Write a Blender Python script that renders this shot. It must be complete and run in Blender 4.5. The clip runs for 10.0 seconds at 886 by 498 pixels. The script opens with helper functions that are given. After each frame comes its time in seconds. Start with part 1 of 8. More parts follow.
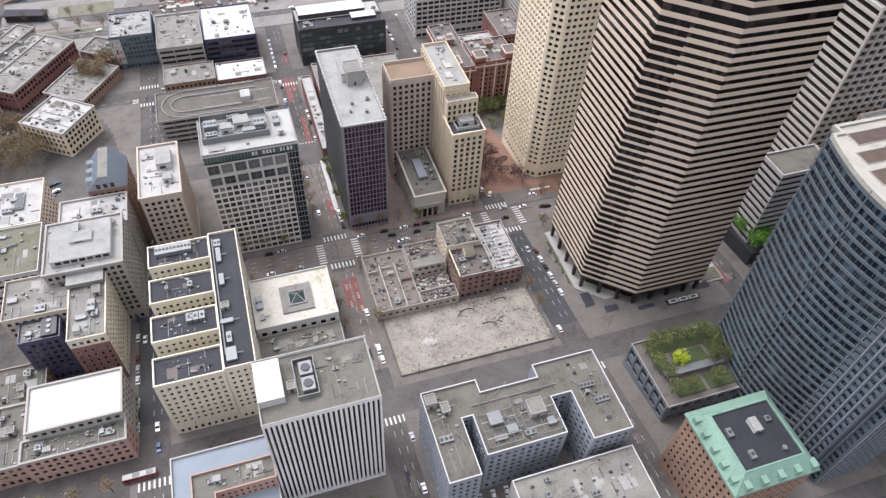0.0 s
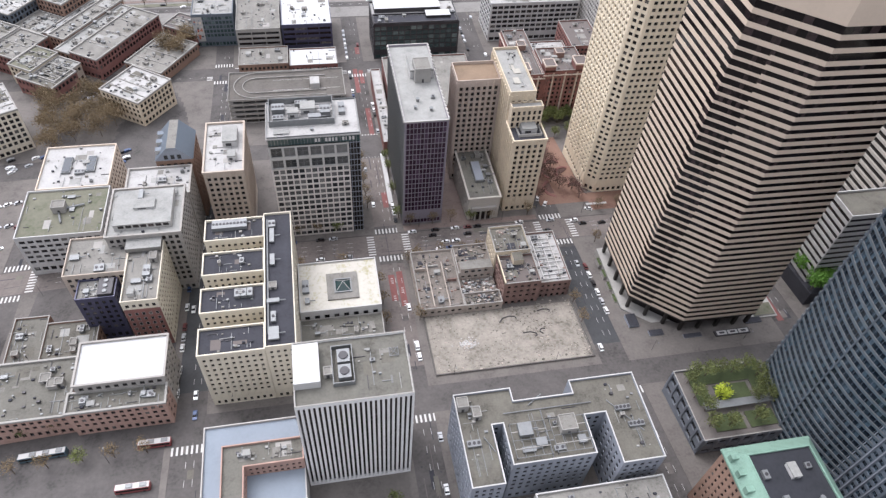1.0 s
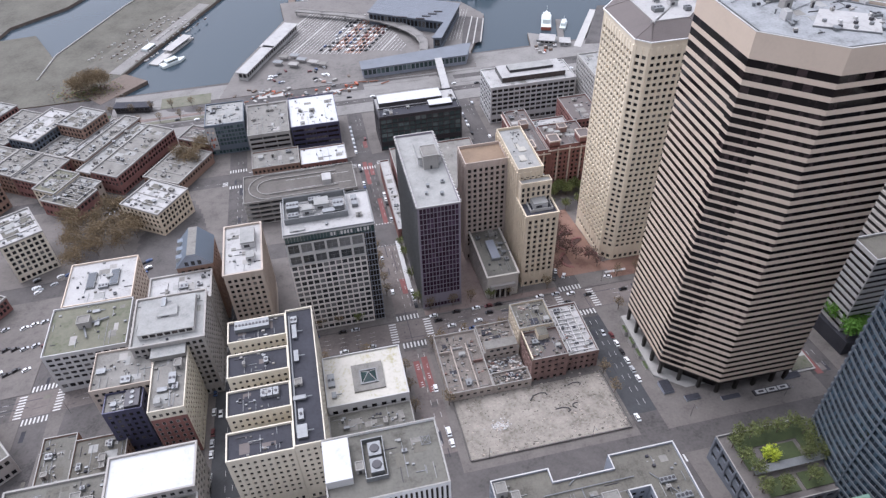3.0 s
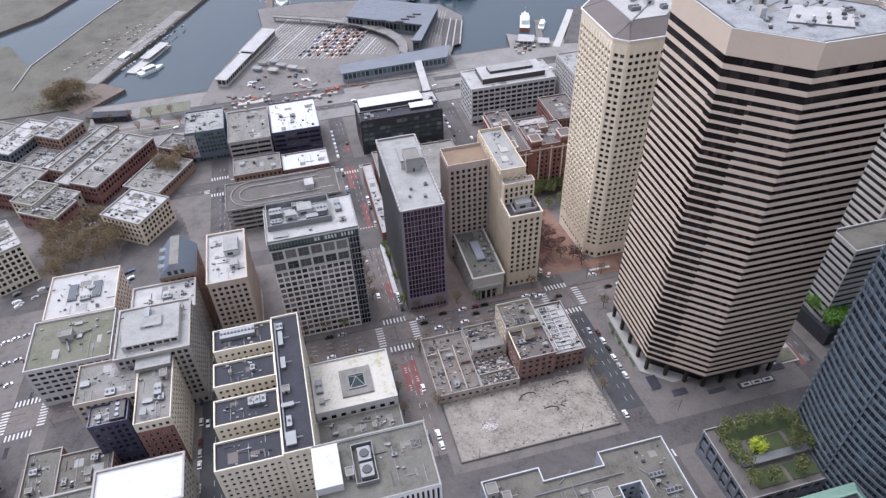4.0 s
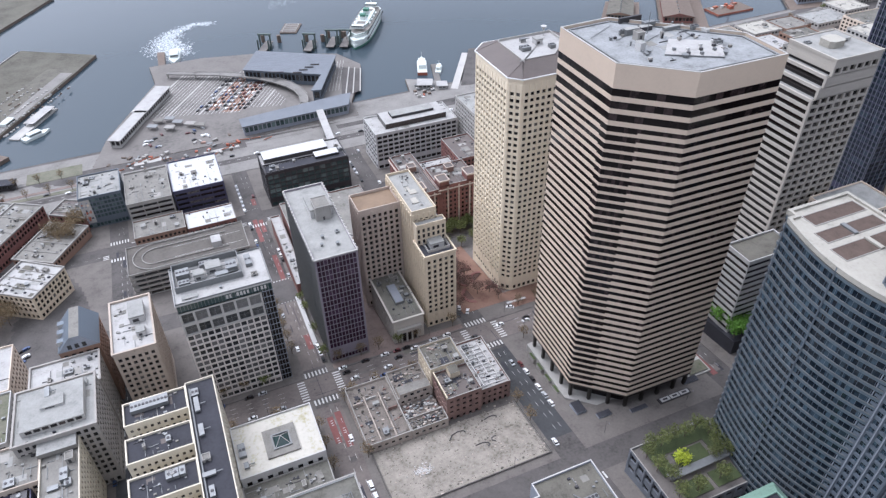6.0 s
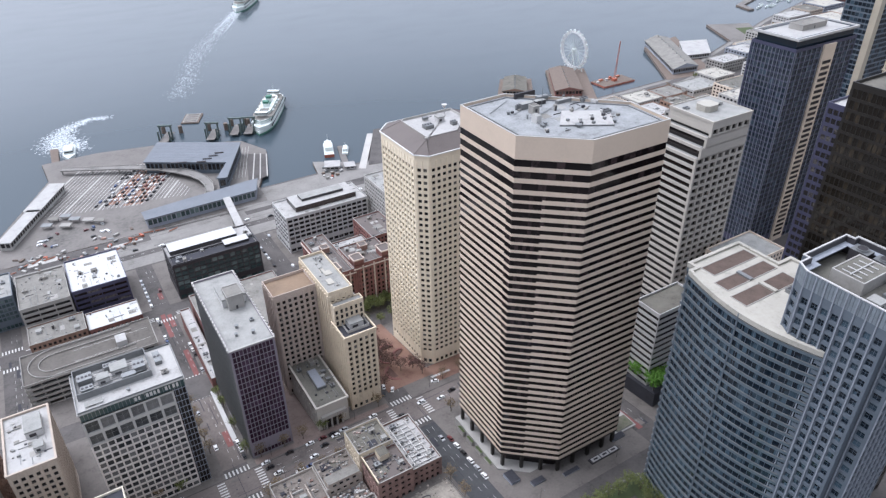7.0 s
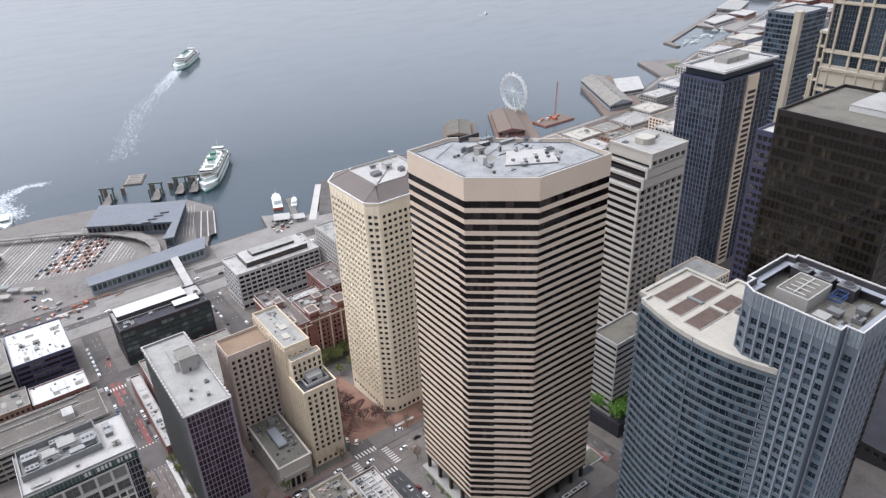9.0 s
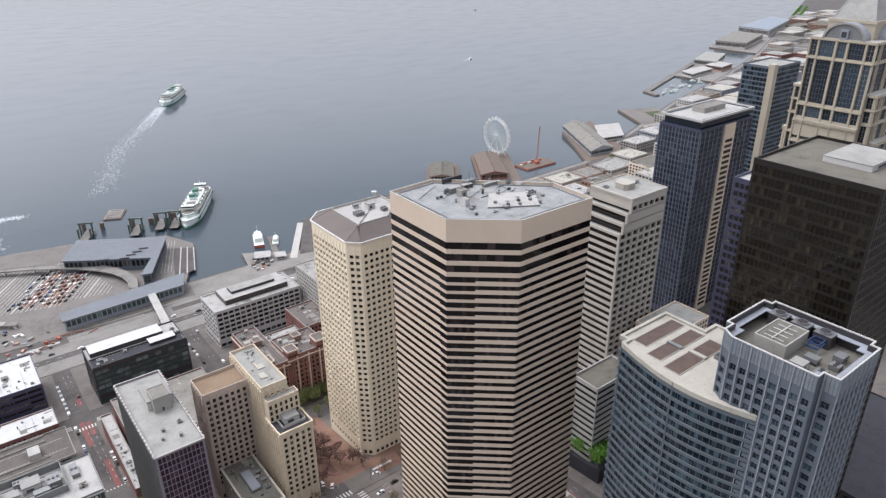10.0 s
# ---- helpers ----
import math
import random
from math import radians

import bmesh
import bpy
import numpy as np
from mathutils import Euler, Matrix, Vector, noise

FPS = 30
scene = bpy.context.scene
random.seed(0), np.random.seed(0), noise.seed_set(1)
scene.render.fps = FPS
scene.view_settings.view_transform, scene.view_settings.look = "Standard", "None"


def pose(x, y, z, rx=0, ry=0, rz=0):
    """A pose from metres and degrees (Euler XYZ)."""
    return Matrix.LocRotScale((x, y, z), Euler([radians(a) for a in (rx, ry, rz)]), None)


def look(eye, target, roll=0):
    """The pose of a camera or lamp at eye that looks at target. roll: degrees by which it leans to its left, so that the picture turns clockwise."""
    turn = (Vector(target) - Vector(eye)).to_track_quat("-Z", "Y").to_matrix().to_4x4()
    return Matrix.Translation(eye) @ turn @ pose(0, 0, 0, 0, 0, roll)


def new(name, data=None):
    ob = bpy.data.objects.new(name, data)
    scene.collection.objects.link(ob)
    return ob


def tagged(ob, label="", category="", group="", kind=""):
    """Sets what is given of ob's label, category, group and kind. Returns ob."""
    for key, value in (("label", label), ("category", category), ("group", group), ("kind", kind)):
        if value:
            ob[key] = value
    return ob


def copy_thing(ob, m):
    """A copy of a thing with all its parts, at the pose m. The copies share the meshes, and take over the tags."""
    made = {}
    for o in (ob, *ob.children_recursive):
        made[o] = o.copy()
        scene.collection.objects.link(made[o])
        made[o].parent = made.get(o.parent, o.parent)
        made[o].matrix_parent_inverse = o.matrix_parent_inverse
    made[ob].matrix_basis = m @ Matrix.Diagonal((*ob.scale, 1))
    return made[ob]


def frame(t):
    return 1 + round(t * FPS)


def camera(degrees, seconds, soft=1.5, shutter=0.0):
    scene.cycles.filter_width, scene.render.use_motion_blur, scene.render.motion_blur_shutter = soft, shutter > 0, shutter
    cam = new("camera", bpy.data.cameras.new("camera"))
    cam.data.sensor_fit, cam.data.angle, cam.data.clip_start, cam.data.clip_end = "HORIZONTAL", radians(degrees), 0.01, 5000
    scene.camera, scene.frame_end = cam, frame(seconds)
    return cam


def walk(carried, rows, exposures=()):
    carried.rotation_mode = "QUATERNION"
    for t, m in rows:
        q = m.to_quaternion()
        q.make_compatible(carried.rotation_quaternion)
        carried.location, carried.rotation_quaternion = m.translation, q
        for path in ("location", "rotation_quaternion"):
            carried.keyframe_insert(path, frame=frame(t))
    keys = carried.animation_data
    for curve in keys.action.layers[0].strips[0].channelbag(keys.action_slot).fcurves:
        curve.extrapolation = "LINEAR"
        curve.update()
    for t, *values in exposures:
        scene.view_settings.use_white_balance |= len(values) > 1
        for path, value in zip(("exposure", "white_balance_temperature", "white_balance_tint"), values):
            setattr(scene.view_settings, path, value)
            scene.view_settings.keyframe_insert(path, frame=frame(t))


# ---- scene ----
cam = camera(66.0, 10.0, soft=1.35)
EYE = (0.0, 0.0, 296.0)
TURNS = [
    (0.0, 41.53, -2.29, -17.56),
    (0.5, 41.58, -3.18, -13.84),
    (1.0, 41.34, -3.37, -10.13),
    (1.5, 44.89, -1.82, -10.01),
    (2.0, 46.66, 0.13, -10.33),
    (2.5, 47.99, 1.1, -11.96),
    (4.0, 48.39, 1.68, -14.6),
    (4.5, 48.53, 0.92, -19.63),
    (5.0, 48.68, 1.87, -21.24),
    (5.2, 49.21, 2.17, -21.44),
    (6.3, 53.65, -0.05, -25.3),
    (6.5, 55.33, -0.39, -27.54),
    (7.0, 57.97, 0.66, -31.5),
    (7.5, 58.37, 1.39, -32.19),
    (8.0, 58.14, 1.09, -32.21),
    (8.5, 59.32, 2.23, -33.89),
    (9.0, 61.56, 2.05, -36.74),
    (9.5, 64.27, 1.42, -37.6),
    (10.0, 64.96, 0.5, -37.69),
]
walk(cam, [(t, pose(*EYE, a, b, c)) for t, a, b, c in TURNS], exposures=[(0.0, 1.0, 6000, 14), (1.0, 0.95, 5950, 14), (2.5, 0.78, 5720, 16), (5.0, 0.76, 5620, 17), (6.5, 0.86, 5600, 13), (8.0, 0.86, 5820, 13), (9.0, 0.86, 5900, 13), (10.0, 0.71, 6030, 13)])

# ---- light: bright overcast, sun behind cloud to the south-west
world = bpy.data.worlds.new("overcast")
scene.world = world
world.use_nodes = True
wn, wl = world.node_tree.nodes, world.node_tree.links
sky = wn.new("ShaderNodeTexSky")
sky.sky_type = "NISHITA"
sky.sun_disc = False
sky.sun_elevation = radians(60)
sky.sun_rotation = radians(-35)
sky.dust_density = 10.0
sky.air_density = 1.0
soften = wn.new("ShaderNodeHueSaturation")
soften.inputs["Saturation"].default_value = 0.35
wl.new(sky.outputs[0], soften.inputs["Color"])
veil = wn.new("ShaderNodeMix")
veil.data_type = "RGBA"
veil.inputs["Factor"].default_value = 0.42
veil.inputs["B"].default_value = (6.2, 6.2, 6.25, 1)
wl.new(soften.outputs[0], veil.inputs["A"])
wl.new(veil.outputs["Result"], wn["Background"].inputs["Color"])
wn["Background"].inputs["Strength"].default_value = 0.15
sun = new("sun", bpy.data.lights.new("sun", "SUN"))
sun.data.energy, sun.data.angle, sun.data.color = 0.5, radians(70), (1.0, 0.97, 0.94)
sun.matrix_world = look((-230, 330, 690), (0, 0, 0))


# ---- materials
def mat(name, color, rough=0.8, vary=0.25, s1=0.15, s2=2.5, bump=0.15, metal=0.0, stain=None, spec=0.5, rand=0.0):
    """A surface with broad stains (s1) and fine grain (s2), in cycles a metre."""
    m = bpy.data.materials.new(name)
    m.use_nodes = True
    n, l = m.node_tree.nodes, m.node_tree.links
    b = n["Principled BSDF"]
    tc = n.new("ShaderNodeTexCoord")
    big, fine = n.new("ShaderNodeTexNoise"), n.new("ShaderNodeTexNoise")
    big.inputs["Scale"].default_value, fine.inputs["Scale"].default_value = s1, s2
    big.inputs["Detail"].default_value, fine.inputs["Detail"].default_value = 6, 3
    big.inputs["Roughness"].default_value = 0.65
    l.new(tc.outputs["Object"], big.inputs["Vector"])
    l.new(tc.outputs["Object"], fine.inputs["Vector"])
    add = n.new("ShaderNodeMath")
    add.operation = "ADD"
    half = n.new("ShaderNodeMath")
    half.operation = "MULTIPLY"
    half.inputs[1].default_value = 0.45
    l.new(fine.outputs["Fac"], half.inputs[0])
    l.new(big.outputs["Fac"], add.inputs[0])
    l.new(half.outputs[0], add.inputs[1])
    ramp = n.new("ShaderNodeValToRGB")
    lo = [c * (1 - vary) for c in color] if stain is None else list(stain)
    hi = [min(1, c * (1 + vary * 0.6)) for c in color]
    e = ramp.color_ramp.elements
    e[0].position, e[1].position = 0.45, 0.95
    e[0].color, e[1].color = (*lo, 1), (*hi, 1)
    mid = e.new(0.68)
    mid.color = (*color, 1)
    l.new(add.outputs[0], ramp.inputs["Fac"])
    out = ramp.outputs["Color"]
    if rand:
        oi, hsv, mr = n.new("ShaderNodeObjectInfo"), n.new("ShaderNodeHueSaturation"), n.new("ShaderNodeMapRange")
        mr.inputs["To Min"].default_value, mr.inputs["To Max"].default_value = 1 - rand, 1 + rand
        l.new(oi.outputs["Random"], mr.inputs["Value"])
        l.new(mr.outputs[0], hsv.inputs["Value"])
        l.new(out, hsv.inputs["Color"])
        out = hsv.outputs["Color"]
    l.new(out, b.inputs["Base Color"])
    b.inputs["Roughness"].default_value, b.inputs["Metallic"].default_value = rough, metal
    b.inputs["Specular IOR Level"].default_value = spec
    if bump:
        bp = n.new("ShaderNodeBump")
        bp.inputs["Strength"].default_value, bp.inputs["Distance"].default_value = bump, 0.05
        l.new(fine.outputs["Fac"], bp.inputs["Height"])
        l.new(bp.outputs["Normal"], b.inputs["Normal"])
    return m


def pane_mat(name, dark, light, rough=0.08, spec=0.6, share=0.75):
    """Window glass over rooms: most panes dark, some with pale blinds behind them; in the curtain, plum and bronze
    glass the paler tint is a painted reflection.
    """
    m = bpy.data.materials.new(name)
    m.use_nodes = True
    n, l = m.node_tree.nodes, m.node_tree.links
    b = n["Principled BSDF"]
    oi, ramp = n.new("ShaderNodeObjectInfo"), n.new("ShaderNodeValToRGB")
    tc, no, ad = n.new("ShaderNodeTexCoord"), n.new("ShaderNodeTexNoise"), n.new("ShaderNodeMath")
    no.inputs["Scale"].default_value = 0.8
    ad.operation = "MULTIPLY_ADD"
    ad.inputs[1].default_value, ad.inputs[2].default_value = 0.5, -0.25
    l.new(tc.outputs["Object"], no.inputs["Vector"])
    l.new(no.outputs["Fac"], ad.inputs[0])
    ge, mx, fr, sm = n.new("ShaderNodeNewGeometry"), n.new("ShaderNodeMath"), n.new("ShaderNodeMath"), n.new("ShaderNodeMath")
    fr.operation = "FRACT"
    l.new(oi.outputs["Random"], mx.inputs[0])
    l.new(ge.outputs["Random Per Island"], mx.inputs[1])
    l.new(mx.outputs[0], fr.inputs[0])
    l.new(fr.outputs[0], sm.inputs[0])
    l.new(ad.outputs[0], sm.inputs[1])
    e = ramp.color_ramp.elements
    e[0].color, e[1].color = (*dark, 1), (*light, 1)
    e[0].position, e[1].position = share, 1.0
    l.new(sm.outputs[0], ramp.inputs["Fac"])
    l.new(ramp.outputs["Color"], b.inputs["Base Color"])
    b.inputs["Roughness"].default_value, b.inputs["Specular IOR Level"].default_value = rough, spec
    return m


M = {
    "asphalt": mat("asphalt", (0.074, 0.067, 0.063), 0.9, 0.6, 0.07, 0.8),
    "road_new": mat("new_dark_asphalt", (0.045, 0.046, 0.048), 0.9, 0.4, 0.07, 0.8),
    "road_pale": mat("worn_pale_road", (0.105, 0.100, 0.088), 0.9, 0.5, 0.06, 0.8, stain=(0.06, 0.058, 0.05)),
    "road_brown": mat("worn_brown_road", (0.125, 0.106, 0.096), 0.9, 0.5, 0.06, 0.8, stain=(0.06, 0.05, 0.046)),
    "pavement": mat("pavement_concrete", (0.118, 0.105, 0.095), 0.9, 0.40, 0.12, 0.9),
    "gravel": mat("demolition_gravel", (0.225, 0.203, 0.172), 0.95, 0.6, 0.12, 0.7, 0.9, stain=(0.095, 0.08, 0.064)),
    "paint": mat("road_paint", (0.496, 0.488, 0.464), 0.8, 0.3, 0.8, 4),
    "red_paint": mat("red_lane_paint", (0.165, 0.062, 0.056), 0.85, 0.25, 0.5, 3),
    "grass": mat("lawn", (0.052, 0.068, 0.026), 0.95, 0.35, 0.3, 3, 0.4),
    "brick_plaza": mat("brick_paving", (0.185, 0.108, 0.078), 0.9, 0.35, 0.12, 1.2, stain=(0.12, 0.06, 0.045)),
    "pink_plaza": mat("faded_pink_paving", (0.165, 0.125, 0.108), 0.9, 0.35, 0.15, 1.2, stain=(0.10, 0.075, 0.066)),
    "tan": mat("tan_cladding", (0.555, 0.450, 0.352), 0.55, 0.08, 0.05, 1.0, 0.03),
    "cream": mat("cream_precast", (0.60, 0.50, 0.40), 0.8, 0.13, 0.08, 1.2),
    "fed": mat("pale_precast", (0.74, 0.645, 0.49), 0.85, 0.10, 0.06, 1.5),
    "granite": mat("tan_granite", (0.37, 0.325, 0.25), 0.75, 0.15, 0.08, 1.2),
    "greige": mat("greige_precast", (0.40, 0.37, 0.325), 0.8, 0.12, 0.07, 1.2),
    "grid_stone": mat("pinkish_grid_precast", (0.52, 0.475, 0.44), 0.8, 0.15, 0.08, 1.2),
    "navy": mat("navy_metal", (0.055, 0.055, 0.095), 0.45, 0.2, 0.07, 1.2, 0.03, 0.2),
    "metal_roof": mat("blue_grey_metal_roof", (0.135, 0.147, 0.165), 0.7, 0.2, 0.08, 1.2, 0.03, 0.1),
    "mullion": mat("plum_mullion", (0.22, 0.195, 0.225), 0.5, 0.1, 0.1, 2, 0.03, 0.2),
    "stone": mat("buff_stone", (0.555, 0.468, 0.345), 0.85, 0.25, 0.10, 1.4, stain=(0.36, 0.295, 0.222)),
    "stone_pink": mat("pinkish_buff_stone", (0.43, 0.355, 0.30), 0.85, 0.22, 0.10, 1.4, stain=(0.30, 0.24, 0.20)),
    "hoge": mat("buff_terracotta", (0.40, 0.335, 0.275), 0.85, 0.2, 0.10, 1.4),
    "terra": mat("cream_terracotta", (0.55, 0.50, 0.40), 0.8, 0.18, 0.10, 1.4),
    "grey_stone": mat("grey_stone", (0.30, 0.28, 0.255), 0.85, 0.25, 0.10, 1.4),
    "concrete": mat("concrete", (0.275, 0.262, 0.24), 0.85, 0.25, 0.09, 1.2),
    "pale": mat("pale_concrete", (0.37, 0.355, 0.33), 0.8, 0.18, 0.09, 1.2),
    "white": mat("white_panel", (0.43, 0.42, 0.405), 0.7, 0.12, 0.12, 1.5),
    "blue_grey": mat("blue_grey_stone", (0.234, 0.250, 0.281), 0.8, 0.2, 0.1, 1.4),
    "brick_red": mat("red_brick", (0.18, 0.082, 0.070), 0.9, 0.3, 0.15, 2.2, stain=(0.095, 0.054, 0.048)),
    "brick_brown": mat("brown_brick", (0.23, 0.145, 0.105), 0.9, 0.28, 0.15, 2.2),
    "brick_old": mat("faded_old_brick", (0.20, 0.125, 0.105), 0.95, 0.45, 0.2, 1.6, 0.4, stain=(0.10, 0.065, 0.058)),
    "ruin_wall": mat("stripped_plaster", (0.36, 0.31, 0.265), 0.95, 0.4, 0.2, 1.5, 0.4, stain=(0.19, 0.15, 0.125)),
    "rubble_roof": mat("littered_roof", (0.15, 0.13, 0.112), 0.95, 0.6, 0.25, 1.6, 0.7, stain=(0.07, 0.06, 0.052)),
    "brick_pink": mat("pink_brick", (0.36, 0.235, 0.19), 0.9, 0.2, 0.15, 2.2),
    "dark_metal": mat("dark_metal", (0.045, 0.042, 0.045), 0.5, 0.25, 0.1, 2, 0.05, 0.3),
    "bronze": mat("bronze_metal", (0.026, 0.023, 0.020), 0.4, 0.25, 0.1, 2, 0.03, 0.5),
    "steel": mat("galvanised_steel", (0.185, 0.19, 0.19), 0.5, 0.2, 0.4, 3, 0.05, 0.4),
    "blue_metal": mat("blue_grey_metal", (0.108, 0.128, 0.152), 0.5, 0.15, 0.06, 1.5, 0.03, 0.2),
    "roof_cream": mat("cream_roof_membrane", (0.34, 0.32, 0.275), 0.75, 0.2, 0.14, 1.0, stain=(0.24, 0.235, 0.195)),
    "well_floor": mat("brown_roof_gravel", (0.085, 0.06, 0.048), 0.95, 0.4, 0.3, 2.0),
    "blue_panel": mat("weathered_blue_panel", (0.17, 0.195, 0.215), 0.5, 0.3, 0.15, 1.5, 0.03, 0.2, rand=0.12),
    "curve_band": mat("pale_blue_band", (0.118, 0.150, 0.176), 0.4, 0.2, 0.06, 1.5, 0.03, 0.3),
    "copper": mat("green_copper", (0.155, 0.25, 0.195), 0.8, 0.3, 0.2, 2, stain=(0.09, 0.155, 0.12)),
    "roof_grey": mat("grey_roof_membrane", (0.172, 0.163, 0.145), 0.9, 0.5, 0.13, 1.4, stain=(0.088, 0.082, 0.070)),
    "roof_worn": mat("worn_olive_roof", (0.118, 0.112, 0.095), 0.95, 0.5, 0.10, 1.2, stain=(0.062, 0.058, 0.047)),
    "roof_bright": mat("bright_white_membrane", (0.45, 0.45, 0.44), 0.6, 0.1, 0.12, 1.0, stain=(0.36, 0.36, 0.345)),
    "roof_brown": mat("brown_gravel_roof", (0.108, 0.100, 0.082), 0.95, 0.5, 0.13, 1.4, stain=(0.05, 0.046, 0.038)),
    "roof_pale": mat("pale_roof_membrane", (0.245, 0.242, 0.226), 0.85, 0.4, 0.15, 1.4, stain=(0.165, 0.165, 0.158)),
    "roof_white": mat("white_roof_membrane", (0.325, 0.315, 0.30), 0.7, 0.25, 0.12, 1.0, stain=(0.20, 0.193, 0.18)),
    "garage_roof": mat("worn_garage_deck", (0.095, 0.085, 0.074), 0.9, 0.5, 0.08, 0.7, stain=(0.05, 0.044, 0.038)),
    "quay": mat("pale_quay_paving", (0.185, 0.175, 0.162), 0.9, 0.35, 0.06, 0.6, stain=(0.12, 0.112, 0.10)),
    "fin_white": mat("white_fin", (0.66, 0.65, 0.63), 0.7, 0.15, 0.12, 1.5),
    "roof_bank": mat("cream_mossy_membrane", (0.43, 0.405, 0.35), 0.75, 0.2, 0.10, 0.8, stain=(0.30, 0.275, 0.15)),
    "roof_black": mat("black_tar_roof", (0.020, 0.021, 0.026), 0.9, 0.4, 0.1, 0.9),
    "roof_slab": mat("stained_concrete_roof", (0.215, 0.22, 0.22), 0.85, 0.6, 0.16, 1.2, stain=(0.11, 0.11, 0.106)),
    "roof_dark": mat("dark_tar_roof", (0.031, 0.031, 0.038), 0.9, 0.45, 0.10, 0.9),
    "roof_slate": mat("brown_metal_roof", (0.098, 0.080, 0.072), 0.7, 0.2, 0.10, 1.5),
    "roof_tan": mat("tan_roof", (0.195, 0.138, 0.092), 0.9, 0.25, 0.12, 1.0),
    "roof_green": mat("greenish_roof", (0.128, 0.124, 0.090), 0.9, 0.35, 0.15, 0.8, stain=(0.075, 0.090, 0.045)),
    "roof_blue": mat("pale_blue_roof", (0.20, 0.23, 0.265), 0.8, 0.1, 0.12, 1.0),
    "deck": mat("dock_deck", (0.143, 0.131, 0.120), 0.9, 0.35, 0.03, 0.4, stain=(0.075, 0.071, 0.064)),
    "yard": mat("mossy_yard_concrete", (0.092, 0.086, 0.068), 0.95, 0.6, 0.035, 0.5, 0.3, stain=(0.05, 0.045, 0.035)),
    "timber": mat("weathered_timber", (0.13, 0.10, 0.08), 0.9, 0.3, 0.3, 2),
    "rust": mat("rust_red", (0.33, 0.10, 0.06), 0.8, 0.3, 0.3, 2),
    "orange": mat("orange_barrier", (0.38, 0.16, 0.10), 0.7, 0.2, 0.3, 2),
    "ship": mat("ship_white", (0.56, 0.60, 0.575), 0.5, 0.1, 0.1, 1.0, 0.03),
    "ship_green": mat("ship_green", (0.05, 0.16, 0.11), 0.5, 0.2, 0.1, 1.0, 0.03),
    "gantry_green": mat("weathered_green_steel", (0.075, 0.10, 0.092), 0.7, 0.4, 0.2, 1.0, 0.05),
    "rubber": mat("tyre_rubber", (0.02, 0.02, 0.02), 0.9, 0.2, 1, 6, 0.05),
    "bark": mat("bark", (0.10, 0.075, 0.055), 0.95, 0.3, 0.6, 4),
    "leaf": mat("fresh_leaf", (0.105, 0.12, 0.036), 0.8, 0.35, 0.6, 3, 0.1, rand=0.2),
    "leaf_lime": mat("lime_leaf", (0.36, 0.42, 0.03), 0.8, 0.25, 0.6, 3, 0.1),
    "leaf_green": mat("green_leaf", (0.10, 0.22, 0.025), 0.8, 0.4, 0.6, 3, 0.1, rand=0.2),
    "twig": mat("budding_twigs", (0.165, 0.12, 0.066), 0.95, 0.3, 0.6, 3, 0.1, rand=0.2),
    "twig_red": mat("reddish_twigs", (0.095, 0.055, 0.045), 0.95, 0.3, 0.6, 3, 0.1, rand=0.2),
    "foam": mat("sea_foam", (0.62, 0.66, 0.68), 0.9, 0.1, 0.3, 2),
    "g_dark": pane_mat("dark_glass", (0.012, 0.012, 0.014), (0.14, 0.13, 0.12), 0.1, 0.5, 0.85),
    "g_black": pane_mat("black_glass", (0.010, 0.008, 0.009), (0.05, 0.035, 0.03), 0.1, 0.5, 0.8),
    "g_grid": pane_mat("grey_office_glass", (0.022, 0.024, 0.026), (0.16, 0.155, 0.15), 0.1, 0.5, 0.35),
    "g_band": pane_mat("brown_black_glass", (0.006, 0.0045, 0.005), (0.04, 0.028, 0.028), 0.1, 0.35, 0.72),
    # paler pane tint here is reflection painted into the base colour
    "g_curve": pane_mat("blue_curtain_glass", (0.005, 0.011, 0.019), (0.058, 0.090, 0.118), 0.06, 0.45, 0.55),
    "g_blue": pane_mat("blue_glass", (0.012, 0.020, 0.030), (0.06, 0.085, 0.11), 0.06, 0.5, 0.7),
    "g_teal": pane_mat("teal_glass", (0.011, 0.018, 0.028), (0.05, 0.070, 0.092), 0.08, 0.5, 0.7),
    "g_green": pane_mat("green_glass", (0.03, 0.055, 0.055), (0.15, 0.20, 0.19), 0.06, 0.8, 0.6),
    # plum and bronze: second colour paints the reflections seen in some panes
    "g_purple": pane_mat("plum_glass", (0.024, 0.009, 0.021), (0.070, 0.042, 0.070), 0.10, 0.3, 0.55),
    "g_bronze": pane_mat("bronze_glass", (0.009, 0.007, 0.005), (0.034, 0.026, 0.017), 0.08, 0.4, 0.7),
}
for key, col in (("car_white", (0.75, 0.75, 0.74)), ("car_black", (0.02, 0.02, 0.022)), ("car_silver", (0.42, 0.43, 0.44)), ("car_red", (0.11, 0.028, 0.028)),
                 ("car_blue", (0.04, 0.07, 0.16)), ("bus_red", (0.22, 0.05, 0.05)), ("bus_teal", (0.06, 0.10, 0.12))):
    M[key] = mat(key, col, 0.3, 0.06, 0.8, 5, 0.0, 0.1)


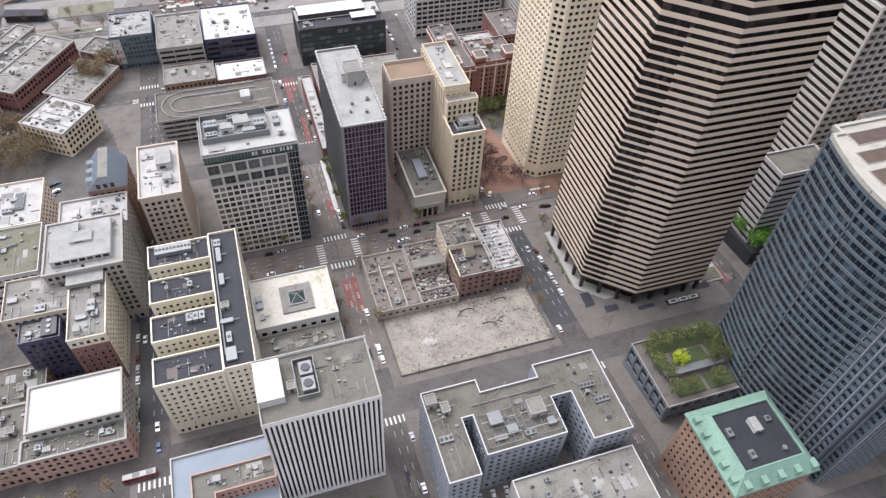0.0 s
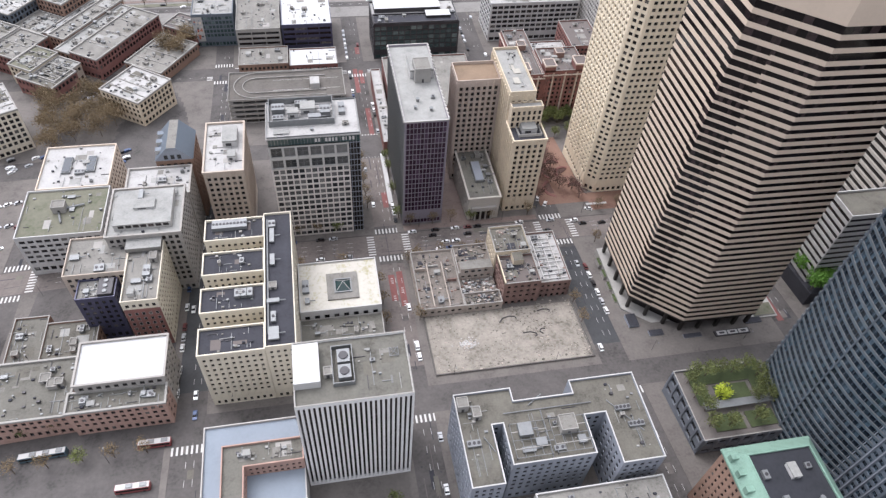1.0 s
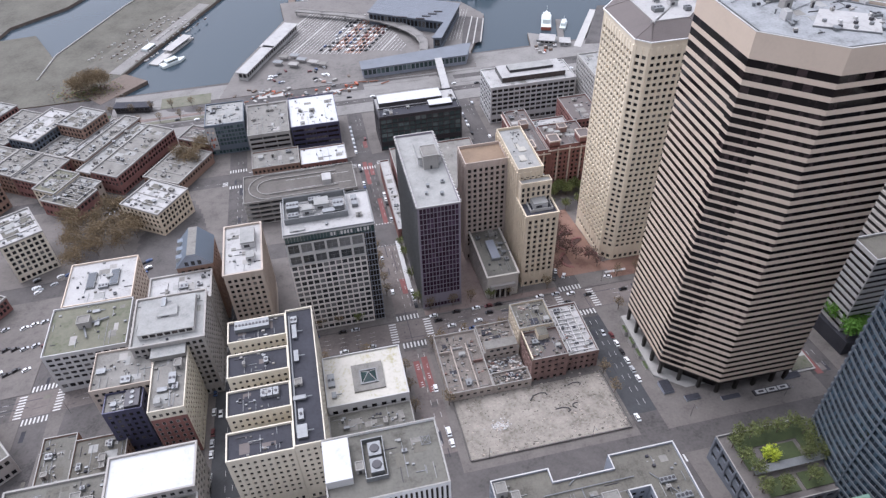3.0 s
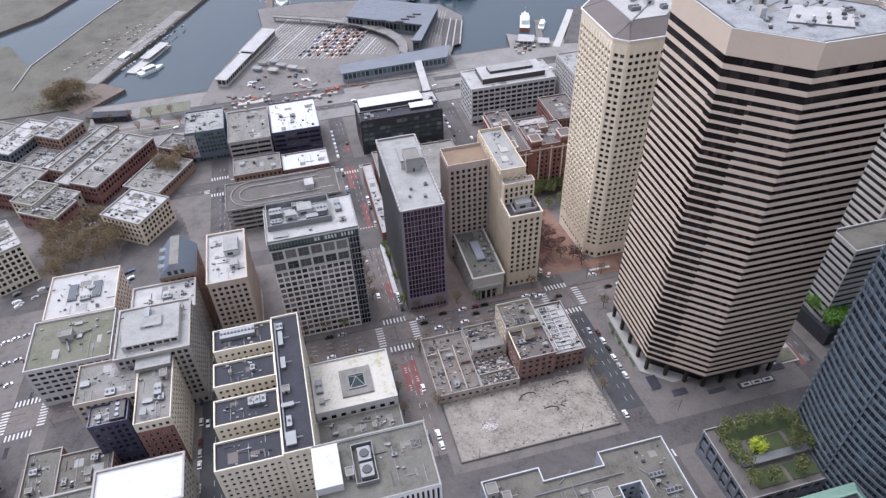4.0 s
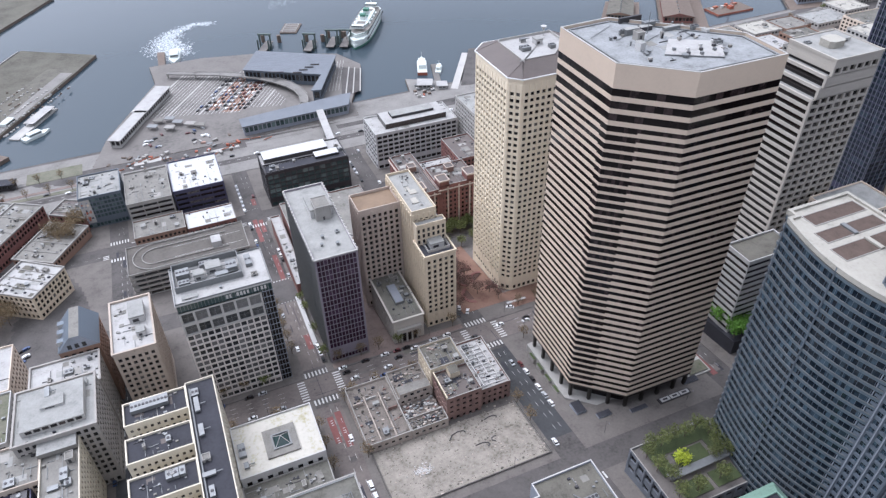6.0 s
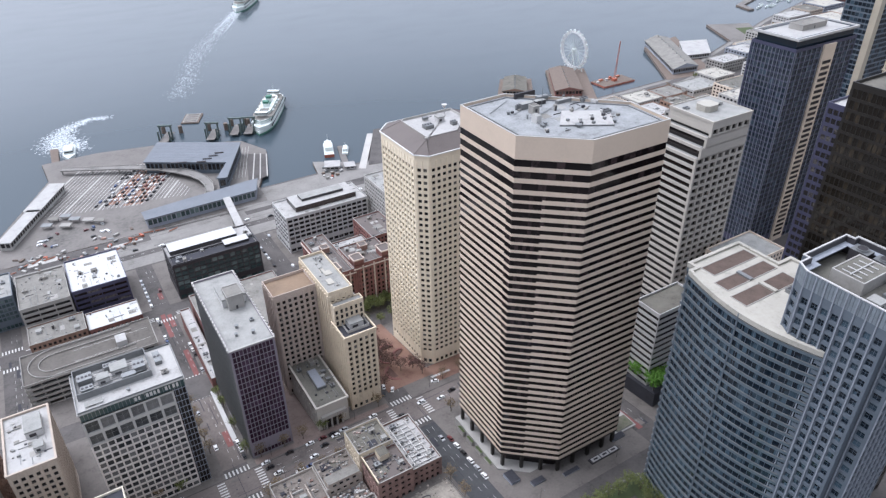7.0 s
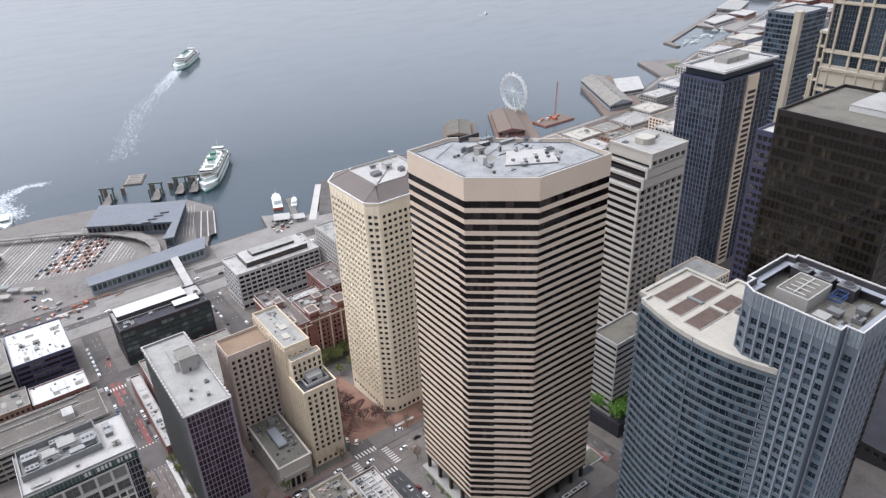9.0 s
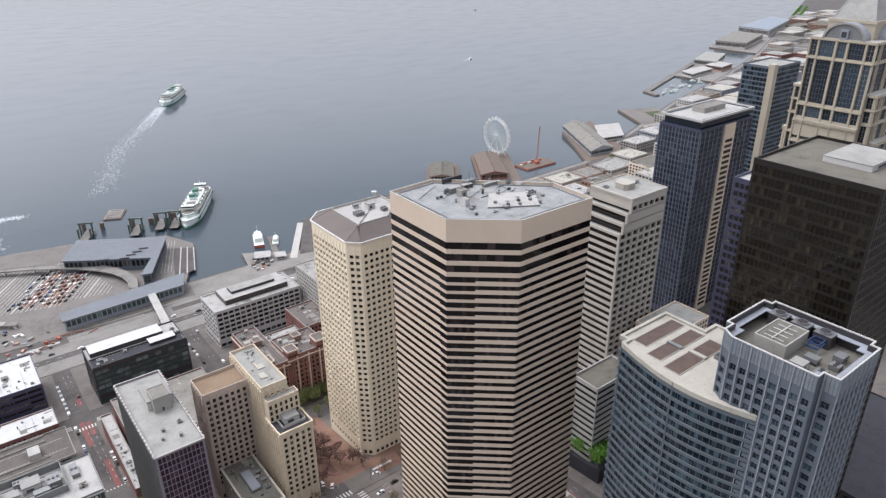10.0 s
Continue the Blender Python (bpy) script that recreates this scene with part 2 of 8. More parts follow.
def water_mat():
    m = bpy.data.materials.new("sea_water")
    m.use_nodes = True
    n, l = m.node_tree.nodes, m.node_tree.links
    b = n["Principled BSDF"]
    b.inputs["Base Color"].default_value = (0.038, 0.054, 0.066, 1)
    b.inputs["Roughness"].default_value, b.inputs["IOR"].default_value = 0.22, 1.33
    tc, w1, w2, mp = n.new("ShaderNodeTexCoord"), n.new("ShaderNodeTexNoise"), n.new("ShaderNodeTexNoise"), n.new("ShaderNodeMapping")
    mp.inputs["Rotation"].default_value, mp.inputs["Scale"].default_value = (0, 0, 0.5), (1, 2.2, 1)
    w1.inputs["Scale"].default_value, w2.inputs["Scale"].default_value = 0.12, 0.012
    w1.inputs["Detail"].default_value, w2.inputs["Detail"].default_value = 5, 4
    l.new(tc.outputs["Object"], mp.inputs["Vector"])
    for w in (w1, w2):
        l.new(mp.outputs[0], w.inputs["Vector"])
    bp = n.new("ShaderNodeBump")
    bp.inputs["Strength"].default_value, bp.inputs["Distance"].default_value = 0.08, 0.5
    l.new(w1.outputs["Fac"], bp.inputs["Height"])
    l.new(bp.outputs["Normal"], b.inputs["Normal"])
    mr = n.new("ShaderNodeMapRange")
    mr.inputs["From Min"].default_value, mr.inputs["From Max"].default_value = 0.3, 0.7
    mr.inputs["To Min"].default_value, mr.inputs["To Max"].default_value = 0.08, 0.2
    l.new(w2.outputs["Fac"], mr.inputs["Value"])
    l.new(mr.outputs[0], b.inputs["Roughness"])
    lw, gl = n.new("ShaderNodeLayerWeight"), n.new("ShaderNodeMapRange")
    gl.inputs["From Min"].default_value, gl.inputs["From Max"].default_value = 0.66, 0.94
    gl.inputs["To Min"].default_value, gl.inputs["To Max"].default_value = 1.33, 2.1
    l.new(lw.outputs["Facing"], gl.inputs["Value"])
    l.new(gl.outputs[0], b.inputs["IOR"])
    return m


M["water"] = water_mat()


def thin_foam():
    """Foam breaks up into flecks with clear water between."""
    n, l = M["foam"].node_tree.nodes, M["foam"].node_tree.links
    tc, no, mr = n.new("ShaderNodeTexCoord"), n.new("ShaderNodeTexNoise"), n.new("ShaderNodeMapRange")
    no.inputs["Scale"].default_value, no.inputs["Detail"].default_value = 0.45, 6
    mr.inputs["From Min"].default_value, mr.inputs["From Max"].default_value = 0.40, 0.68
    mr.inputs["To Min"].default_value, mr.inputs["To Max"].default_value = 0.08, 0.95
    l.new(tc.outputs["Object"], no.inputs["Vector"])
    l.new(no.outputs["Fac"], mr.inputs["Value"])
    l.new(mr.outputs[0], n["Principled BSDF"].inputs["Alpha"])


thin_foam()


# ---- mesh helpers
class Geo:
    """Collects faces with material slots for one mesh."""

    def __init__(self):
        self.v, self.f, self.m, self.mats = [], [], [], []

    def slot(self, key):
        if key not in self.mats:
            self.mats.append(key)
        return self.mats.index(key)

    def face(self, pts, key):
        i = len(self.v)
        self.v += [tuple(p) for p in pts]
        self.f.append(tuple(range(i, i + len(pts))))
        self.m.append(self.slot(key))
        return self

    def prism(self, poly, z0, z1, key, top=None, bottom=True):
        """poly: counter-clockwise corners."""
        n = len(poly)
        for i in range(n):
            a, b = poly[i], poly[(i + 1) % n]
            self.face([(*a, z0), (*b, z0), (*b, z1), (*a, z1)], key)
        self.face([(*p, z1) for p in poly], top or key)
        if bottom:
            self.face([(*p, z0) for p in reversed(poly)], key)
        return self

    def box(self, x0, x1, y0, y1, z0, z1, key, top=None):
        return self.prism([(x0, y0), (x1, y0), (x1, y1), (x0, y1)], z0, z1, key, top)

    def ring(self, poly, t, z0, z1, key):
        """A wall of thickness t inside the outline."""
        inn = inset(poly, t)
        n = len(poly)
        for i in range(n):
            j = (i + 1) % n
            a, b, c, d = poly[i], poly[j], inn[j], inn[i]
            self.face([(*a, z0), (*b, z0), (*b, z1), (*a, z1)], key)
            self.face([(*a, z1), (*b, z1), (*c, z1), (*d, z1)], key)
            self.face([(*c, z0), (*d, z0), (*d, z1), (*c, z1)], key)
        return self

    def cyl(self, x, y, z0, z1, r, key, n=10, r1=None):
        r1 = r if r1 is None else r1
        a = [(x + r * math.cos(6.28319 * i / n), y + r * math.sin(6.28319 * i / n), z0) for i in range(n)]
        b = [(x + r1 * math.cos(6.28319 * i / n), y + r1 * math.sin(6.28319 * i / n), z1) for i in range(n)]
        for i in range(n):
            j = (i + 1) % n
            self.face([a[i], a[j], b[j], b[i]], key)
        self.face(b, key)
        return self

    def bar(self, p, q, r, key, n=5, r1=None):
        """A round bar from p to q."""
        p, q = Vector(p), Vector(q)
        d = (q - p).normalized()
        s = d.orthogonal().normalized()
        u = d.cross(s)
        r1 = r if r1 is None else r1
        ring = [(math.cos(6.28319 * i / n), math.sin(6.28319 * i / n)) for i in range(n)]
        a = [p + (s * c + u * k) * r for c, k in ring]
        b = [q + (s * c + u * k) * r1 for c, k in ring]
        for i in range(n):
            j = (i + 1) % n
            self.face([a[i], a[j], b[j], b[i]], key)
        self.face(b, key)
        self.face(a[::-1], key)
        return self

    def mesh(self, name):
        me = bpy.data.meshes.new(name)
        me.from_pydata(self.v, [], self.f)
        for k in self.mats:
            me.materials.append(M[k])
        me.polygons.foreach_set("material_index", self.m)
        me.update()
        return me


def inset(poly, t):
    n, out = len(poly), []
    for i in range(n):
        p, a, b = Vector(poly[i]), Vector(poly[i - 1]), Vector(poly[(i + 1) % n])
        d1, d2 = (p - a).normalized(), (b - p).normalized()
        n1, n2 = Vector((-d1.y, d1.x)), Vector((-d2.y, d2.x))
        k = (n1 + n2) / max(0.3, 1 + n1.dot(n2))
        out.append(tuple(p + k * t))
    return out


def rect(x0, x1, y0, y1):
    return [(x0, y0), (x1, y0), (x1, y1), (x0, y1)]


def part(name, geo, parent=None, label="", kind="", at=None):
    me = geo.mesh(name) if isinstance(geo, Geo) else geo
    ob = new(name, me)
    if parent is not None:
        ob.parent = parent
    if at is not None:
        ob.matrix_basis = at
    if label or kind:
        tagged(ob, label, kind=kind)
    return ob


def thing(name, label, category, at, group="", kind=""):
    ob = new(name)
    ob.empty_display_size = 1
    ob.matrix_basis = at
    return tagged(ob, label, category, group, kind)


# ---- the slope: land falls from the hill to the water
SLOPE = [(-400, 95), (-120, 66), (43, 46), (143, 33), (241, 23), (335, 12), (430, 5), (470, 4), (560, 3), (3000, 3)]


def zg(x, y):
    b = float(np.interp(y, [p[0] for p in SLOPE], [p[1] for p in SLOPE]))
    return 3 + (b - 3) * float(np.interp(x, [-320, -100], [0.35, 1]))


def wall(g, p, q, z0, z1, cols, rows, depth, key):
    """A wall from p to q with real openings at cols x rows (metres along, heights)."""
    d = Vector((q[0] - p[0], q[1] - p[1]))
    w = d.length
    d = d / w
    nx, ny = -d.y * depth, d.x * depth

    def at(u, z, inn=0):
        return (p[0] + d.x * u + nx * inn, p[1] + d.y * u + ny * inn, z)

    if not cols or not rows:
        g.face([at(0, z0), at(w, z0), at(w, z1), at(0, z1)], key)
        return
    u = 0
    for a, b in cols:
        g.face([at(u, z0), at(a, z0), at(a, z1), at(u, z1)], key)
        z = z0
        for c, e in rows:
            g.face([at(a, z), at(b, z), at(b, c), at(a, c)], key)
            g.face([at(a, c), at(b, c), at(b, c, 1), at(a, c, 1)], key)
            g.face([at(b, e), at(a, e), at(a, e, 1), at(b, e, 1)], key)
            g.face([at(a, e), at(a, c), at(a, c, 1), at(a, e, 1)], key)
            g.face([at(b, c), at(b, e), at(b, e, 1), at(b, c, 1)], key)
            z = e
        g.face([at(a, z), at(b, z), at(b, z1), at(a, z1)], key)
        u = b
    g.face([at(u, z0), at(w, z0), at(w, z1), at(u, z1)], key)


PANES = {}
HERO = ("federal_tower", "curtain_wall_slab", "grid_office_tower", "light_well_office_block", "deco_office_block")


def pane_mesh(w, h, glass, frame_key, div=1, rows=1):
    """A framed pane in the x-z plane, facing -y, centred on the origin: one joined sheet."""
    k = (round(w, 2), round(h, 2), glass, frame_key, div, rows)
    if k not in PANES:
        b = min(0.08, w * 0.06)
        lines = []
        for size, n in ((w, div), (h, rows)):
            cuts = [(-size / 2, True), (-size / 2 + b, False)]
            for i in range(1, n):
                c = -size / 2 + size * i / n
                cuts += [(c - b / 2, True), (c + b / 2, False)]
            cuts += [(size / 2 - b, True), (size / 2, True)]
            lines.append(cuts)
        xs, zs = lines
        v = [(x[0], 0, z[0]) for z in zs for x in xs]
        f, m = [], []
        nx = len(xs)
        for j in range(len(zs) - 1):
            for i in range(nx - 1):
                f.append((j * nx + i, j * nx + i + 1, (j + 1) * nx + i + 1, (j + 1) * nx + i))
                m.append(1 if xs[i][1] or zs[j][1] else 0)
        me = bpy.data.meshes.new("window")
        me.from_pydata(v, [], f)
        me.materials.append(M[glass])
        me.materials.append(M[frame_key])
        me.polygons.foreach_set("material_index", m)
        me.update()
        PANES[k] = me
    return PANES[k]


def glaze(parent, p, q, cols, rows, depth, glass, frame_key, budget, rest, div=1, rdiv=1):
    """Panes for the openings of wall(); each an object while the budget lasts."""
    d = Vector((q[0] - p[0], q[1] - p[1])).normalized()
    ang = math.atan2(d.y, d.x)
    rot = Matrix.Rotation(ang, 4, "Z")
    for c, e in reversed(rows):
        for a, b in cols:
            u, z = (a + b) / 2, (c + e) / 2
            x, y = p[0] + d.x * u - d.y * depth, p[1] + d.y * u + d.x * depth
            if budget[0] > 0:
                budget[0] -= 1
                part("window", pane_mesh(b - a, e - c, glass, frame_key, div, rdiv), parent, at=Matrix.Translation((x, y, z)) @ rot)
            else:
                me = pane_mesh(b - a, e - c, glass, frame_key, div, rdiv)
                tm = Matrix.Translation((x, y, z)) @ rot
                for f in me.polygons:
                    rest.face([tm @ me.vertices[i].co for i in f.vertices], (glass, frame_key)[f.material_index])


def glass_strip(poly, z0, z1, bay, key):
    """One storey of separate panes round an outline."""
    g = Geo()
    for k in range(len(poly)):
        p, q = Vector(poly[k]), Vector(poly[(k + 1) % len(poly)])
        m = max(1, round((q - p).length / bay))
        for j in range(m):
            a, b = p.lerp(q, j / m), p.lerp(q, (j + 0.96) / m)
            g.face([(*a, z0), (*b, z0), (*b, z1), (*a, z1)], key)
    return g


def spread(w, bay, frac, edge=0.6):
    n = max(1, int((w - 2 * edge) / bay + 0.3))
    b = (w - 2 * edge) / n
    return [(edge + b * (i + 0.5 - frac / 2), edge + b * (i + 0.5 + frac / 2)) for i in range(n)]


def building(name, label, category, poly, top, walls, glass="g_dark", roof="roof_grey", bay=3.2, floor=3.7, ww=0.5, wh=0.55, glazed=(0,), base=5.5, head=1.6,
             depth=0.35, parapet=1.0, cap=300, frame_key="dark_metal", div=1, rdiv=1, group="", cornice=0.0, low=None, edge=0.8, coping=None, shop=True, ribs=0.0, sills=0.0):
    """A block on a counter-clockwise outline; glazed: the sides (by first corner) that have windows."""
    gz = [zg(*p) for p in poly]
    ox, oy = sum(p[0] for p in poly) / len(poly), sum(p[1] for p in poly) / len(poly)
    g0 = (min(gz) if low is None else low)
    hi = max(gz) if low is None else low
    ob = thing(name, label, category, pose(ox, oy, g0), group)
    pl = [(p[0] - ox, p[1] - oy) for p in poly]
    z1 = top - g0
    budget, rest = [min(cap, 130) if name in HERO else min(cap, 12)], Geo()
    n = len(pl)
    nf = max(1, int((z1 - head - parapet * 0.5 - (hi - g0) - base) / floor))
    zs = [z1 - parapet * 0.5 - head - floor * (i + 1) + floor * 0.5 for i in range(nf)][::-1]
    rows = [(z - floor * wh / 2 + 0.2, z + floor * wh / 2 + 0.2) for z in zs]
    for i in range(n):
        p, q = pl[i], pl[(i + 1) % n]
        g = Geo()
        w = math.hypot(q[0] - p[0], q[1] - p[1])
        if i in glazed:
            cols = spread(w, bay, ww, edge)
            rr = list(rows)
            if shop:
                shop_z = (hi - g0) + 0.8
                if rr and rr[0][0] > shop_z + 3.4:
                    rr = [(shop_z, shop_z + 2.7)] + rr
            wall(g, p, q, -2.0, z1, cols, rr, depth, walls)
            glaze(ob, p, q, cols, rr, depth, glass, frame_key, budget, rest, div, rdiv)
            d = Vector((q[0] - p[0], q[1] - p[1])) / w
            at = Matrix.Translation((p[0], p[1], 0)) @ Matrix.Rotation(math.atan2(d.y, d.x), 4, "Z")
            if ribs and len(cols) > 1:
                gap = cols[1][0] - cols[0][1]
                rib = Geo().box(-gap * 0.34, gap * 0.34, -ribs, 0, (hi - g0) + base * 0.8, z1 - head * 0.5, walls).mesh("pilaster")
                for k in range(len(cols) + 1):
                    u = (cols[k][0] if k < len(cols) else cols[-1][1] + gap) - gap / 2
                    part("pilaster", rib, ob, at=at @ Matrix.Translation((min(max(u, gap * 0.35), w - gap * 0.35), 0, 0)))
            if sills:
                course = Geo().box(0, w, -sills, 0, 0, 0.28, walls).mesh("string_course")
                for c, e in rr[::2]:
                    part("string_course", course, ob, at=at @ Matrix.Translation((0, 0, c - 0.3)))
        else:
            wall(g, p, q, -2.0, z1, [], [], depth, walls)
        part("wall", g, ob)
    if rest.f:
        part("window_grid", rest, ob, kind="stuff")
    part("roof", Geo().prism(inset(pl, 0.3), z1 - parapet - 0.3, z1 - parapet, roof, bottom=False), ob)
    part("parapet", Geo().ring(pl if not cornice else inset(pl, -cornice), 0.45 + cornice, z1 - 0.02 - (0.0 if not cornice else 0.9), z1 + 0.12, coping or walls).ring(inset(pl, 0.02), 0.4, z1 - parapet, z1, walls), ob)
    return ob


def unit(parent, x, y, z, w, d, h, kind=0, turn=0.0):
    """Rooftop plant: a cased air handler, a fan unit, a plain penthouse or a vent."""
    g = Geo()
    if kind == 0:
        g.box(-w / 2, w / 2, -d / 2, d / 2, 0.25, h, "steel").box(-w / 2 + 0.1, w / 2 - 0.1, -d / 2 + 0.1, d / 2 - 0.1, 0, 0.25, "dark_metal")
        for i in range(max(1, int(w / 1.5))):
            x0 = -w / 2 + (i + 0.5) * w / max(1, int(w / 1.5))
            g.cyl(x0, 0, h, h + 0.25, min(0.6, d * 0.35), "dark_metal", 10)
        nm = "air_handler"
    elif kind == 1:
        g.box(-w / 2, w / 2, -d / 2, d / 2, 0, h * 0.8, "white").box(-w / 2 - 0.08, w / 2 + 0.08, -d / 2 - 0.08, d / 2 + 0.08, h * 0.8, h, "roof_pale")
        g.box(-w * 0.3, w * 0.1, -d / 2 - 0.03, -d / 2, h * 0.15, h * 0.6, "dark_metal")
        nm = "penthouse"
    elif kind == 2:
        g.cyl(0, 0, 0, h, w * 0.3, "steel", 8).cyl(0, 0, h, h + 0.2, w * 0.45, "steel", 8)
        nm = "vent"
    elif kind == 4:
        g.box(-w / 2, w / 2, -d / 2, d / 2, 0, h, "concrete", "roof_grey").ring(rect(-w / 2 - 0.1, w / 2 + 0.1, -d / 2 - 0.1, d / 2 + 0.1), 0.3, h - 0.3, h + 0.3, "concrete")
        g.box(-0.5, 0.5, -d / 2 - 0.04, -d / 2, 0, 2.1, "dark_metal")
        nm = "stair_head"
    else:
        g.box(-w / 2, w / 2, -d / 2, d / 2, h * 0.4, h, "steel")
        for sx in (-1, 1):
            for sy in (-1, 1):
                g.box(sx * w * 0.42 - 0.08, sx * w * 0.42 + 0.08, sy * d * 0.42 - 0.08, sy * d * 0.42 + 0.08, 0, h * 0.4, "dark_metal")
        g.bar((w / 2, 0, h * 0.7), (w / 2 + 2.5, 0, h * 0.7), 0.25, "steel", 6)
        nm = "duct_unit"
    return part(nm, g, parent, at=pose(x, y, z, 0, 0, turn))


def clutter(ob, poly, top, n, seed, parapet=1.0, big=1.0, patch=("roof_grey", "roof_pale", "concrete", "roof_grey")):
    """Plant scattered over a roof."""
    r = random.Random(seed)
    g0 = ob.location.z
    xs, ys = [p[0] for p in poly], [p[1] for p in poly]
    pg, zr = Geo(), top - parapet - g0 + 0.02
    ox, oy = ob.location.x, ob.location.y
    for i in range(max(4, n)):
        w, d = r.uniform(1.5, 6), r.uniform(1.5, 6)
        x, y = r.uniform(min(xs) + 1.5, max(xs) - 1.5 - w) - ox, r.uniform(min(ys) + 1.5, max(ys) - 1.5 - d) - oy
        pg.box(x, x + w, y, y + d, zr - 0.1, zr + 0.004 * i, r.choice(patch))
    for i in range(3):
        x, y = r.uniform(min(xs) + 2, max(xs) - 2) - ox, r.uniform(min(ys) + 3, max(ys) - 2) - oy
        pg.bar((x, min(ys) - oy + 2, zr + 0.25), (x, y, zr + 0.25), 0.12, "steel", 4)
    for i in range(10 + 3 * n):
        x, y, s = r.uniform(min(xs) + 1.2, max(xs) - 1.2) - ox, r.uniform(min(ys) + 1.2, max(ys) - 1.2) - oy, r.uniform(0.2, 0.7)
        if i % 4:
            pg.box(x - s, x + s, y - s * 0.7, y + s * 0.7, zr, zr + s * r.uniform(0.5, 1.8), r.choice(("steel", "dark_metal", "concrete", "roof_pale", "roof_dark", "roof_grey")))
        else:
            dx, dy = r.choice(((1, 0), (0, 1)))
            k = r.uniform(1.0, 3.0)
            pg.box(x - dx * k - 0.1, x + dx * k + 0.1, y - dy * k - 0.1, y + dy * k + 0.1, zr, zr + 0.3, r.choice(("steel", "roof_pale", "dark_metal")))
    part("patched_membrane", pg, ob, "patched membrane and pipes", "stuff")
    for i in range(n):
        x, y = r.uniform(min(xs) + 3, max(xs) - 3) - ob.location.x, r.uniform(min(ys) + 3, max(ys) - 3) - ob.location.y
        k = r.choice((0, 0, 1, 2, 2, 2, 3, 4))
        w = r.uniform(1.2, 3.2) * big if k != 2 else r.uniform(0.7, 1.2)
        unit(ob, x, y, top - parapet - g0, w, w * r.uniform(0.5, 1.0), r.uniform(0.8, 2.0) * (1.3 if k in (1, 4) else 1), k, r.choice((0, 0, 90)))


# ---- ground, water, streets
def draped(g, x0, x1, y0, y1, dz, key, step=8.0, skirt=0.0):
    """A sheet over the slope."""
    ny, nx = max(1, int((y1 - y0) / step)), max(1, int((x1 - x0) / 40))
    ys, xs = np.linspace(y0, y1, ny + 1), np.linspace(x0, x1, nx + 1)
    for i in range(ny):
        for j in range(nx):
            a, b, c, d = (xs[j], ys[i]), (xs[j + 1], ys[i]), (xs[j + 1], ys[i + 1]), (xs[j], ys[i + 1])
            g.face([(*p, zg(*p) + dz) for p in (a, b, c, d)], key)
    if skirt:
        for i in range(ny):
            for x, s in ((x0, 1), (x1, -1)):
                a, b = (x, ys[i]), (x, ys[i + 1])
                q = [(*b, zg(*b) + dz), (*a, zg(*a) + dz), (*a, zg(*a) + dz - skirt), (*b, zg(*b) + dz - skirt)]
                g.face(q if s > 0 else q[::-1], key)
        for j in range(nx):
            for y, s in ((y0, 1), (y1, -1)):
                a, b = (xs[j], y), (xs[j + 1], y)
                q = [(*a, zg(*a) + dz), (*b, zg(*b) + dz), (*b, zg(*b) + dz - skirt), (*a, zg(*a) + dz - skirt)]
                g.face(q if s > 0 else q[::-1], key)
    return g


def shore(x):
    return float(np.interp(x, [-1500, -300, -165, -66, 150, 290, 560, 720, 1100, 1400, 1730, 2330, 5000], [588, 588, 588, 590, 588, 590, 600, 605, 740, 820, 930, 1180, 2300]))


def land():
    g = Geo()
    xs = list(range(-1500, -400, 100)) + list(range(-400, 900, 20)) + list(range(900, 5000, 100))
    ts = [0, 0.2, 0.35] + [0.35 + 0.65 * i / 24 for i in range(1, 25)]
    for i in range(len(xs) - 1):
        for j in range(len(ts) - 1):
            q = []
            for x, t in ((xs[i], ts[j]), (xs[i + 1], ts[j]), (xs[i + 1], ts[j + 1]), (xs[i], ts[j + 1])):
                y = -400 + (shore(x) + 400) * t
                q.append((x, y, zg(x, y)))
            g.face(q, "asphalt")
        a, b = xs[i], xs[i + 1]
        g.face([(b, shore(b), zg(b, shore(b))), (a, shore(a), zg(a, shore(a))), (a, shore(a), -4), (b, shore(b), -4)], "concrete")
    tagged(part("ground", g), "dark asphalt ground sloping down to the harbour", "ground", kind="structure")


land()
tagged(part("water", Geo().face([(-7000, 400, 0), (7000, 400, 0), (7000, 9000, 0), (-7000, 9000, 0)], "water")), "calm grey-blue harbour water under cloud", "water", kind="structure")

STREETS = [-157, -64, 30, 123, 216, 309, 402]
AVENUES = [43, 143, 241, 335, 432]
BX = [(-240, -167), (-147, -73.5), (-54.5, 20.5), (39, 113), (132.5, 206.5), (226, 299), (319, 392), (412, 485)]
BY = [(-40, 33), (54, 131), (151.5, 229), (253, 324), (347, 421), (443, 500)]
for bx in BX:
    for by in BY:
        if by[0] > 430 and bx[0] > 210:
            continue
        tagged(part("pavement", draped(Geo(), bx[0] - 3.2, bx[1] + 3.2, by[0] - 3.5, by[1] + 3.5, 0.16, "pavement", 6, 0.4)), "pale grey concrete pavement round a city block", "pavement", kind="structure")


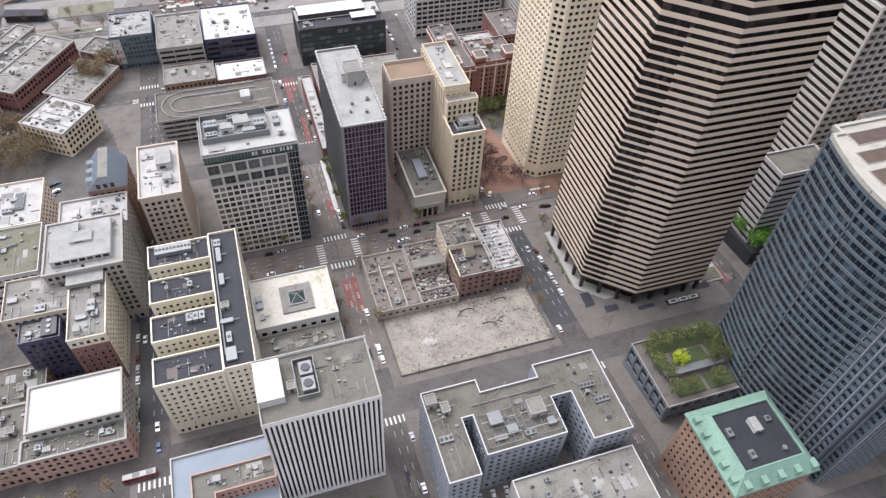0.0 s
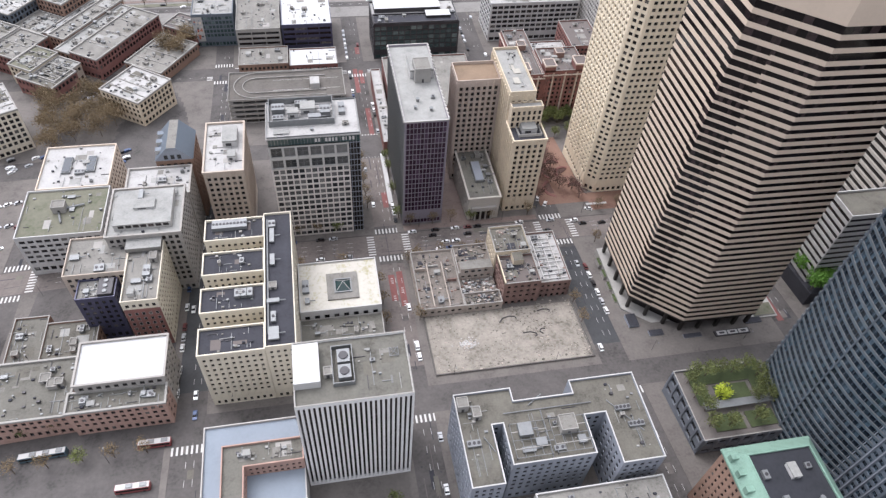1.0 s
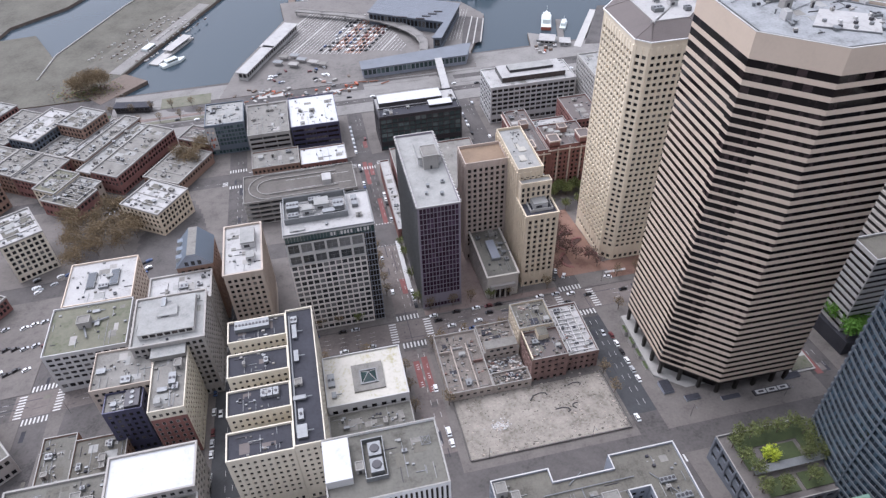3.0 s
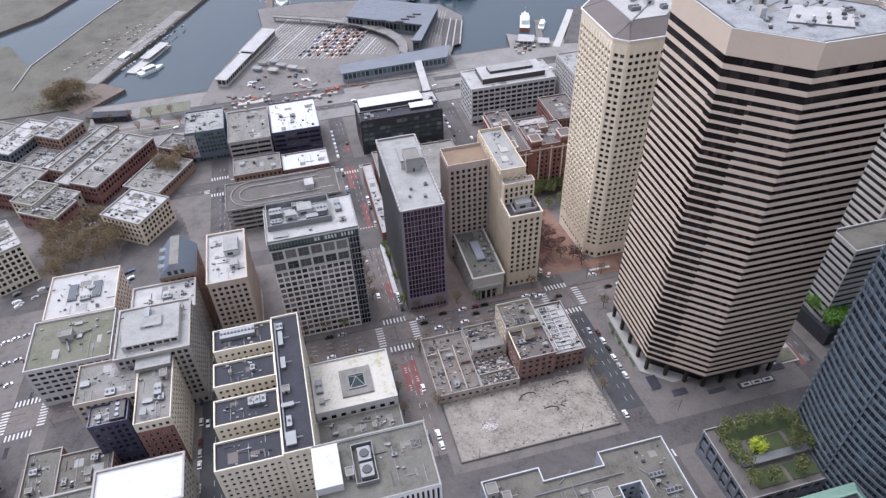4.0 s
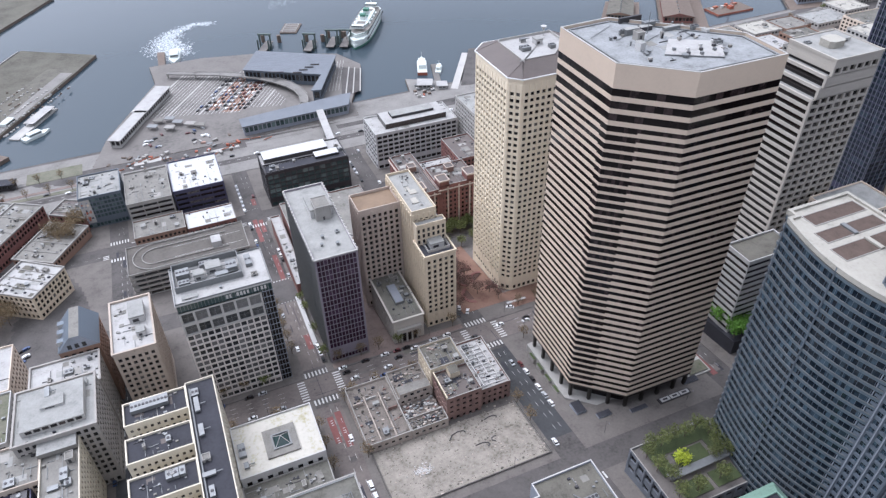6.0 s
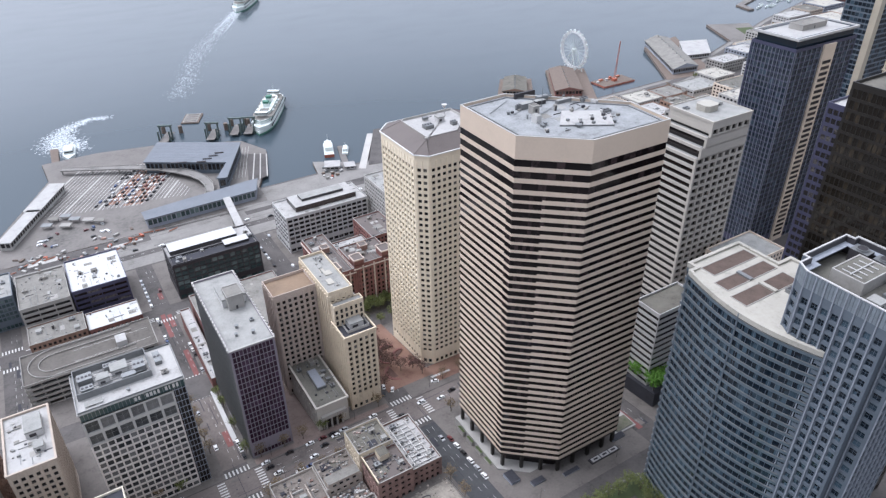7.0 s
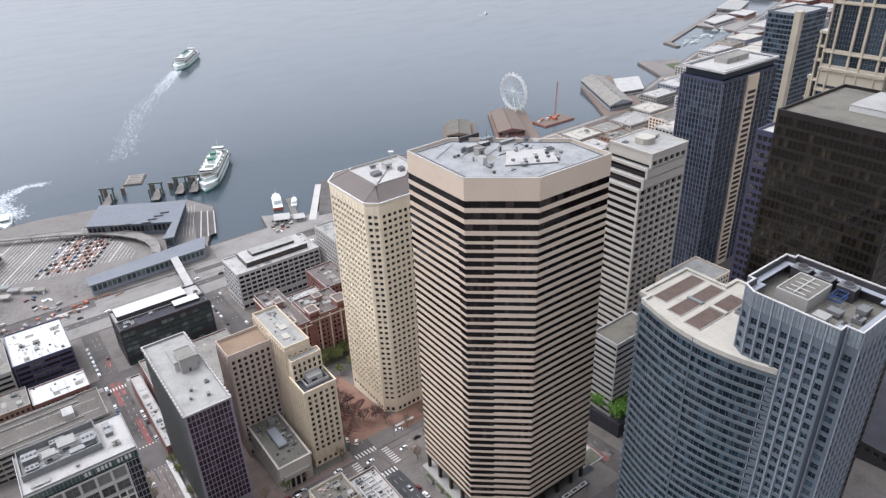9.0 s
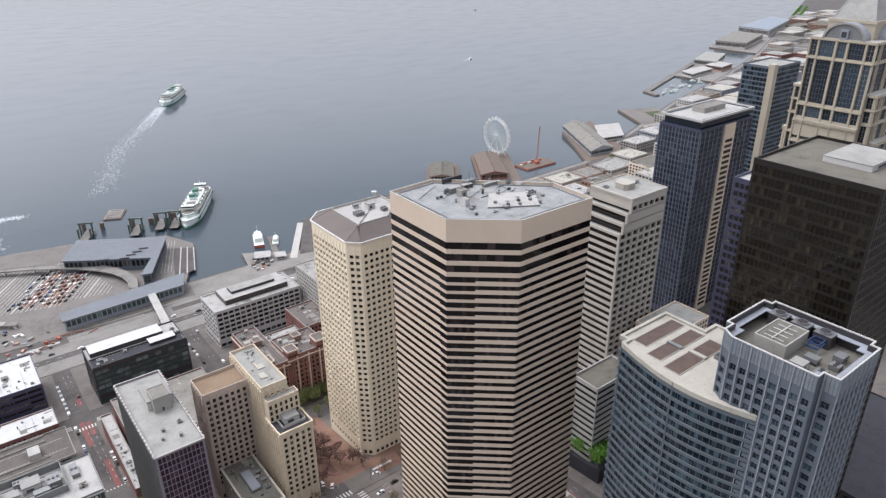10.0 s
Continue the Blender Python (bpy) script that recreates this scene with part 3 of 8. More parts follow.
def markings():
    w = Geo()
    for x in STREETS[:5]:
        for y in AVENUES[1:]:
            for sy in (-1, 1):
                for i in range(7):
                    a = x - 6.2 + i * 1.9
                    draped(w, a, a + 0.8, y + sy * 10.8 - 1.9, y + sy * 10.8 + 1.9, 0.03, "paint", 3)
            for sx in (-1, 1):
                for i in range(8):
                    a = y - 7.4 + i * 1.95
                    draped(w, x + sx * 9.4 - 1.9, x + sx * 9.4 + 1.9, a, a + 0.8, 0.03, "paint", 3)
    for y in AVENUES[1:]:
        for dx in (-3.3, 0, 3.3):
            for k in range(60):
                x = -240 + k * 8
                if all(abs(x - s) > 14 for s in STREETS):
                    draped(w, x, x + 3, y + dx, y + dx + 0.14, 0.03, "paint", 3)
    for x in STREETS[1:5]:
        for dy in (-0.1, 3.0):
            for k in range(55):
                y = 60 + k * 8
                if all(abs(y - s) > 16 for s in AVENUES) and y < 500:
                    draped(w, x + dy, x + dy + 0.14, y, y + 3, 0.03, "paint", 3)
    tagged(part("road_marking", w), "worn white zebra crossings and lane lines", "road marking", kind="stuff")
    r = Geo()
    for x, y0, y1 in ((26.6, 200, 218), (30.9, 196, 220), (30.9, 272, 286), (30.9, 345, 378), (27, 398, 436), (31, 410, 428), (31, 450, 470)):
        draped(r, x, x + 3.1, y0, y1, 0.028, "red_paint", 4)
    draped(r, 212, 215.2, 160, 205, 0.028, "red_paint", 4)
    for x, y in ((27.4, 200), (31.7, 196), (31.7, 205), (27.4, 212), (212.8, 172), (212.8, 190)):
        for k in range(3):
            draped(r, x + 0.3, x + 1.5, y + k * 1.5, y + k * 1.5 + 0.35, 0.045, "paint", 3)
    tagged(part("bus_lane", r), "worn red painted bus lanes with pale lettering bars", "road marking", kind="stuff")


markings()


def resurfaced():
    g = Geo()
    draped(g, 114.6, 131.4, 155, 226, 0.008, "road_new", 5)
    draped(g, 31.0, 300, 134.8, 150.5, 0.008, "road_pale", 4)
    draped(g, -170, 220, 233, 249, 0.008, "road_brown", 4)
    draped(g, 22, 38, 256, 330, 0.008, "road_brown", 5)
    draped(g, 22, 38, 155, 226, 0.008, "road_brown", 5)
    draped(g, -72, -56, 155, 330, 0.008, "road_new", 5)
    draped(g, -230, -75, 134.8, 150.5, 0.008, "road_pale", 4)
    tagged(part("road_surface", g), "road lengths of new dark and old pale asphalt", "road", kind="structure")


resurfaced()


def road_patches():
    r, g = random.Random(77), Geo()
    for i in range(150):
        if i % 2:
            x, y = r.choice(STREETS[:5]) + r.uniform(-5, 4), r.uniform(60, 500)
            w, d = r.uniform(1.2, 3.2), r.uniform(3, 12)
        else:
            x, y = r.uniform(-230, 220), r.choice(AVENUES[1:]) + r.uniform(-7, 6)
            w, d = r.uniform(3, 12), r.uniform(1.2, 3.2)
        draped(g, x, x + w, y, y + d, 0.012 + i * 0.00005, r.choice(("roof_dark", "roof_dark", "roof_brown", "asphalt", "pavement")), 4)
    for i in range(160):
        if i % 2:
            x, y = r.choice(STREETS[:5]) + r.uniform(-6, 6), r.uniform(60, 500)
            w, d = r.uniform(0.2, 0.5), r.uniform(6, 30)
        else:
            x, y = r.uniform(-230, 220), r.choice(AVENUES) + r.uniform(-8, 8)
            w, d = r.uniform(6, 30), r.uniform(0.2, 0.5)
        draped(g, x, x + w, y, y + d, 0.021 + i * 0.00004, r.choice(("roof_dark", "pavement", "roof_dark")), 4)
    for i in range(90):
        a = r.choice(STREETS[:5]) + r.uniform(-5, 5) if i % 2 else r.uniform(-200, 210)
        b = r.uniform(60, 480) if i % 2 else r.choice(AVENUES) + r.uniform(-6, 6)
        g.prism([(a + 0.45 * math.cos(k * 1.05), b + 0.45 * math.sin(k * 1.05)) for k in range(6)], zg(a, b) - 0.1, zg(a, b) + 0.06, "dark_metal")
    tagged(part("road_patch", g), "patched and resurfaced strips of asphalt", "road patch", kind="stuff")


road_patches()


# ---- the tall towers
def banded_tower():
    """Six-sided tower: tan spandrel bands and dark glass bands, blank tan crown."""
    poly = [(139, 216), (138.5, 179), (159, 161), (196, 160.5), (197, 182), (161, 217)]
    ox, oy, g0 = 168.0, 189.0, 26.0
    pl = [(x - ox, y - oy) for x, y in poly]
    ob = thing("striped_office_tower", "six-sided high-rise with tan cladding bands and dark glass strips", "office tower", pose(ox, oy, g0))
    top, base, crown, tall = 202.0 - g0, 14.0, 9.0, 4.7
    part("core", Geo().prism(inset(pl, 0.16), base, top - crown + 0.5, "g_black"), ob, "dark glass bands")
    # the sill drops along one stretch of the south-east corner
    near = Vector(pl[1]).lerp(Vector(pl[0]), 4.2 / (Vector(pl[0]) - Vector(pl[1])).length)
    mid = Vector(pl[1]).lerp(Vector(pl[2]), 0.40)
    line = [(pl[0], 1), (tuple(near), 0), (pl[1], 0), (tuple(mid), 1), (pl[2], 1), (pl[3], 1), (pl[4], 1), (pl[5], 1)]
    inner = inset([p for p, _ in line], 0.2)

    def band(h_full, h_low):
        g = Geo()
        for k, (p, full) in enumerate(line):
            j = (k + 1) % len(line)
            q, h = line[j][0], h_full if full else h_low
            g.face([(*p, 0), (*q, 0), (*q, h), (*p, h)], "tan")
            g.face([(*p, h), (*q, h), (*inner[j], h), (*inner[k], h)], "tan")
            g.face([(*q, 0), (*p, 0), (*inner[k], 0), (*inner[j], 0)], "tan")
            if full != line[j][1]:
                g.face([(*q, h_low), (*q, h_full), (*inner[j], h_full), (*inner[j], h_low)], "tan")
        return g.mesh("spandrel")

    zt = top - crown - 3 * tall
    n = 38
    fh = (zt - base) / n
    low_glass = glass_strip(inset(pl, 0.11), 0, fh * 0.7, 1.5, "g_band").mesh("glazing")
    high_glass = glass_strip(inset(pl, 0.11), 0, tall * 0.7, 3.0, "g_band").mesh("glazing")
    for i in range(n):
        part("glazing", low_glass, ob, at=Matrix.Translation((0, 0, base + i * fh + fh * 0.34)))
    for i in range(3):
        part("glazing", high_glass, ob, at=Matrix.Translation((0, 0, zt + i * tall + tall * 0.34)))
    low_band, high_band = band(fh * 0.50, fh * 0.34), band(tall * 0.40, tall * 0.40)
    for i in range(n):
        part("spandrel", low_band, ob, at=Matrix.Translation((0, 0, base + i * fh)))
    for i in range(3):
        part("spandrel", high_band, ob, at=Matrix.Translation((0, 0, zt + i * tall)))
    cr = Geo().ring(pl, 0.45, top - crown, top, "tan").ring(inset(pl, -0.05), 0.6, top, top + 0.12, "pale")
    part("crown", cr, ob, "blank tan parapet band")
    part("louvre", Geo().box(-6, 4, 22, 23, top - 0.9, top + 1.2, "dark_metal"), ob)
    part("roof", Geo().prism(inset(pl, 0.9), top - 1.4, top - 0.9, "roof_slab", bottom=False), ob, "pale stained roof deck")
    for i, (x, y, w, d2, h, k) in enumerate(((-9, 6, 3, 3, 3, 4), (14, -9, 3, 2, 1.5, 0), (-13, -6, 2, 2, 1, 2), (2, 15, 5, 2, 2.2, 3), (16, 6, 3, 2, 1.5, 0), (-4, -14, 3, 2, 1, 2), (10, -18, 2, 2, 1, 2), (-18, 10, 2, 2, 1, 2))):
        unit(ob, x, y, top - 0.9, w, d2, h, k)
    clutter(ob, [(148, 172), (186, 172), (186, 205), (148, 205)], 202, 7, 91, 0.9, 0.6, patch=("roof_slab", "roof_grey", "roof_pale"))
    for k in range(5):
        part("rail_track", Geo().bar((-24 + k * 7, 14 - k * 6, top - 0.6), (-10 + k * 7, 22 - k * 7, top - 0.6), 0.12, "steel", 4), ob)
    part("white_plant_deck", Geo().prism([(-9.5, -10), (7.5, -20.5), (16, -9), (0.5, 1)], top - 0.9, top - 0.3, "steel", "roof_white"), ob)
    for k in range(9):
        part("plant_box", Geo().box(-5 + k * 2.1, -4 + k * 2.1, -9 - (k * 5) % 8, -8 - (k * 5) % 8, top - 0.3, top + 0.6, ("steel", "dark_metal", "white")[k % 3]), ob)
    mast = Geo().bar((-2, 10, top - 2), (-2, 10, top + 7), 0.12, "steel").bar((-2, 10, top + 3), (1, 10, top + 4), 0.08, "steel")
    part("mast", mast, ob)
    for k, (x, y, w, d, h) in enumerate(((-14, -2, 2.2, 3.2, 3.0), (-8, 12, 6, 2.4, 2.2), (-1, 13, 5, 2.4, 1.6), (8, 9, 7, 1.6, 1.4), (18, 2, 1.4, 3, 1.2))):
        part("plant_box", Geo().box(x - w / 2, x + w / 2, y - d / 2, y + d / 2, top - 0.9, top - 0.9 + h, ("white", "steel", "dark_metal", "steel", "white")[k], "roof_pale"), ob)
    part("window_rail", Geo().ring(inset(pl, 2.2), 0.5, top - 0.9, top - 0.5, "steel"), ob, "steel rail for window cradles")
    # base: recessed lobby, columns, white plinth
    part("lobby", Geo().prism(inset(pl, 5.0), -4, base, "g_black"), ob, "recessed dark glass lobby")
    part("soffit", Geo().prism(inset(pl, 0.05), base - 1.0, base + 0.8, "bronze"), ob)
    for k in range(6):
        p, q = Vector(pl[k]), Vector(pl[(k + 1) % 6])
        m = max(2, int((q - p).length / 9))
        for j in range(m):
            u = p.lerp(q, (j + 0.12) / m) + Vector((-(q - p).normalized().y, (q - p).normalized().x)) * 1.2
            part("column", Geo().box(u.x - 0.7, u.x + 0.7, u.y - 0.7, u.y + 0.7, -5, base, "bronze"), ob)
    plx = [(p[0] * 1.06, p[1] * 1.06) for p in pl]
    part("plinth", Geo().prism(plx, -6, 4.6, "concrete", "concrete"), ob, "pale stone plinth terrace")
    for x, y, w, d in ((-29, -19, 5, 7), (-20, -27.5, 7, 3), (-3, -31.5, 9, 2.2), (31, -27, 8, 3)):
        part("planter", Geo().box(x - w / 2, x + w / 2, y - d / 2, y + d / 2, 2, 6.2, "blue_grey", "roof_dark"), ob, "dark planted stone trough")
    part("side_terrace", Geo().box(31.5, 45, -26, 6, -4, 5.6, "pale", "pale"), ob, "pale stone side terrace with steps")
    for k in range(5):
        part("step", Geo().box(33, 43, -10 + k * 1.7, -9.2 + k * 1.7, 5.6, 5.9, "white"), ob)
    part("hedge_bed", Geo().box(33, 44, -25, -18, 5.6, 6.3, "pale", "roof_green"), ob, "low planted bed with hedging")
    canopy = part("canopy", Geo().box(8, 26, -34, -31, 5.2, 6.6, "dark_metal"), ob, "dark bus shelter canopy")
    for k in range(3):
        part("roof_panel", Geo().box(9 + k * 5.6, 14 + k * 5.6, -33.6, -31.4, 6.6, 6.75, "white").box(10.2 + k * 5.6, 12.8 + k * 5.6, -33.0, -32.0, 6.75, 6.8, "dark_metal"), canopy)
    for k in range(4):
        part("kerb_planter", Geo().box(-32.6, -31.2, -6 + k * 8, -1 + k * 8, 1.0, 3.9, "concrete", "grass"), ob)
    return ob


banded_tower()

FED = [(150, 275.5), (155.5, 270), (183, 270), (203, 290), (203, 314), (196, 320), (158, 320), (150, 312)]
fed = building("federal_tower", "beige precast office tower with rows of square windows", "office tower", FED, 155.5, "fed", "g_dark", "roof_grey", 3.0, 3.55, 0.62, 0.54,
               (0, 1, 2, 7), 6, 6.0, 0.5, 1.2, 300, "bronze", coping="white", ribs=0.25)


def fed_roof():
    g0 = fed.location.z
    pl = [(x - fed.location.x, y - fed.location.y) for x, y in FED]
    a, b = inset(pl, -0.5), inset(pl, 10.5)
    g = Geo()
    z0, z1 = 155.5 - g0, 160.5 - g0
    for i in range(len(pl)):
        j = (i + 1) % len(pl)
        g.face([(*a[i], z0), (*a[j], z0), (*b[j], z1), (*b[i], z1)], "roof_slate")
        g.face([(*a[j], z0), (*a[i], z0), (*a[i], z0 - 0.8), (*a[j], z0 - 0.8)], "fed")
        g.bar((*a[i], z0 + 0.05), (*b[i], z1 + 0.05), 0.15, "roof_slate", 4)
        g.bar((*a[i], z0 + 0.1), (*a[j], z0 + 0.1), 0.35, "fin_white", 4)
    part("skirt_roof", g, fed, "brown standing-seam skirt roof")
    part("plant_deck", Geo().prism(b, z0, z1 - 0.8, "roof_white").ring(b, 0.3, z1 - 0.8, z1 + 0.4, "pale"), fed)
    for x, y, w, d, h, k in ((-6, -3, 5, 4, 2, 0), (4, 2, 4, 4, 3, 1), (-2, 7, 3, 2, 2, 3), (8, -6, 3, 3, 2, 0)):
        unit(fed, x, y, z1 - 0.8, w, d, h, k)
    part("dish", Geo().cyl(12, 10, z1 - 0.8, z1 + 2.5, 0.2, "white").cyl(12, 10, z1 + 2.5, z1 + 4.5, 0.4, "white", 12, 1.6), fed)


fed_roof()
part("canopy", Geo().box(2, 18, -36, -25.5, 5.0, 6.4, "dark_metal", "roof_slate").box(2, 2.4, -36, -35.6, 0, 5, "dark_metal").box(17.6, 18, -36, -35.6, 0, 5, "dark_metal"), fed, "dark sloping entrance canopy")

# plum curtain-wall slab
NORT = rect(39.5, 61, 256, 322)
nort = building("curtain_wall_slab", "dark plum glass slab tower with grey panelled flank", "office tower", NORT, 92, "mullion", "g_purple", "roof_pale", 1.72, 3.3, 0.90, 0.93, (0,), 7, 0.8, 0.15, 1.0, 300, "steel")


def nort_flank():
    g0 = nort.location.z
    x = -10.75
    for i in range(33):
        y = -32.6 + i * 2.0
        part("fin", Geo().box(x - 0.35, x + 0.02, y - 0.09, y + 0.09, 7, 91.6 - g0, "steel"), nort)
    for i in range(22):
        y = -32 + i * 3.0
        for x0, x1 in ((-11.5, -10.6), (10.6, 11.3)):
            part("edge_block", Geo().box(x0, x1, y - 0.45, y + 0.45, 91.2 - g0, 92.7 - g0, "pale"), nort)
    for k in range(20):
        part("flank_panel", Geo().box(x - 0.1, x, -33, 33, 7.2 + k * 3.2, 7.2 + k * 3.2 + 3.1, "concrete"), nort)
    part("coping", Geo().ring(rect(-11.1, 11.0, -33.3, 33.2), 0.6, 91.6 - g0, 92.2 - g0, "pale"), nort)
    top = 91 - g0
    for xx, y, w, d, h, k in ((3, 10, 12, 14, 5, 1), (3, 4, 8, 10, 8, 4), (-2, -16, 2.4, 2.4, 1.6, 2), (3.5, -24, 2.4, 2.4, 1.6, 2), (-4, -22, 2, 2, 1.4, 2), (6, -14, 2, 2, 1.2, 0)):
        unit(nort, xx, y, top, w, d, h, k)
    part("canopy", Geo().box(-16, -13.5, -26, 30, 5.0, 5.5, "white").box(-15.9, -15.7, -25, -24.8, 0, 5, "steel").box(-15.9, -15.7, 5, 5.2, 0, 5, "steel"), nort, "long white walkway canopy beside the tower")


nort_flank()

# art deco block in three masses
exl = building("deco_office_block", "buff stone art deco office block, stepped front tower", "office building", rect(97, 115, 260, 276.8), 72, "stone", "g_dark", "roof_dark", 3.0, 3.5, 0.52, 0.66, (0, 3), 7, 2.5, 0.5, 1.2, 300, cornice=0.3, ribs=0.45)
unit(exl, 1, 1, 70.8 - exl.location.z, 8, 6, 3.4, 1)
part("roof_screen", Geo().ring(rect(-5.2, 7.2, -4.4, 6.2), 0.2, 70.8 - exl.location.z, 72.6 - exl.location.z, "pale"), exl, "white rail round the roof plant")
exh = building("deco_office_block", "tall buff stone art deco block with vertical piers", "office building", rect(97, 111, 277, 318), 90, "stone", "g_dark", "roof_pale", 3.0, 3.5, 0.5, 0.66, (0, 3), 7, 4.5, 0.5, 1.4, 300, ribs=0.5)
clutter(exh, rect(99, 109, 280, 315), 90, 1, 3, patch=("roof_grey", "roof_pale", "roof_cream"))
step_top = 83 - exh.location.z
part("front_step", Geo().box(-6.6, 10.4, -25.4, -20.6, 30, step_top, "stone", "roof_pale").ring(rect(-6.6, 10.4, -25.4, -20.6), 0.4, step_top, step_top + 1, "stone"), exh, "stepped front bay")
part("shoulder", Geo().box(7.05, 10.0, -20.5, 12, 20, step_top - 3, "stone", "roof_pale"), exh, "lower stepped shoulder")
for k in range(6):
    for j in range(3):
        part("window", pane_mesh(1.3, 2.3, "g_dark", "dark_metal"), exh, at=pose(-5.2 + k * 2.8, -25.46, step_top - 3 - j * 3.5))
    part("pilaster", Geo().box(-6.55 + k * 2.8, -6.05 + k * 2.8, -25.8, -25.4, 50, step_top + 0.4, "stone"), exh)
exw = building("deco_office_wing", "buff stone office wing with a tan roof", "office building", rect(73, 96.9, 294.5, 312), 86, "stone_pink", "g_dark", "roof_tan", 2.9, 3.5, 0.54, 0.66, (0, 3), 7, 3, 0.5, 1.6, 300, ribs=0.35)
bank = building("classical_bank", "grey stone classical bank with columned front", "bank", rect(75.5, 93, 255, 297), 38, "greige", "g_dark", "roof_worn", 4, 4.5, 0.3, 0.5, (3,), 5, 2, 0.4, 1.0, 60, cornice=0.6)


def bank_front():
    g0 = bank.location.z
    for i in range(4):
        part("column", Geo().cyl(-4.6 + i * 3.07, -21.7, 2, 12.5, 0.62, "grey_stone", 12, 0.5), bank)
    part("entablature", Geo().box(-7, 7, -22.6, -20.9, 12.5, 15.0, "grey_stone"), bank)
    part("steps", Geo().box(-7.5, 7.5, -23.5, -20.9, -1, 2, "grey_stone"), bank)
    part("porch", Geo().box(-5.4, 5.4, -21.08, -21.02, 2, 12, "g_black"), bank)
    part("skylight", Geo().box(-2.6, 2.6, -8, 8, 37 - g0, 38.6 - g0, "steel").box(-2.2, 2.2, -7.6, 7.6, 38.6 - g0, 38.8 - g0, "blue_grey"), bank)
    clutter(bank, rect(77, 92, 257, 294), 38, 4, 66, patch=("roof_green", "roof_worn", "roof_grey", "roof_brown"))
    for x, y, k in ((5.5, -9, 0), (5.5, -3, 3), (5.5, 4, 3), (-5.5, 12, 0), (5, 13, 4)):
        unit(bank, x, y, 37 - g0, 2.4, 2.0, 1.6, k)


bank_front()

# pale grid tower with glass top
gl = building("grid_office_tower", "office tower with pale square grid and glass upper floors", "office tower", rect(-25, 12.5, 254, 281), 69.5, "grid_stone", "g_grid", "roof_pale", 3.1, 3.62, 0.79, 0.78, (0,), 3.2, 0.0, 0.5, 0.3, 300, "bronze", edge=0.3)


def grid_top():
    ob, g0 = gl, gl.location.z
    z = 69.5 - g0
    p, q = (-18.75, -13.5), (18.75, -13.5)
    cols, rows = spread(37.5, 6.2, 0.84, 0.3), [(z + 0.7, z + 6.0), (z + 7.6, z + 13.4)]
    g = Geo()
    wall(g, p, q, z, z + 14.4, cols, rows, 0.8, "pale")
    wall(g, (18.75, -13.5), (18.75, 13.5), z, z + 14.4, [], [], 0.8, "pale")
    wall(g, (18.75, 13.5), (-18.75, 13.5), z, z + 14.4, [], [], 0.8, "pale")
    wall(g, (-18.75, 13.5), p, z, z + 14.4, [], [], 0.8, "pale")
    part("upper_wall", g, ob)
    glaze(ob, p, q, cols, rows, 0.8, "g_grid", "steel", [20], Geo(), 2, 2)
    part("flank", Geo().box(18.8, 24.2, -12.6, 13.4, -2, z + 19.2, "g_black"), ob, "dark glass flank set back from the front")
    for k in range(19):
        part("flank_rail", Geo().box(18.85, 24.3, -12.7, 13.45, 3 + k * 3.62, 3.3 + k * 3.62, "blue_grey"), ob)
    for k in range(4):
        part("flank_mullion", Geo().box(19.4 + k * 1.5, 19.55 + k * 1.5, -12.75, -12.6, 1, z + 19.2, "blue_grey"), ob)
    part("glass_band", Geo().box(-18.6, 24.2, -12.9, 13.4, z + 14.4, z + 18.8, "g_green"), ob, "green glass band below the roof")
    for i in range(29):
        x = -18.6 + i * 42.6 / 28
        part("mullion", Geo().box(x - 0.07, x + 0.07, -13.05, -12.9, z + 14.4, z + 18.8, "steel"), ob)
    for i, w in enumerate((1.0, 0.8, 0, 1.1, 1.1, 0.9, 0.9, 0, 1.0, 0.5, 1.0, 0.9)):
        if w:
            part("sign_letter", Geo().box(3 + i * 1.6, 3 + i * 1.6 + w, -13.2, -13.06, z + 15.6, z + 17.6, "white"), ob)
    part("top_roof", Geo().box(-19.2, 24.6, -13.8, 13.8, z + 18.8, z + 19.4, "roof_white"), ob)
    part("roof_rail", Geo().ring(rect(-18.8, 24.2, -13.4, 13.4), 0.15, z + 19.4, z + 20.3, "steel"), ob)
    part("screen", Geo().ring(rect(-17.5, 13, -5, 12.5), 0.3, z + 19.4, z + 22.8, "steel"), ob)
    for x, y, w, d, h, k in ((-13, 6, 6, 5, 3.4, 0), (-6, 2, 5, 4, 3.9, 1), (1, 6, 7, 6, 3.6, 1), (9, 3, 5, 6, 3.2, 0), (-13, -1, 5, 3, 2.8, 0), (4, -1, 6, 3, 2.6, 3), (-2, 10, 6, 3, 2.6, 0), (17, 5, 3, 8, 2, 0), (-12, -9.5, 7, 3, 0.8, 1), (2, -9, 2, 2, 1.0, 2), (18, -6, 3, 2, 1.2, 4)):
        unit(ob, x, y, z + 19.4, w, d, h, k)
    for y in (-3, 0, 3, 6, 9):
        part("pipe", Geo().bar((-16, y, z + 20.4), (12, y, z + 20.4), 0.2, "steel", 5), ob)


grid_top()

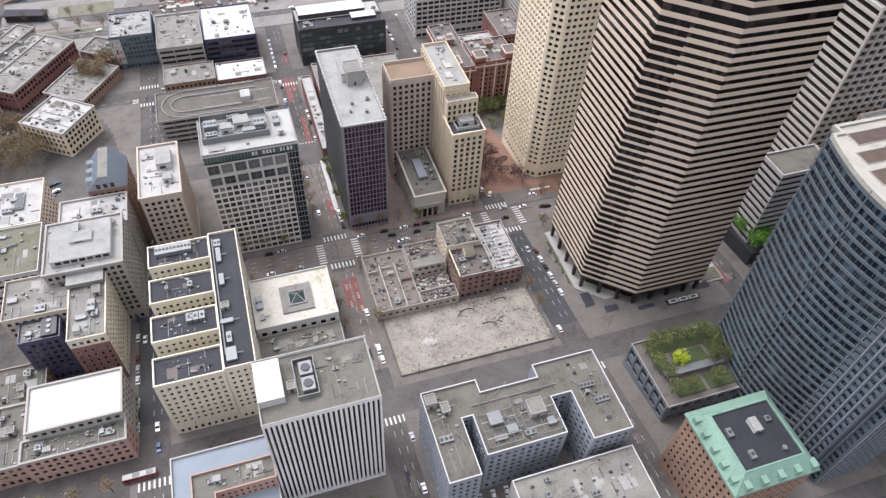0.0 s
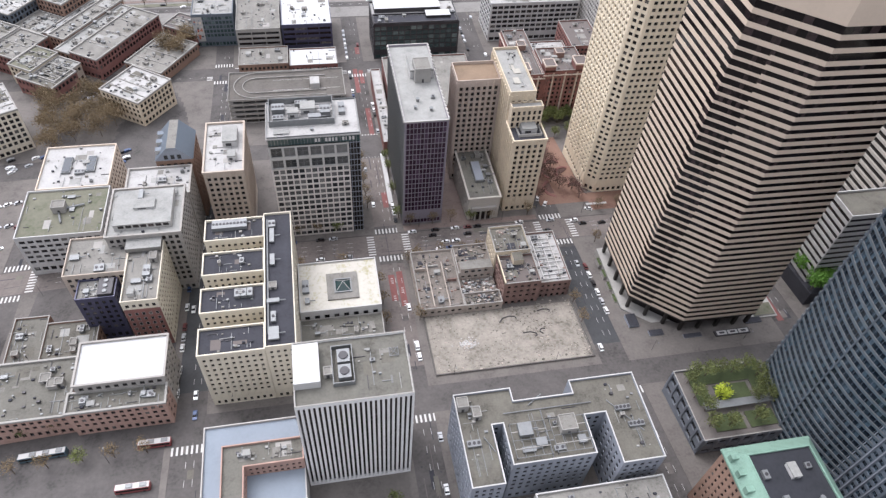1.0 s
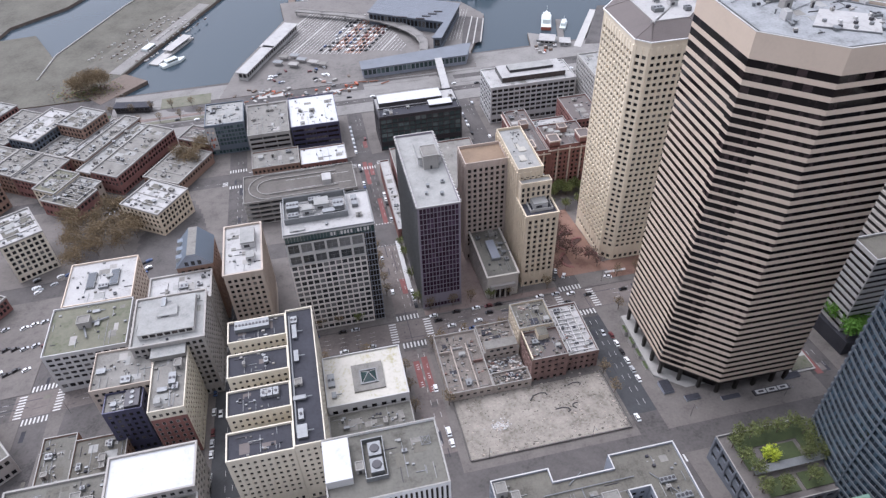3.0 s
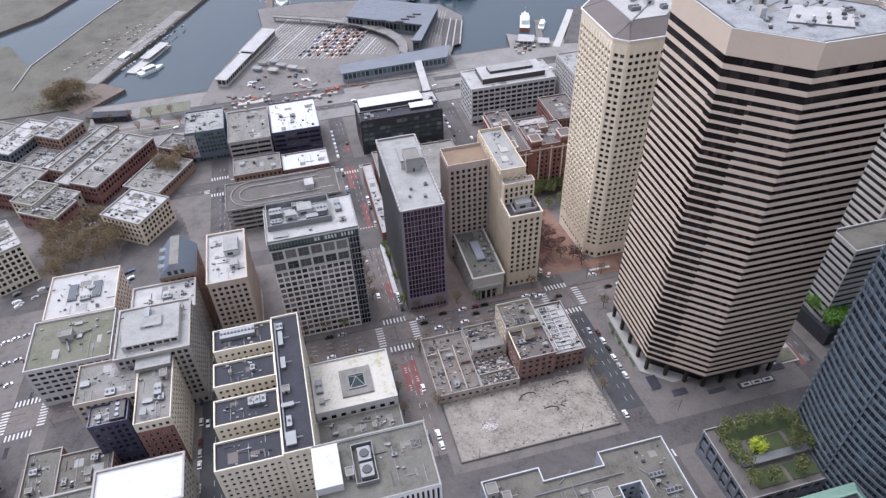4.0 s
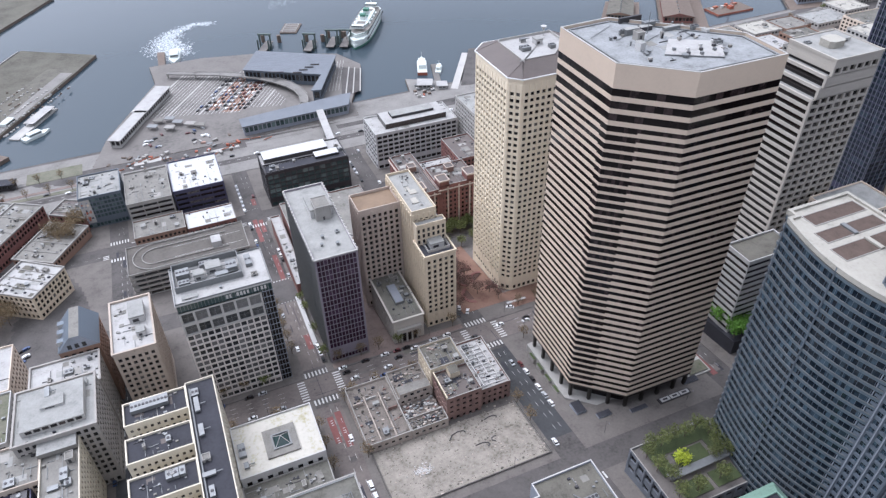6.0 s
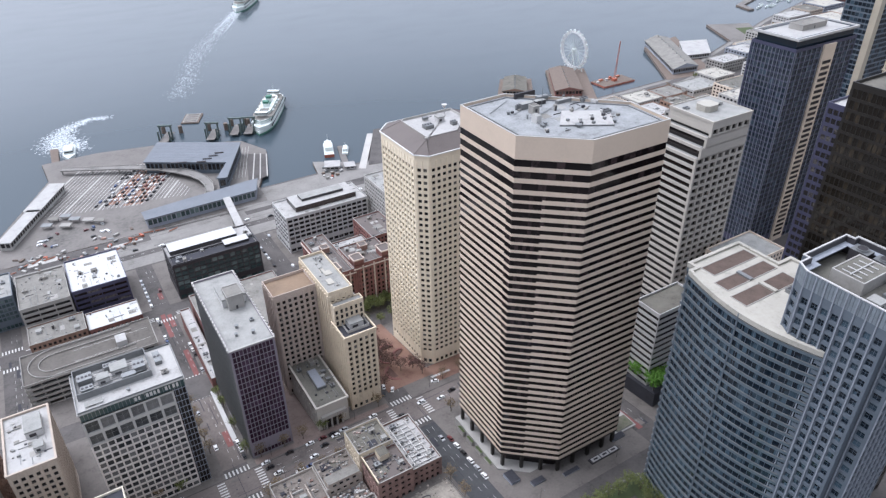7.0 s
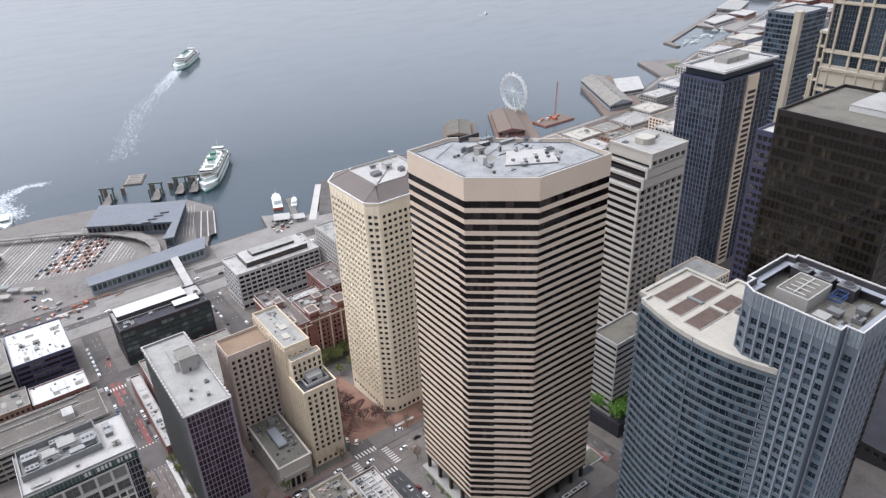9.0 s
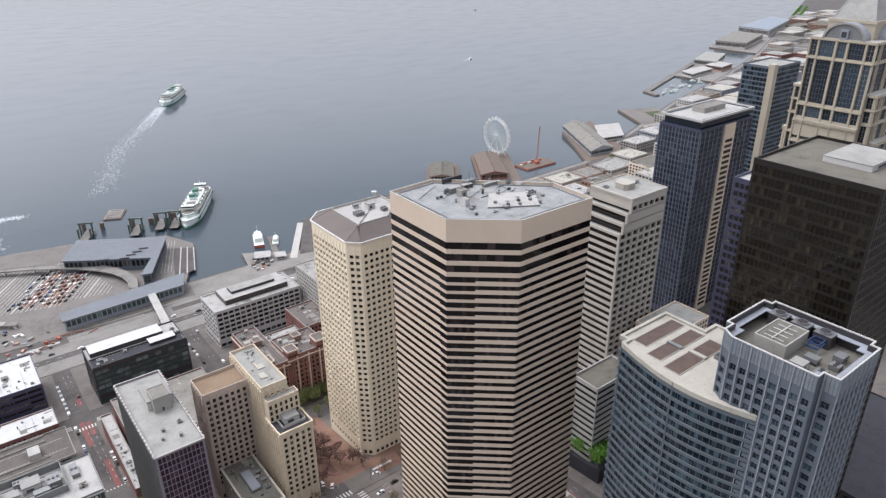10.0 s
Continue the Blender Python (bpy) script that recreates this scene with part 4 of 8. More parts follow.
# cream terracotta tower, white roof
hoge = building("terracotta_office_tower", "cream terracotta office tower with a white roof", "office building", rect(-58, -39, 259, 297), 67, "hoge", "g_dark", "roof_white", 2.7, 3.5, 0.56, 0.6, (0, 1), 5, 3, 0.4, 1.0, 300, cornice=0.4, coping="hoge", ribs=0.25, sills=0.2)
unit(hoge, 3, 6, 66 - hoge.location.z, 7, 12, 4, 1)
unit(hoge, 4, -8, 66 - hoge.location.z, 4, 5, 3, 1)
clutter(hoge, rect(-57, -40, 262, 295), 67, 5, 9)
building("low_white_roof_block", "low commercial block with a white membrane roof", "office building", rect(-60, -44, 298, 324), 44, "cream", "g_dark", "roof_white", 3, 3.6, 0.45, 0.5, (0, 1), cap=60)


# comb-shaped cream building: four wings on a spine
def comb():
    sp = building("comb_office_spine", "cream terracotta spine block with dark tar roof", "office building", rect(-29, -17, 152, 224), 71, "terra", "g_dark", "roof_dark", 2.7, 3.5, 0.45, 0.5, (0, 1), 6, 2, 0.35, 1.0, 300, group="comb-shaped office building")
    for i, y in enumerate((152, 172, 191.5, 211)):
        wg = building("comb_office_wing", "cream terracotta office wing with dark tar roof", "office building", rect(-54.5, -29.1, y, y + 12.5), 70, "terra", "g_dark", "roof_dark", 2.7, 3.5, 0.45, 0.5, (0, 3), 6, 2, 0.35, 1.0, 260 if i == 0 else 90, group="comb-shaped office building", cornice=0.1, ribs=0.2 if i == 0 else 0.0)
        clutter(wg, rect(-52, -32, y, y + 13), 70, 2, 40 + i, patch=("roof_dark", "roof_slate"))
        if i == 1:
            for k in range(3):
                unit(wg, 2 + k * 2.5, 2, 69 - wg.location.z, 2.2, 4, 2, 0)
        if i == 3:
            unit(wg, -2, 2, 69 - wg.location.z, 15, 5, 2.4, 0)
    for y, w, d, k in ((-30, 4, 6, 3), (-22, 2, 5, 0), (-14, 5, 2, 3), (-6, 3, 3, 4), (8, 2, 6, 3), (22, 2, 8, 3), (29, 3, 4, 0)):
        unit(sp, -2.5, y, 70 - sp.location.z, w, d, 1.6, k)
    part("duct", Geo().bar((-4.5, -30, 71 - sp.location.z), (-4.5, 32, 71 - sp.location.z), 0.35, "steel", 6), sp)


comb()


def banking_hall():
    ob = building("banking_hall", "low white-roofed banking hall with pyramid skylight", "bank", rect(-16.5, 19.5, 182, 210), 50, "white", "g_dark", "roof_bank", 4, 6, 0.5, 0.6, (1, 0), 8, 2, 0.4, 0.8, 60)
    z = 49.2 - ob.location.z
    part("skylight_curb", Geo().box(-5.5, 8.5, -8.5, 6.5, z, z + 0.8, "roof_grey"), ob)
    pz = Geo()
    c = [(-1.5, -4.5), (5, -4.5), (5, 2), (-1.5, 2)]
    pz.ring([(-2.2, -5.2), (5.7, -5.2), (5.7, 2.7), (-2.2, 2.7)], 0.5, z + 0.8, z + 1.4, "steel")
    for i in range(4):
        a, b = c[i], c[(i + 1) % 4]
        pz.face([(*a, z + 0.9), (*b, z + 0.9), (1.75, -1.25, z + 4.2)], "g_green")
        pz.bar((*a, z + 0.9), (1.75, -1.25, z + 4.2), 0.14, "white", 4)
    part("skylight", pz, ob, "glazed pyramid skylight with white ribs")
    unit(ob, -15, 0, z, 3, 7, 1.6, 0)
    unit(ob, -14.5, -8, z, 2, 3, 1.3, 3)
    pod = building("podium_block", "low podium with a grey membrane roof", "office building", rect(-17, 19.5, 152, 181.5), 45, "concrete", "g_dark", "roof_worn", 4, 4, 0.5, 0.5, (1,), 5, 1, 0.3, 0.6, 60)
    clutter(pod, rect(-15, 17, 170, 180), 45, 6, 77, 0.6, patch=("roof_grey", "roof_brown"))


banking_hall()


def fin_block():
    """Dark office block behind white vertical fins."""
    ob = building("fin_office_block", "office block with white vertical fins over dark glass", "office building", rect(-16.5, 22, 109, 133.5), 99, "fin_white", "g_black", "roof_worn", 1.62, 60, 0.5, 0.97, (0,), 4, 0.6, 0.9, 1.0, 60, "dark_metal", edge=0.3, shop=False, coping="concrete")
    z = 98 - ob.location.z
    part("penthouse", Geo().box(-19, -10.5, -5.5, 9.5, z, z + 3.8, "white", "roof_bright"), ob, "bright white roof penthouse")
    for k in range(2):
        unit(ob, -2.5, 4 - k * 6, z + 0.4, 4.2, 5, 2.4, 0)
        part("fan", Geo().cyl(-2.5, 4 - k * 6, z + 2.8, z + 3.2, 1.5, "dark_metal", 16), ob)
    part("plant_screen", Geo().ring(rect(-6.5, 0.6, -6, 8.5), 0.25, z, z + 2.2, "steel"), ob)
    unit(ob, -8, -1, z, 2.5, 3, 2.4, 4)
    part("cradle_frame", Geo().bar((13, 3, z + 0.5), (16, 3, z + 0.5), 0.12, "steel").bar((16, 3, z + 0.5), (16, 6, z + 0.5), 0.12, "steel").bar((16, 6, z + 0.5), (13, 6, z + 0.5), 0.12, "steel").bar((13, 6, z + 0.5), (13, 3, z + 0.5), 0.12, "steel").bar((13, 3, z + 0.5), (16, 6, z + 1.2), 0.12, "steel").bar((16, 3, z + 0.5), (13, 6, z + 1.2), 0.12, "steel"), ob)
    clutter(ob, rect(4, 20, 112, 130), 99, 1, 5, patch=("roof_brown", "roof_worn", "roof_grey"))


fin_block()
lo = building("low_hotel", "low pink stucco building with pale blue flat roof", "office building", rect(-54, -17, 92, 131), 53, "pale", "g_dark", "roof_blue", 4, 4, 0.5, 0.5, (0,), cap=40)
pk = building("pink_office_block", "pink brick mid-rise office block with a tan roof", "office building", [(-46, 80), (-38, 80), (-38, 110), (-17, 110), (-17, 119), (-46, 119)], 60, "brick_pink", "g_dark", "roof_worn", 2.2, 3.2, 0.45, 0.55, (0, 1, 2), cap=120, low=40)
clutter(pk, rect(-44, -18, 111, 118), 60, 3, 23)


# comb-shaped grey building with white parapets
def light_well_block():
    pl = [(39, 122), (39, 86), (51, 86), (51, 108), (55, 108), (55, 92), (86, 92), (86, 107), (94, 107), (94, 87), (110, 87), (110, 122), (84, 122), (84, 116.5), (61, 116.5), (61, 122)]
    ob = building("light_well_office_block", "grey stone office block with light wells and white parapet", "office building", pl, 70, "blue_grey", "g_dark", "roof_brown", 2.8, 3.5, 0.5, 0.6, (0, 1, 2, 3, 4, 5, 6, 7, 8, 9), 5, 1.8, 0.3, 1.0, 300, cornice=0.0, coping="white")
    z = 69 - ob.location.z
    ox, oy = ob.location.x, ob.location.y
    for x, y, w, d, h, k in ((62, 104, 5, 5, 3.0, 3), (78, 104, 6, 6, 3.6, 4), (67, 99, 4, 3, 1.8, 3), (82, 98, 3, 3, 1.6, 3), (62, 97, 5, 2, 1.2, 3), (73, 96, 4, 2, 1.2, 0), (101, 108, 6, 2.0, 1.3, 0), (104, 101, 6, 2.2, 1.2, 0), (43, 102, 5, 2.5, 1.2, 0), (41.5, 117, 4, 4, 4, 4), (46, 113, 3, 4, 3, 4)):
        unit(ob, x - ox, y - oy, z, w, d, h, k)
    for x0, x1, y0, y1 in ((57, 70, 94, 107), (72, 85, 94, 107)):
        rack = Geo()
        for k in range(5):
            u = k / 4
            rack.bar((x0 + (x1 - x0) * u - ox, y0 - oy, z + 1.2), (x0 + (x1 - x0) * u - ox, y1 - oy, z + 1.2), 0.14, "steel", 5)
            rack.bar((x0 - ox, y0 + (y1 - y0) * u - oy, z + 1.5), (x1 - ox, y0 + (y1 - y0) * u - oy, z + 1.5), 0.14, "pale" if k % 2 else "steel", 5)
        for x in (x0, x1):
            for y in (y0, y1):
                rack.box(x - ox - 0.12, x - ox + 0.12, y - oy - 0.12, y - oy + 0.12, z, z + 1.5, "dark_metal")
        part("pipe_rack", rack, ob, "grey pipework rack over the roof")
    for k, (p, q) in enumerate((((47, 104), (50, 98)), ((56, 112), (90, 112)), ((70, 93), (70, 112)), ((96, 112), (106, 98)), ((66, 114), (72, 118)))):
        part("pipe", Geo().bar((p[0] - ox, p[1] - oy, z + 0.5), (q[0] - ox, q[1] - oy, z + 0.5), 0.22, "steel", 6), ob)


light_well_block()
for P, s in ((rect(56, 85, 95, 113), 61), (rect(40, 50, 88, 120), 62), (rect(96, 109, 90, 120), 63)):
    clutter(bpy.data.objects["light_well_office_block"], P, 70, 2, s, 1.0, 0.6, ("roof_brown", "roof_worn", "roof_grey"))
nb = building("grey_roof_block", "office block with a pale grey roof and white coping", "office building", rect(62, 110, 58, 84), 62, "pale", "g_dark", "roof_grey", 3, 3.6, 0.45, 0.5, (0,), cap=60, coping="white")
clutter(nb, rect(64, 108, 66, 84), 62, 9, 21)


# copper-roofed brick block
def copper_block():
    P = rect(126, 158, 52, 82)
    ob = building("copper_roofed_block", "red brick block with green copper mansard and dark roof", "office building", P, 80, "brick_brown", "g_dark", "roof_dark", 2.6, 3.4, 0.4, 0.55, (0, 3), 5, 2, 0.3, 1.0, 200)
    pl = [(x - ob.location.x, y - ob.location.y) for x, y in P]
    a, b = inset(pl, -0.8), inset(pl, 4.2)
    g = Geo()
    z0, z1 = 80 - ob.location.z, 85 - ob.location.z
    for i in range(4):
        j = (i + 1) % 4
        g.face([(*a[i], z0), (*a[j], z0), (*b[j], z1), (*b[i], z1)], "copper")
        g.face([(*a[j], z0), (*a[i], z0), (*a[i], z0 - 0.9), (*a[j], z0 - 0.9)], "copper")
    mansard = part("mansard", g, ob, "green copper mansard")
    part("flat_roof", Geo().prism(b, z0, z1 - 0.5, "roof_black").ring(b, 0.5, z1 - 0.5, z1 + 0.2, "copper"), ob)
    for k in range(5):
        x = pl[0][0] + 3 + k * 6.5
        part("dormer", Geo().box(x, x + 2.2, pl[0][1] - 0.3, pl[0][1] + 3, z0 + 0.3, z0 + 3.2, "copper"), mansard)
        y = pl[0][1] + 3 + k * 5.6
        part("dormer", Geo().box(pl[0][0] - 0.3, pl[0][0] + 3, y, y + 2.0, z0 + 0.3, z0 + 3.2, "copper"), mansard)
    for x, y, w, d, h, k in ((1, 3, 3, 5, 2, 1), (-6, -6, 2, 3, 1.4, 0), (7, 4, 2, 2, 1.2, 0), (-9, 3, 2, 3, 1.5, 0), (6, -7, 2, 2, 1.2, 2)):
        unit(ob, x, y, z1 - 0.5, w, d, h, k)


copper_block()


# garden podium and the curved blue-glass tower
def garden():
    P = rect(137, 177, 98, 130)
    ob = building("garden_podium", "dark stone podium with a planted roof terrace", "podium", P, 51, "metal_roof", "g_black", "pavement", 5, 4.5, 0.72, 0.72, (0, 3), 4, 1, 0.7, 0.8, 60, coping="concrete", ribs=0.4)
    z = 50.2 - ob.location.z
    for x0, x1, y0, y1 in ((-15, 18, 8, 15), (-15, -9, -1, 8), (-6, 9, 0, 7), (11, 18, 0, 8), (-13, 0, -13, -6), (2, 14, -13, -6)):
        part("planting_bed", Geo().box(x0, x1, y0, y1, z, z + 0.5, "pavement", "grass"), ob)
    part("pergola_roof", Geo().box(-15, 17, -4.5, -1.2, z + 3.0, z + 3.3, "steel"), ob)
    for x in (-14, -4, 6, 16):
        part("post", Geo().box(x - 0.12, x + 0.12, -3, -2.76, z, z + 3, "steel"), ob)


garden()


def curved_tower():
    front = []
    for i in range(15):
        t = i / 14
        front.append((176.8 - 7.2 * math.sin(math.pi * (0.01 + 0.97 * t)) + 2.4 * t, 125.5 - t * 59.5))
    low_poly = front + [(214, 66), (214, 112), (207, 112), (207, 129), (180, 129), (180, 125.5)]
    ox, oy, g0 = 196.0, 95.0, 38.0
    pl = [(x - ox, y - oy) for x, y in low_poly]
    ob = thing("curved_glass_tower", "blue-grey glass office tower with a curved banded face", "office tower", pose(ox, oy, g0))
    top = 162 - g0
    part("core", Geo().prism(inset(pl, 0.8), 0, top - 3, "g_black"), ob)
    n = 33
    fh = (top - 2) / n
    sp = Geo().ring(pl, 0.5, 0, 1.15, "curve_band").ring(inset(pl, -0.12), 0.3, 1.15, 1.35, "steel").mesh("spandrel")
    strip = glass_strip(inset(pl, 0.45), 1.1, fh + 0.1, 1.6, "g_curve").mesh("glazing")
    for i in range(n):
        part("spandrel", sp, ob, at=Matrix.Translation((0, 0, 2 + i * fh)))
        if i < n - 1:
            part("glazing", strip, ob, at=Matrix.Translation((0, 0, 2 + i * fh)))
    for k in range(len(pl)):
        p, q = Vector(pl[k]), Vector(pl[(k + 1) % len(pl)])
        d = (q - p).normalized()
        w = (q - p).length
        g = Geo()
        m = max(2, int(w / 1.6))
        for j in range(m):
            u = p + d * (w * j / m) + Vector((-d.y, d.x)) * 0.38
            g.box(u.x - 0.05, u.x + 0.05, u.y - 0.05, u.y + 0.05, 1, top - 2.5, "blue_metal")
        part("mullion_grid", g, ob, kind="stuff")
    for k in (6, 14, 0):
        u = Vector(pl[k])
        part("corner_pier", Geo().box(u.x - 0.22, u.x + 0.22, u.y - 0.22, u.y + 0.22, 0, top - 0.5, "blue_metal"), ob)
    part("roof", Geo().prism(inset(pl, 0.5), top - 1.6, top - 1.0, "roof_cream", bottom=False), ob)
    part("parapet", Geo().ring(inset(pl, -0.2), 1.3, top - 2.0, top - 0.2, "roof_cream"), ob, "pale rounded parapet")
    for k, (y0, y1, x0, x1) in enumerate(((24.0, 29.5, -14, 8.5), (15.5, 20.8, -17.5, 8), (6.5, 12.5, -19.5, 7.5))):
        well = part("roof_well", Geo().ring(rect(x0 - 0.3, x1 + 0.3, y0 - 0.3, y1 + 0.3), 0.3, top - 1.0, top - 0.75, "concrete").box(x0, x1, y0, y1, top - 1.0, top - 0.85, "well_floor"), ob, "brown gravel roof strip")
        if k:
            x = x0 + 8 + k * 3
            part("cross_duct", Geo().box(x, x + 1.6, y0 - 0.3, y1 + 0.2, top - 0.8, top - 0.2, "steel" if k == 1 else "roof_cream"), well)
    part("ladder_frame", Geo().box(-2, 4, 2.8, 5.0, top - 1.0, top + 0.4, "steel").box(-1.5, 3.5, 3.1, 4.7, top + 0.4, top + 0.5, "dark_metal"), ob)
    # taller block with notched corners
    hp = [(-20.5, -35), (-17.5, -35), (-17.5, -39.5), (7.5, -39.5), (7.5, -37), (10.5, -37), (10.5, -34), (10.5, -5.8), (8.5, -5.8), (8.5, -3), (-13.5, -3), (-13.5, -5), (-18, -5), (-20.5, -9)]
    ht = 184 - g0
    nh = len(hp)
    for i in range(nh):
        p, q = hp[i], hp[(i + 1) % nh]
        w = math.hypot(q[0] - p[0], q[1] - p[1])
        g = Geo()
        if w < 3.2:
            wall(g, p, q, 0, ht, [], [], 0.4, "blue_metal")
            part("wall", g, ob)
            continue
        cols = spread(w, 3.0, 0.62, 0.3)
        far = q[0] < p[0] and w > 10
        zs = [top - 4 + 3.75 * k for k in range(5)] if far else [3 + 3.75 * k for k in range(36)]
        rows = [(z + 0.7, z + 3.1) for z in zs]
        bud, rest = [40], Geo()
        wall(g, p, q, 0, ht, cols, rows, 0.5, "blue_metal")
        glaze(ob, p, q, cols, rows, 0.5, "g_curve", "blue_metal", bud, rest, 2, 2)
        if rest.f:
            part("window_grid", rest, ob, kind="stuff")
        part("wall", g, ob)
        d = Vector((q[0] - p[0], q[1] - p[1])) / w
        at = Matrix.Translation((*p, 0)) @ Matrix.Rotation(math.atan2(d.y, d.x), 4, "Z")
        rib = Geo().box(-0.16, 0.16, -0.3, 0, 2, ht + 0.1, "blue_grey").mesh("rib")
        gap = cols[1][0] - cols[0][1] if len(cols) > 1 else 1.0
        for a, b in cols:
            part("rib", rib, ob, at=at @ Matrix.Translation((a - gap / 2, 0, 0)))
        m = int(w / 1.0)
        panel = Geo().box(0.06, w / m - 0.06, -0.12, 0, ht - 5.4, ht - 0.3, "blue_panel").mesh("screen_panel")
        for j in range(m):
            part("screen_panel", panel, ob, at=at @ Matrix.Translation((w * j / m, 0, 0)))
    part("upper_roof", Geo().prism(inset(hp, 0.5), ht - 6.2, ht - 5.7, "roof_worn", bottom=False), ob)
    part("upper_screen", Geo().ring(inset(hp, -0.1), 0.5, ht - 0.1, ht + 0.25, "white").ring(inset(hp, 0.4), 0.3, ht - 5.7, ht - 0.1, "dark_metal"), ob, "tall plant screen with a white rim")
    part("walkway", Geo().ring(inset(hp, 0.7), 2.0, ht - 2.2, ht - 1.9, "blue_grey"), ob)
    part("plant_house", Geo().box(-11, 3, -21, -11, ht - 5.7, ht - 1.4, "concrete", "roof_worn").ring(rect(-11, 3, -21, -11), 0.3, ht - 1.4, ht - 1.1, "pale"), ob, "concrete plant house with pipework")
    for k in range(4):
        part("pipe", Geo().bar((-9 + k * 2.8, -19, ht - 1.1), (-9 + k * 2.8, -13, ht - 1.1), 0.16, "white", 5), ob)
    part("pipe", Geo().bar((-10, -16, ht - 0.9), (2, -16, ht - 0.9), 0.2, "white", 5).bar((-15, -9, ht - 4.5), (-15, -30, ht - 4.5), 0.3, "steel", 6), ob)
    for k in range(3):
        y = -10 - k * 7.2
        part("cooling_tower", Geo().box(4.2, 8.2, y - 2.8, y + 2.8, ht - 5.7, ht - 1.3, "dark_metal", "steel").cyl(6.2, y, ht - 1.3, ht - 0.6, 1.8, "steel", 16).cyl(6.2, y, ht - 0.6, ht - 0.55, 1.5, "dark_metal", 16), ob)
    part("blue_frame", Geo().ring(rect(-1, 4, -26, -22.5), 0.25, ht - 4.2, ht - 3.6, "car_blue").ring(rect(-1, 4, -26, -22.5), 0.25, ht - 2.6, ht - 2.2, "car_blue"), ob)
    for x, y, w, d, h, k in ((-12, -26, 4, 4, 2.6, 1), (-6, -27, 3, 4, 2.2, 3), (-12, -32, 5, 3, 2, 0), (1, -32, 4, 3, 2.4, 3), (-4, -33, 3, 3, 1.6, 0)):
        unit(ob, x, y, ht - 5.7, w, d, h, k)


curved_tower()
# invented block: its dark walls and roof stand in for the canyon's shade
building("dark_podium_block", "low dark block added in place of the deep street shade beyond the glass tower", "office building", rect(300, 392, 50, 125), 52, "dark_metal", "g_black", "roof_dark", 4, 4, 0.6, 0.6, (0, 3), 3, 1, 0.3, 0.8, 10)


# ---- the northern towers
bt = building("bronze_glass_tower", "black-bronze glass office tower with a flat roof", "office tower", rect(223, 268, 72, 114), 224, "bronze", "g_bronze", "roof_brown", 1.6, 3.8, 0.86, 0.74, (0, 3), 8, 1.2, 0.12, 1.0, 300, "bronze")
unit(bt, 6, -2, 223 - bt.location.z, 22, 16, 2.2, 1)
bt2 = building("dark_side_tower", "dark glass office tower behind the bronze tower", "office tower", rect(277, 320, 128, 149), 196, "navy", "g_dark", "roof_white", 2.4, 3.8, 0.8, 0.6, (0, 3), 8, 1.2, 0.12, 1.0, 100, "dark_metal")


def grid_precast_tower():
    """Precast tower: deep square grid on one face, long bands on the other, stepped shoulder."""
    ob = thing("grid_precast_tower", "beige precast tower with a grid of deep windows", "office tower", pose(331, 247, 15))
    top, fl = 151 - 15, 4.75
    steps = [(-21.0, 115.0), (-18.2, 121.0), (-15.4, 127.0), (-12.6, top)]
    z_low = -2.0
    for k, (x, z1) in enumerate(steps):
        z0 = z_low
        p, q = (x, -16), (21, -16)
        g, rest = Geo(), Geo()
        cols = spread(21 - x, 5.3, 0.74, 0.7)
        rows = [(z + 1.25, z + fl - 0.2) for z in np.arange(top - 2.4 - 28 * fl, top - 2, fl) if z > z0 + 3 - 3 * (k > 0) and z + fl < z1 + 0.6]
        if k == 3:
            rows = [(z0 + 1.2, z0 + 4.4)]
        wall(g, p, q, z0, z1, cols, rows, 1.1, "greige")
        glaze(ob, p, q, cols, rows, 1.1, "g_dark", "bronze", [40], rest, 2)
        if rest.f:
            part("window_grid", rest, ob, kind="stuff")
        part("wall", g, ob)
        part("inner_wall", Geo().box(x + 1.2, 20.9, -14.8, 16, z0, z1 - 0.3, "g_black", "roof_pale"), ob)
        for z in np.arange(z1 - 1.7, z0, -fl):
            part("spandrel", Geo().box(x, x + 1.3, -15.95, 16, z, z + 1.7, "greige"), ob)
        part("edge_pier", Geo().box(x - 0.15, x + 1.0, -16.1, -14.6, z0, z1, "greige"), ob)
        z_low = z1 - 0.4
    part("plant_band", Geo().box(-12.5, -11.6, -15, 16, top - 7.4, top - 1.7, "greige"), ob)
    part("parapet", Geo().ring(rect(-12.9, 21.3, -16.3, 16.3), 0.5, top - 1.0, top + 0.3, "greige"), ob)
    part("roof", Geo().box(-12.3, 20.7, -15.7, 15.7, top - 1.2, top - 0.8, "roof_cream"), ob)
    part("plant_house", Geo().prism([(-2, -4), (5, -4), (7, -2), (7, 4), (5, 6), (-2, 6), (-4, 4), (-4, -2)], top - 0.8, top + 3.4, "roof_cream"), ob)
    unit(ob, 13, 4, top - 0.8, 5, 6, 2.5, 1)
    unit(ob, -8, 8, top - 0.8, 3, 3, 1.5, 0)
    return ob


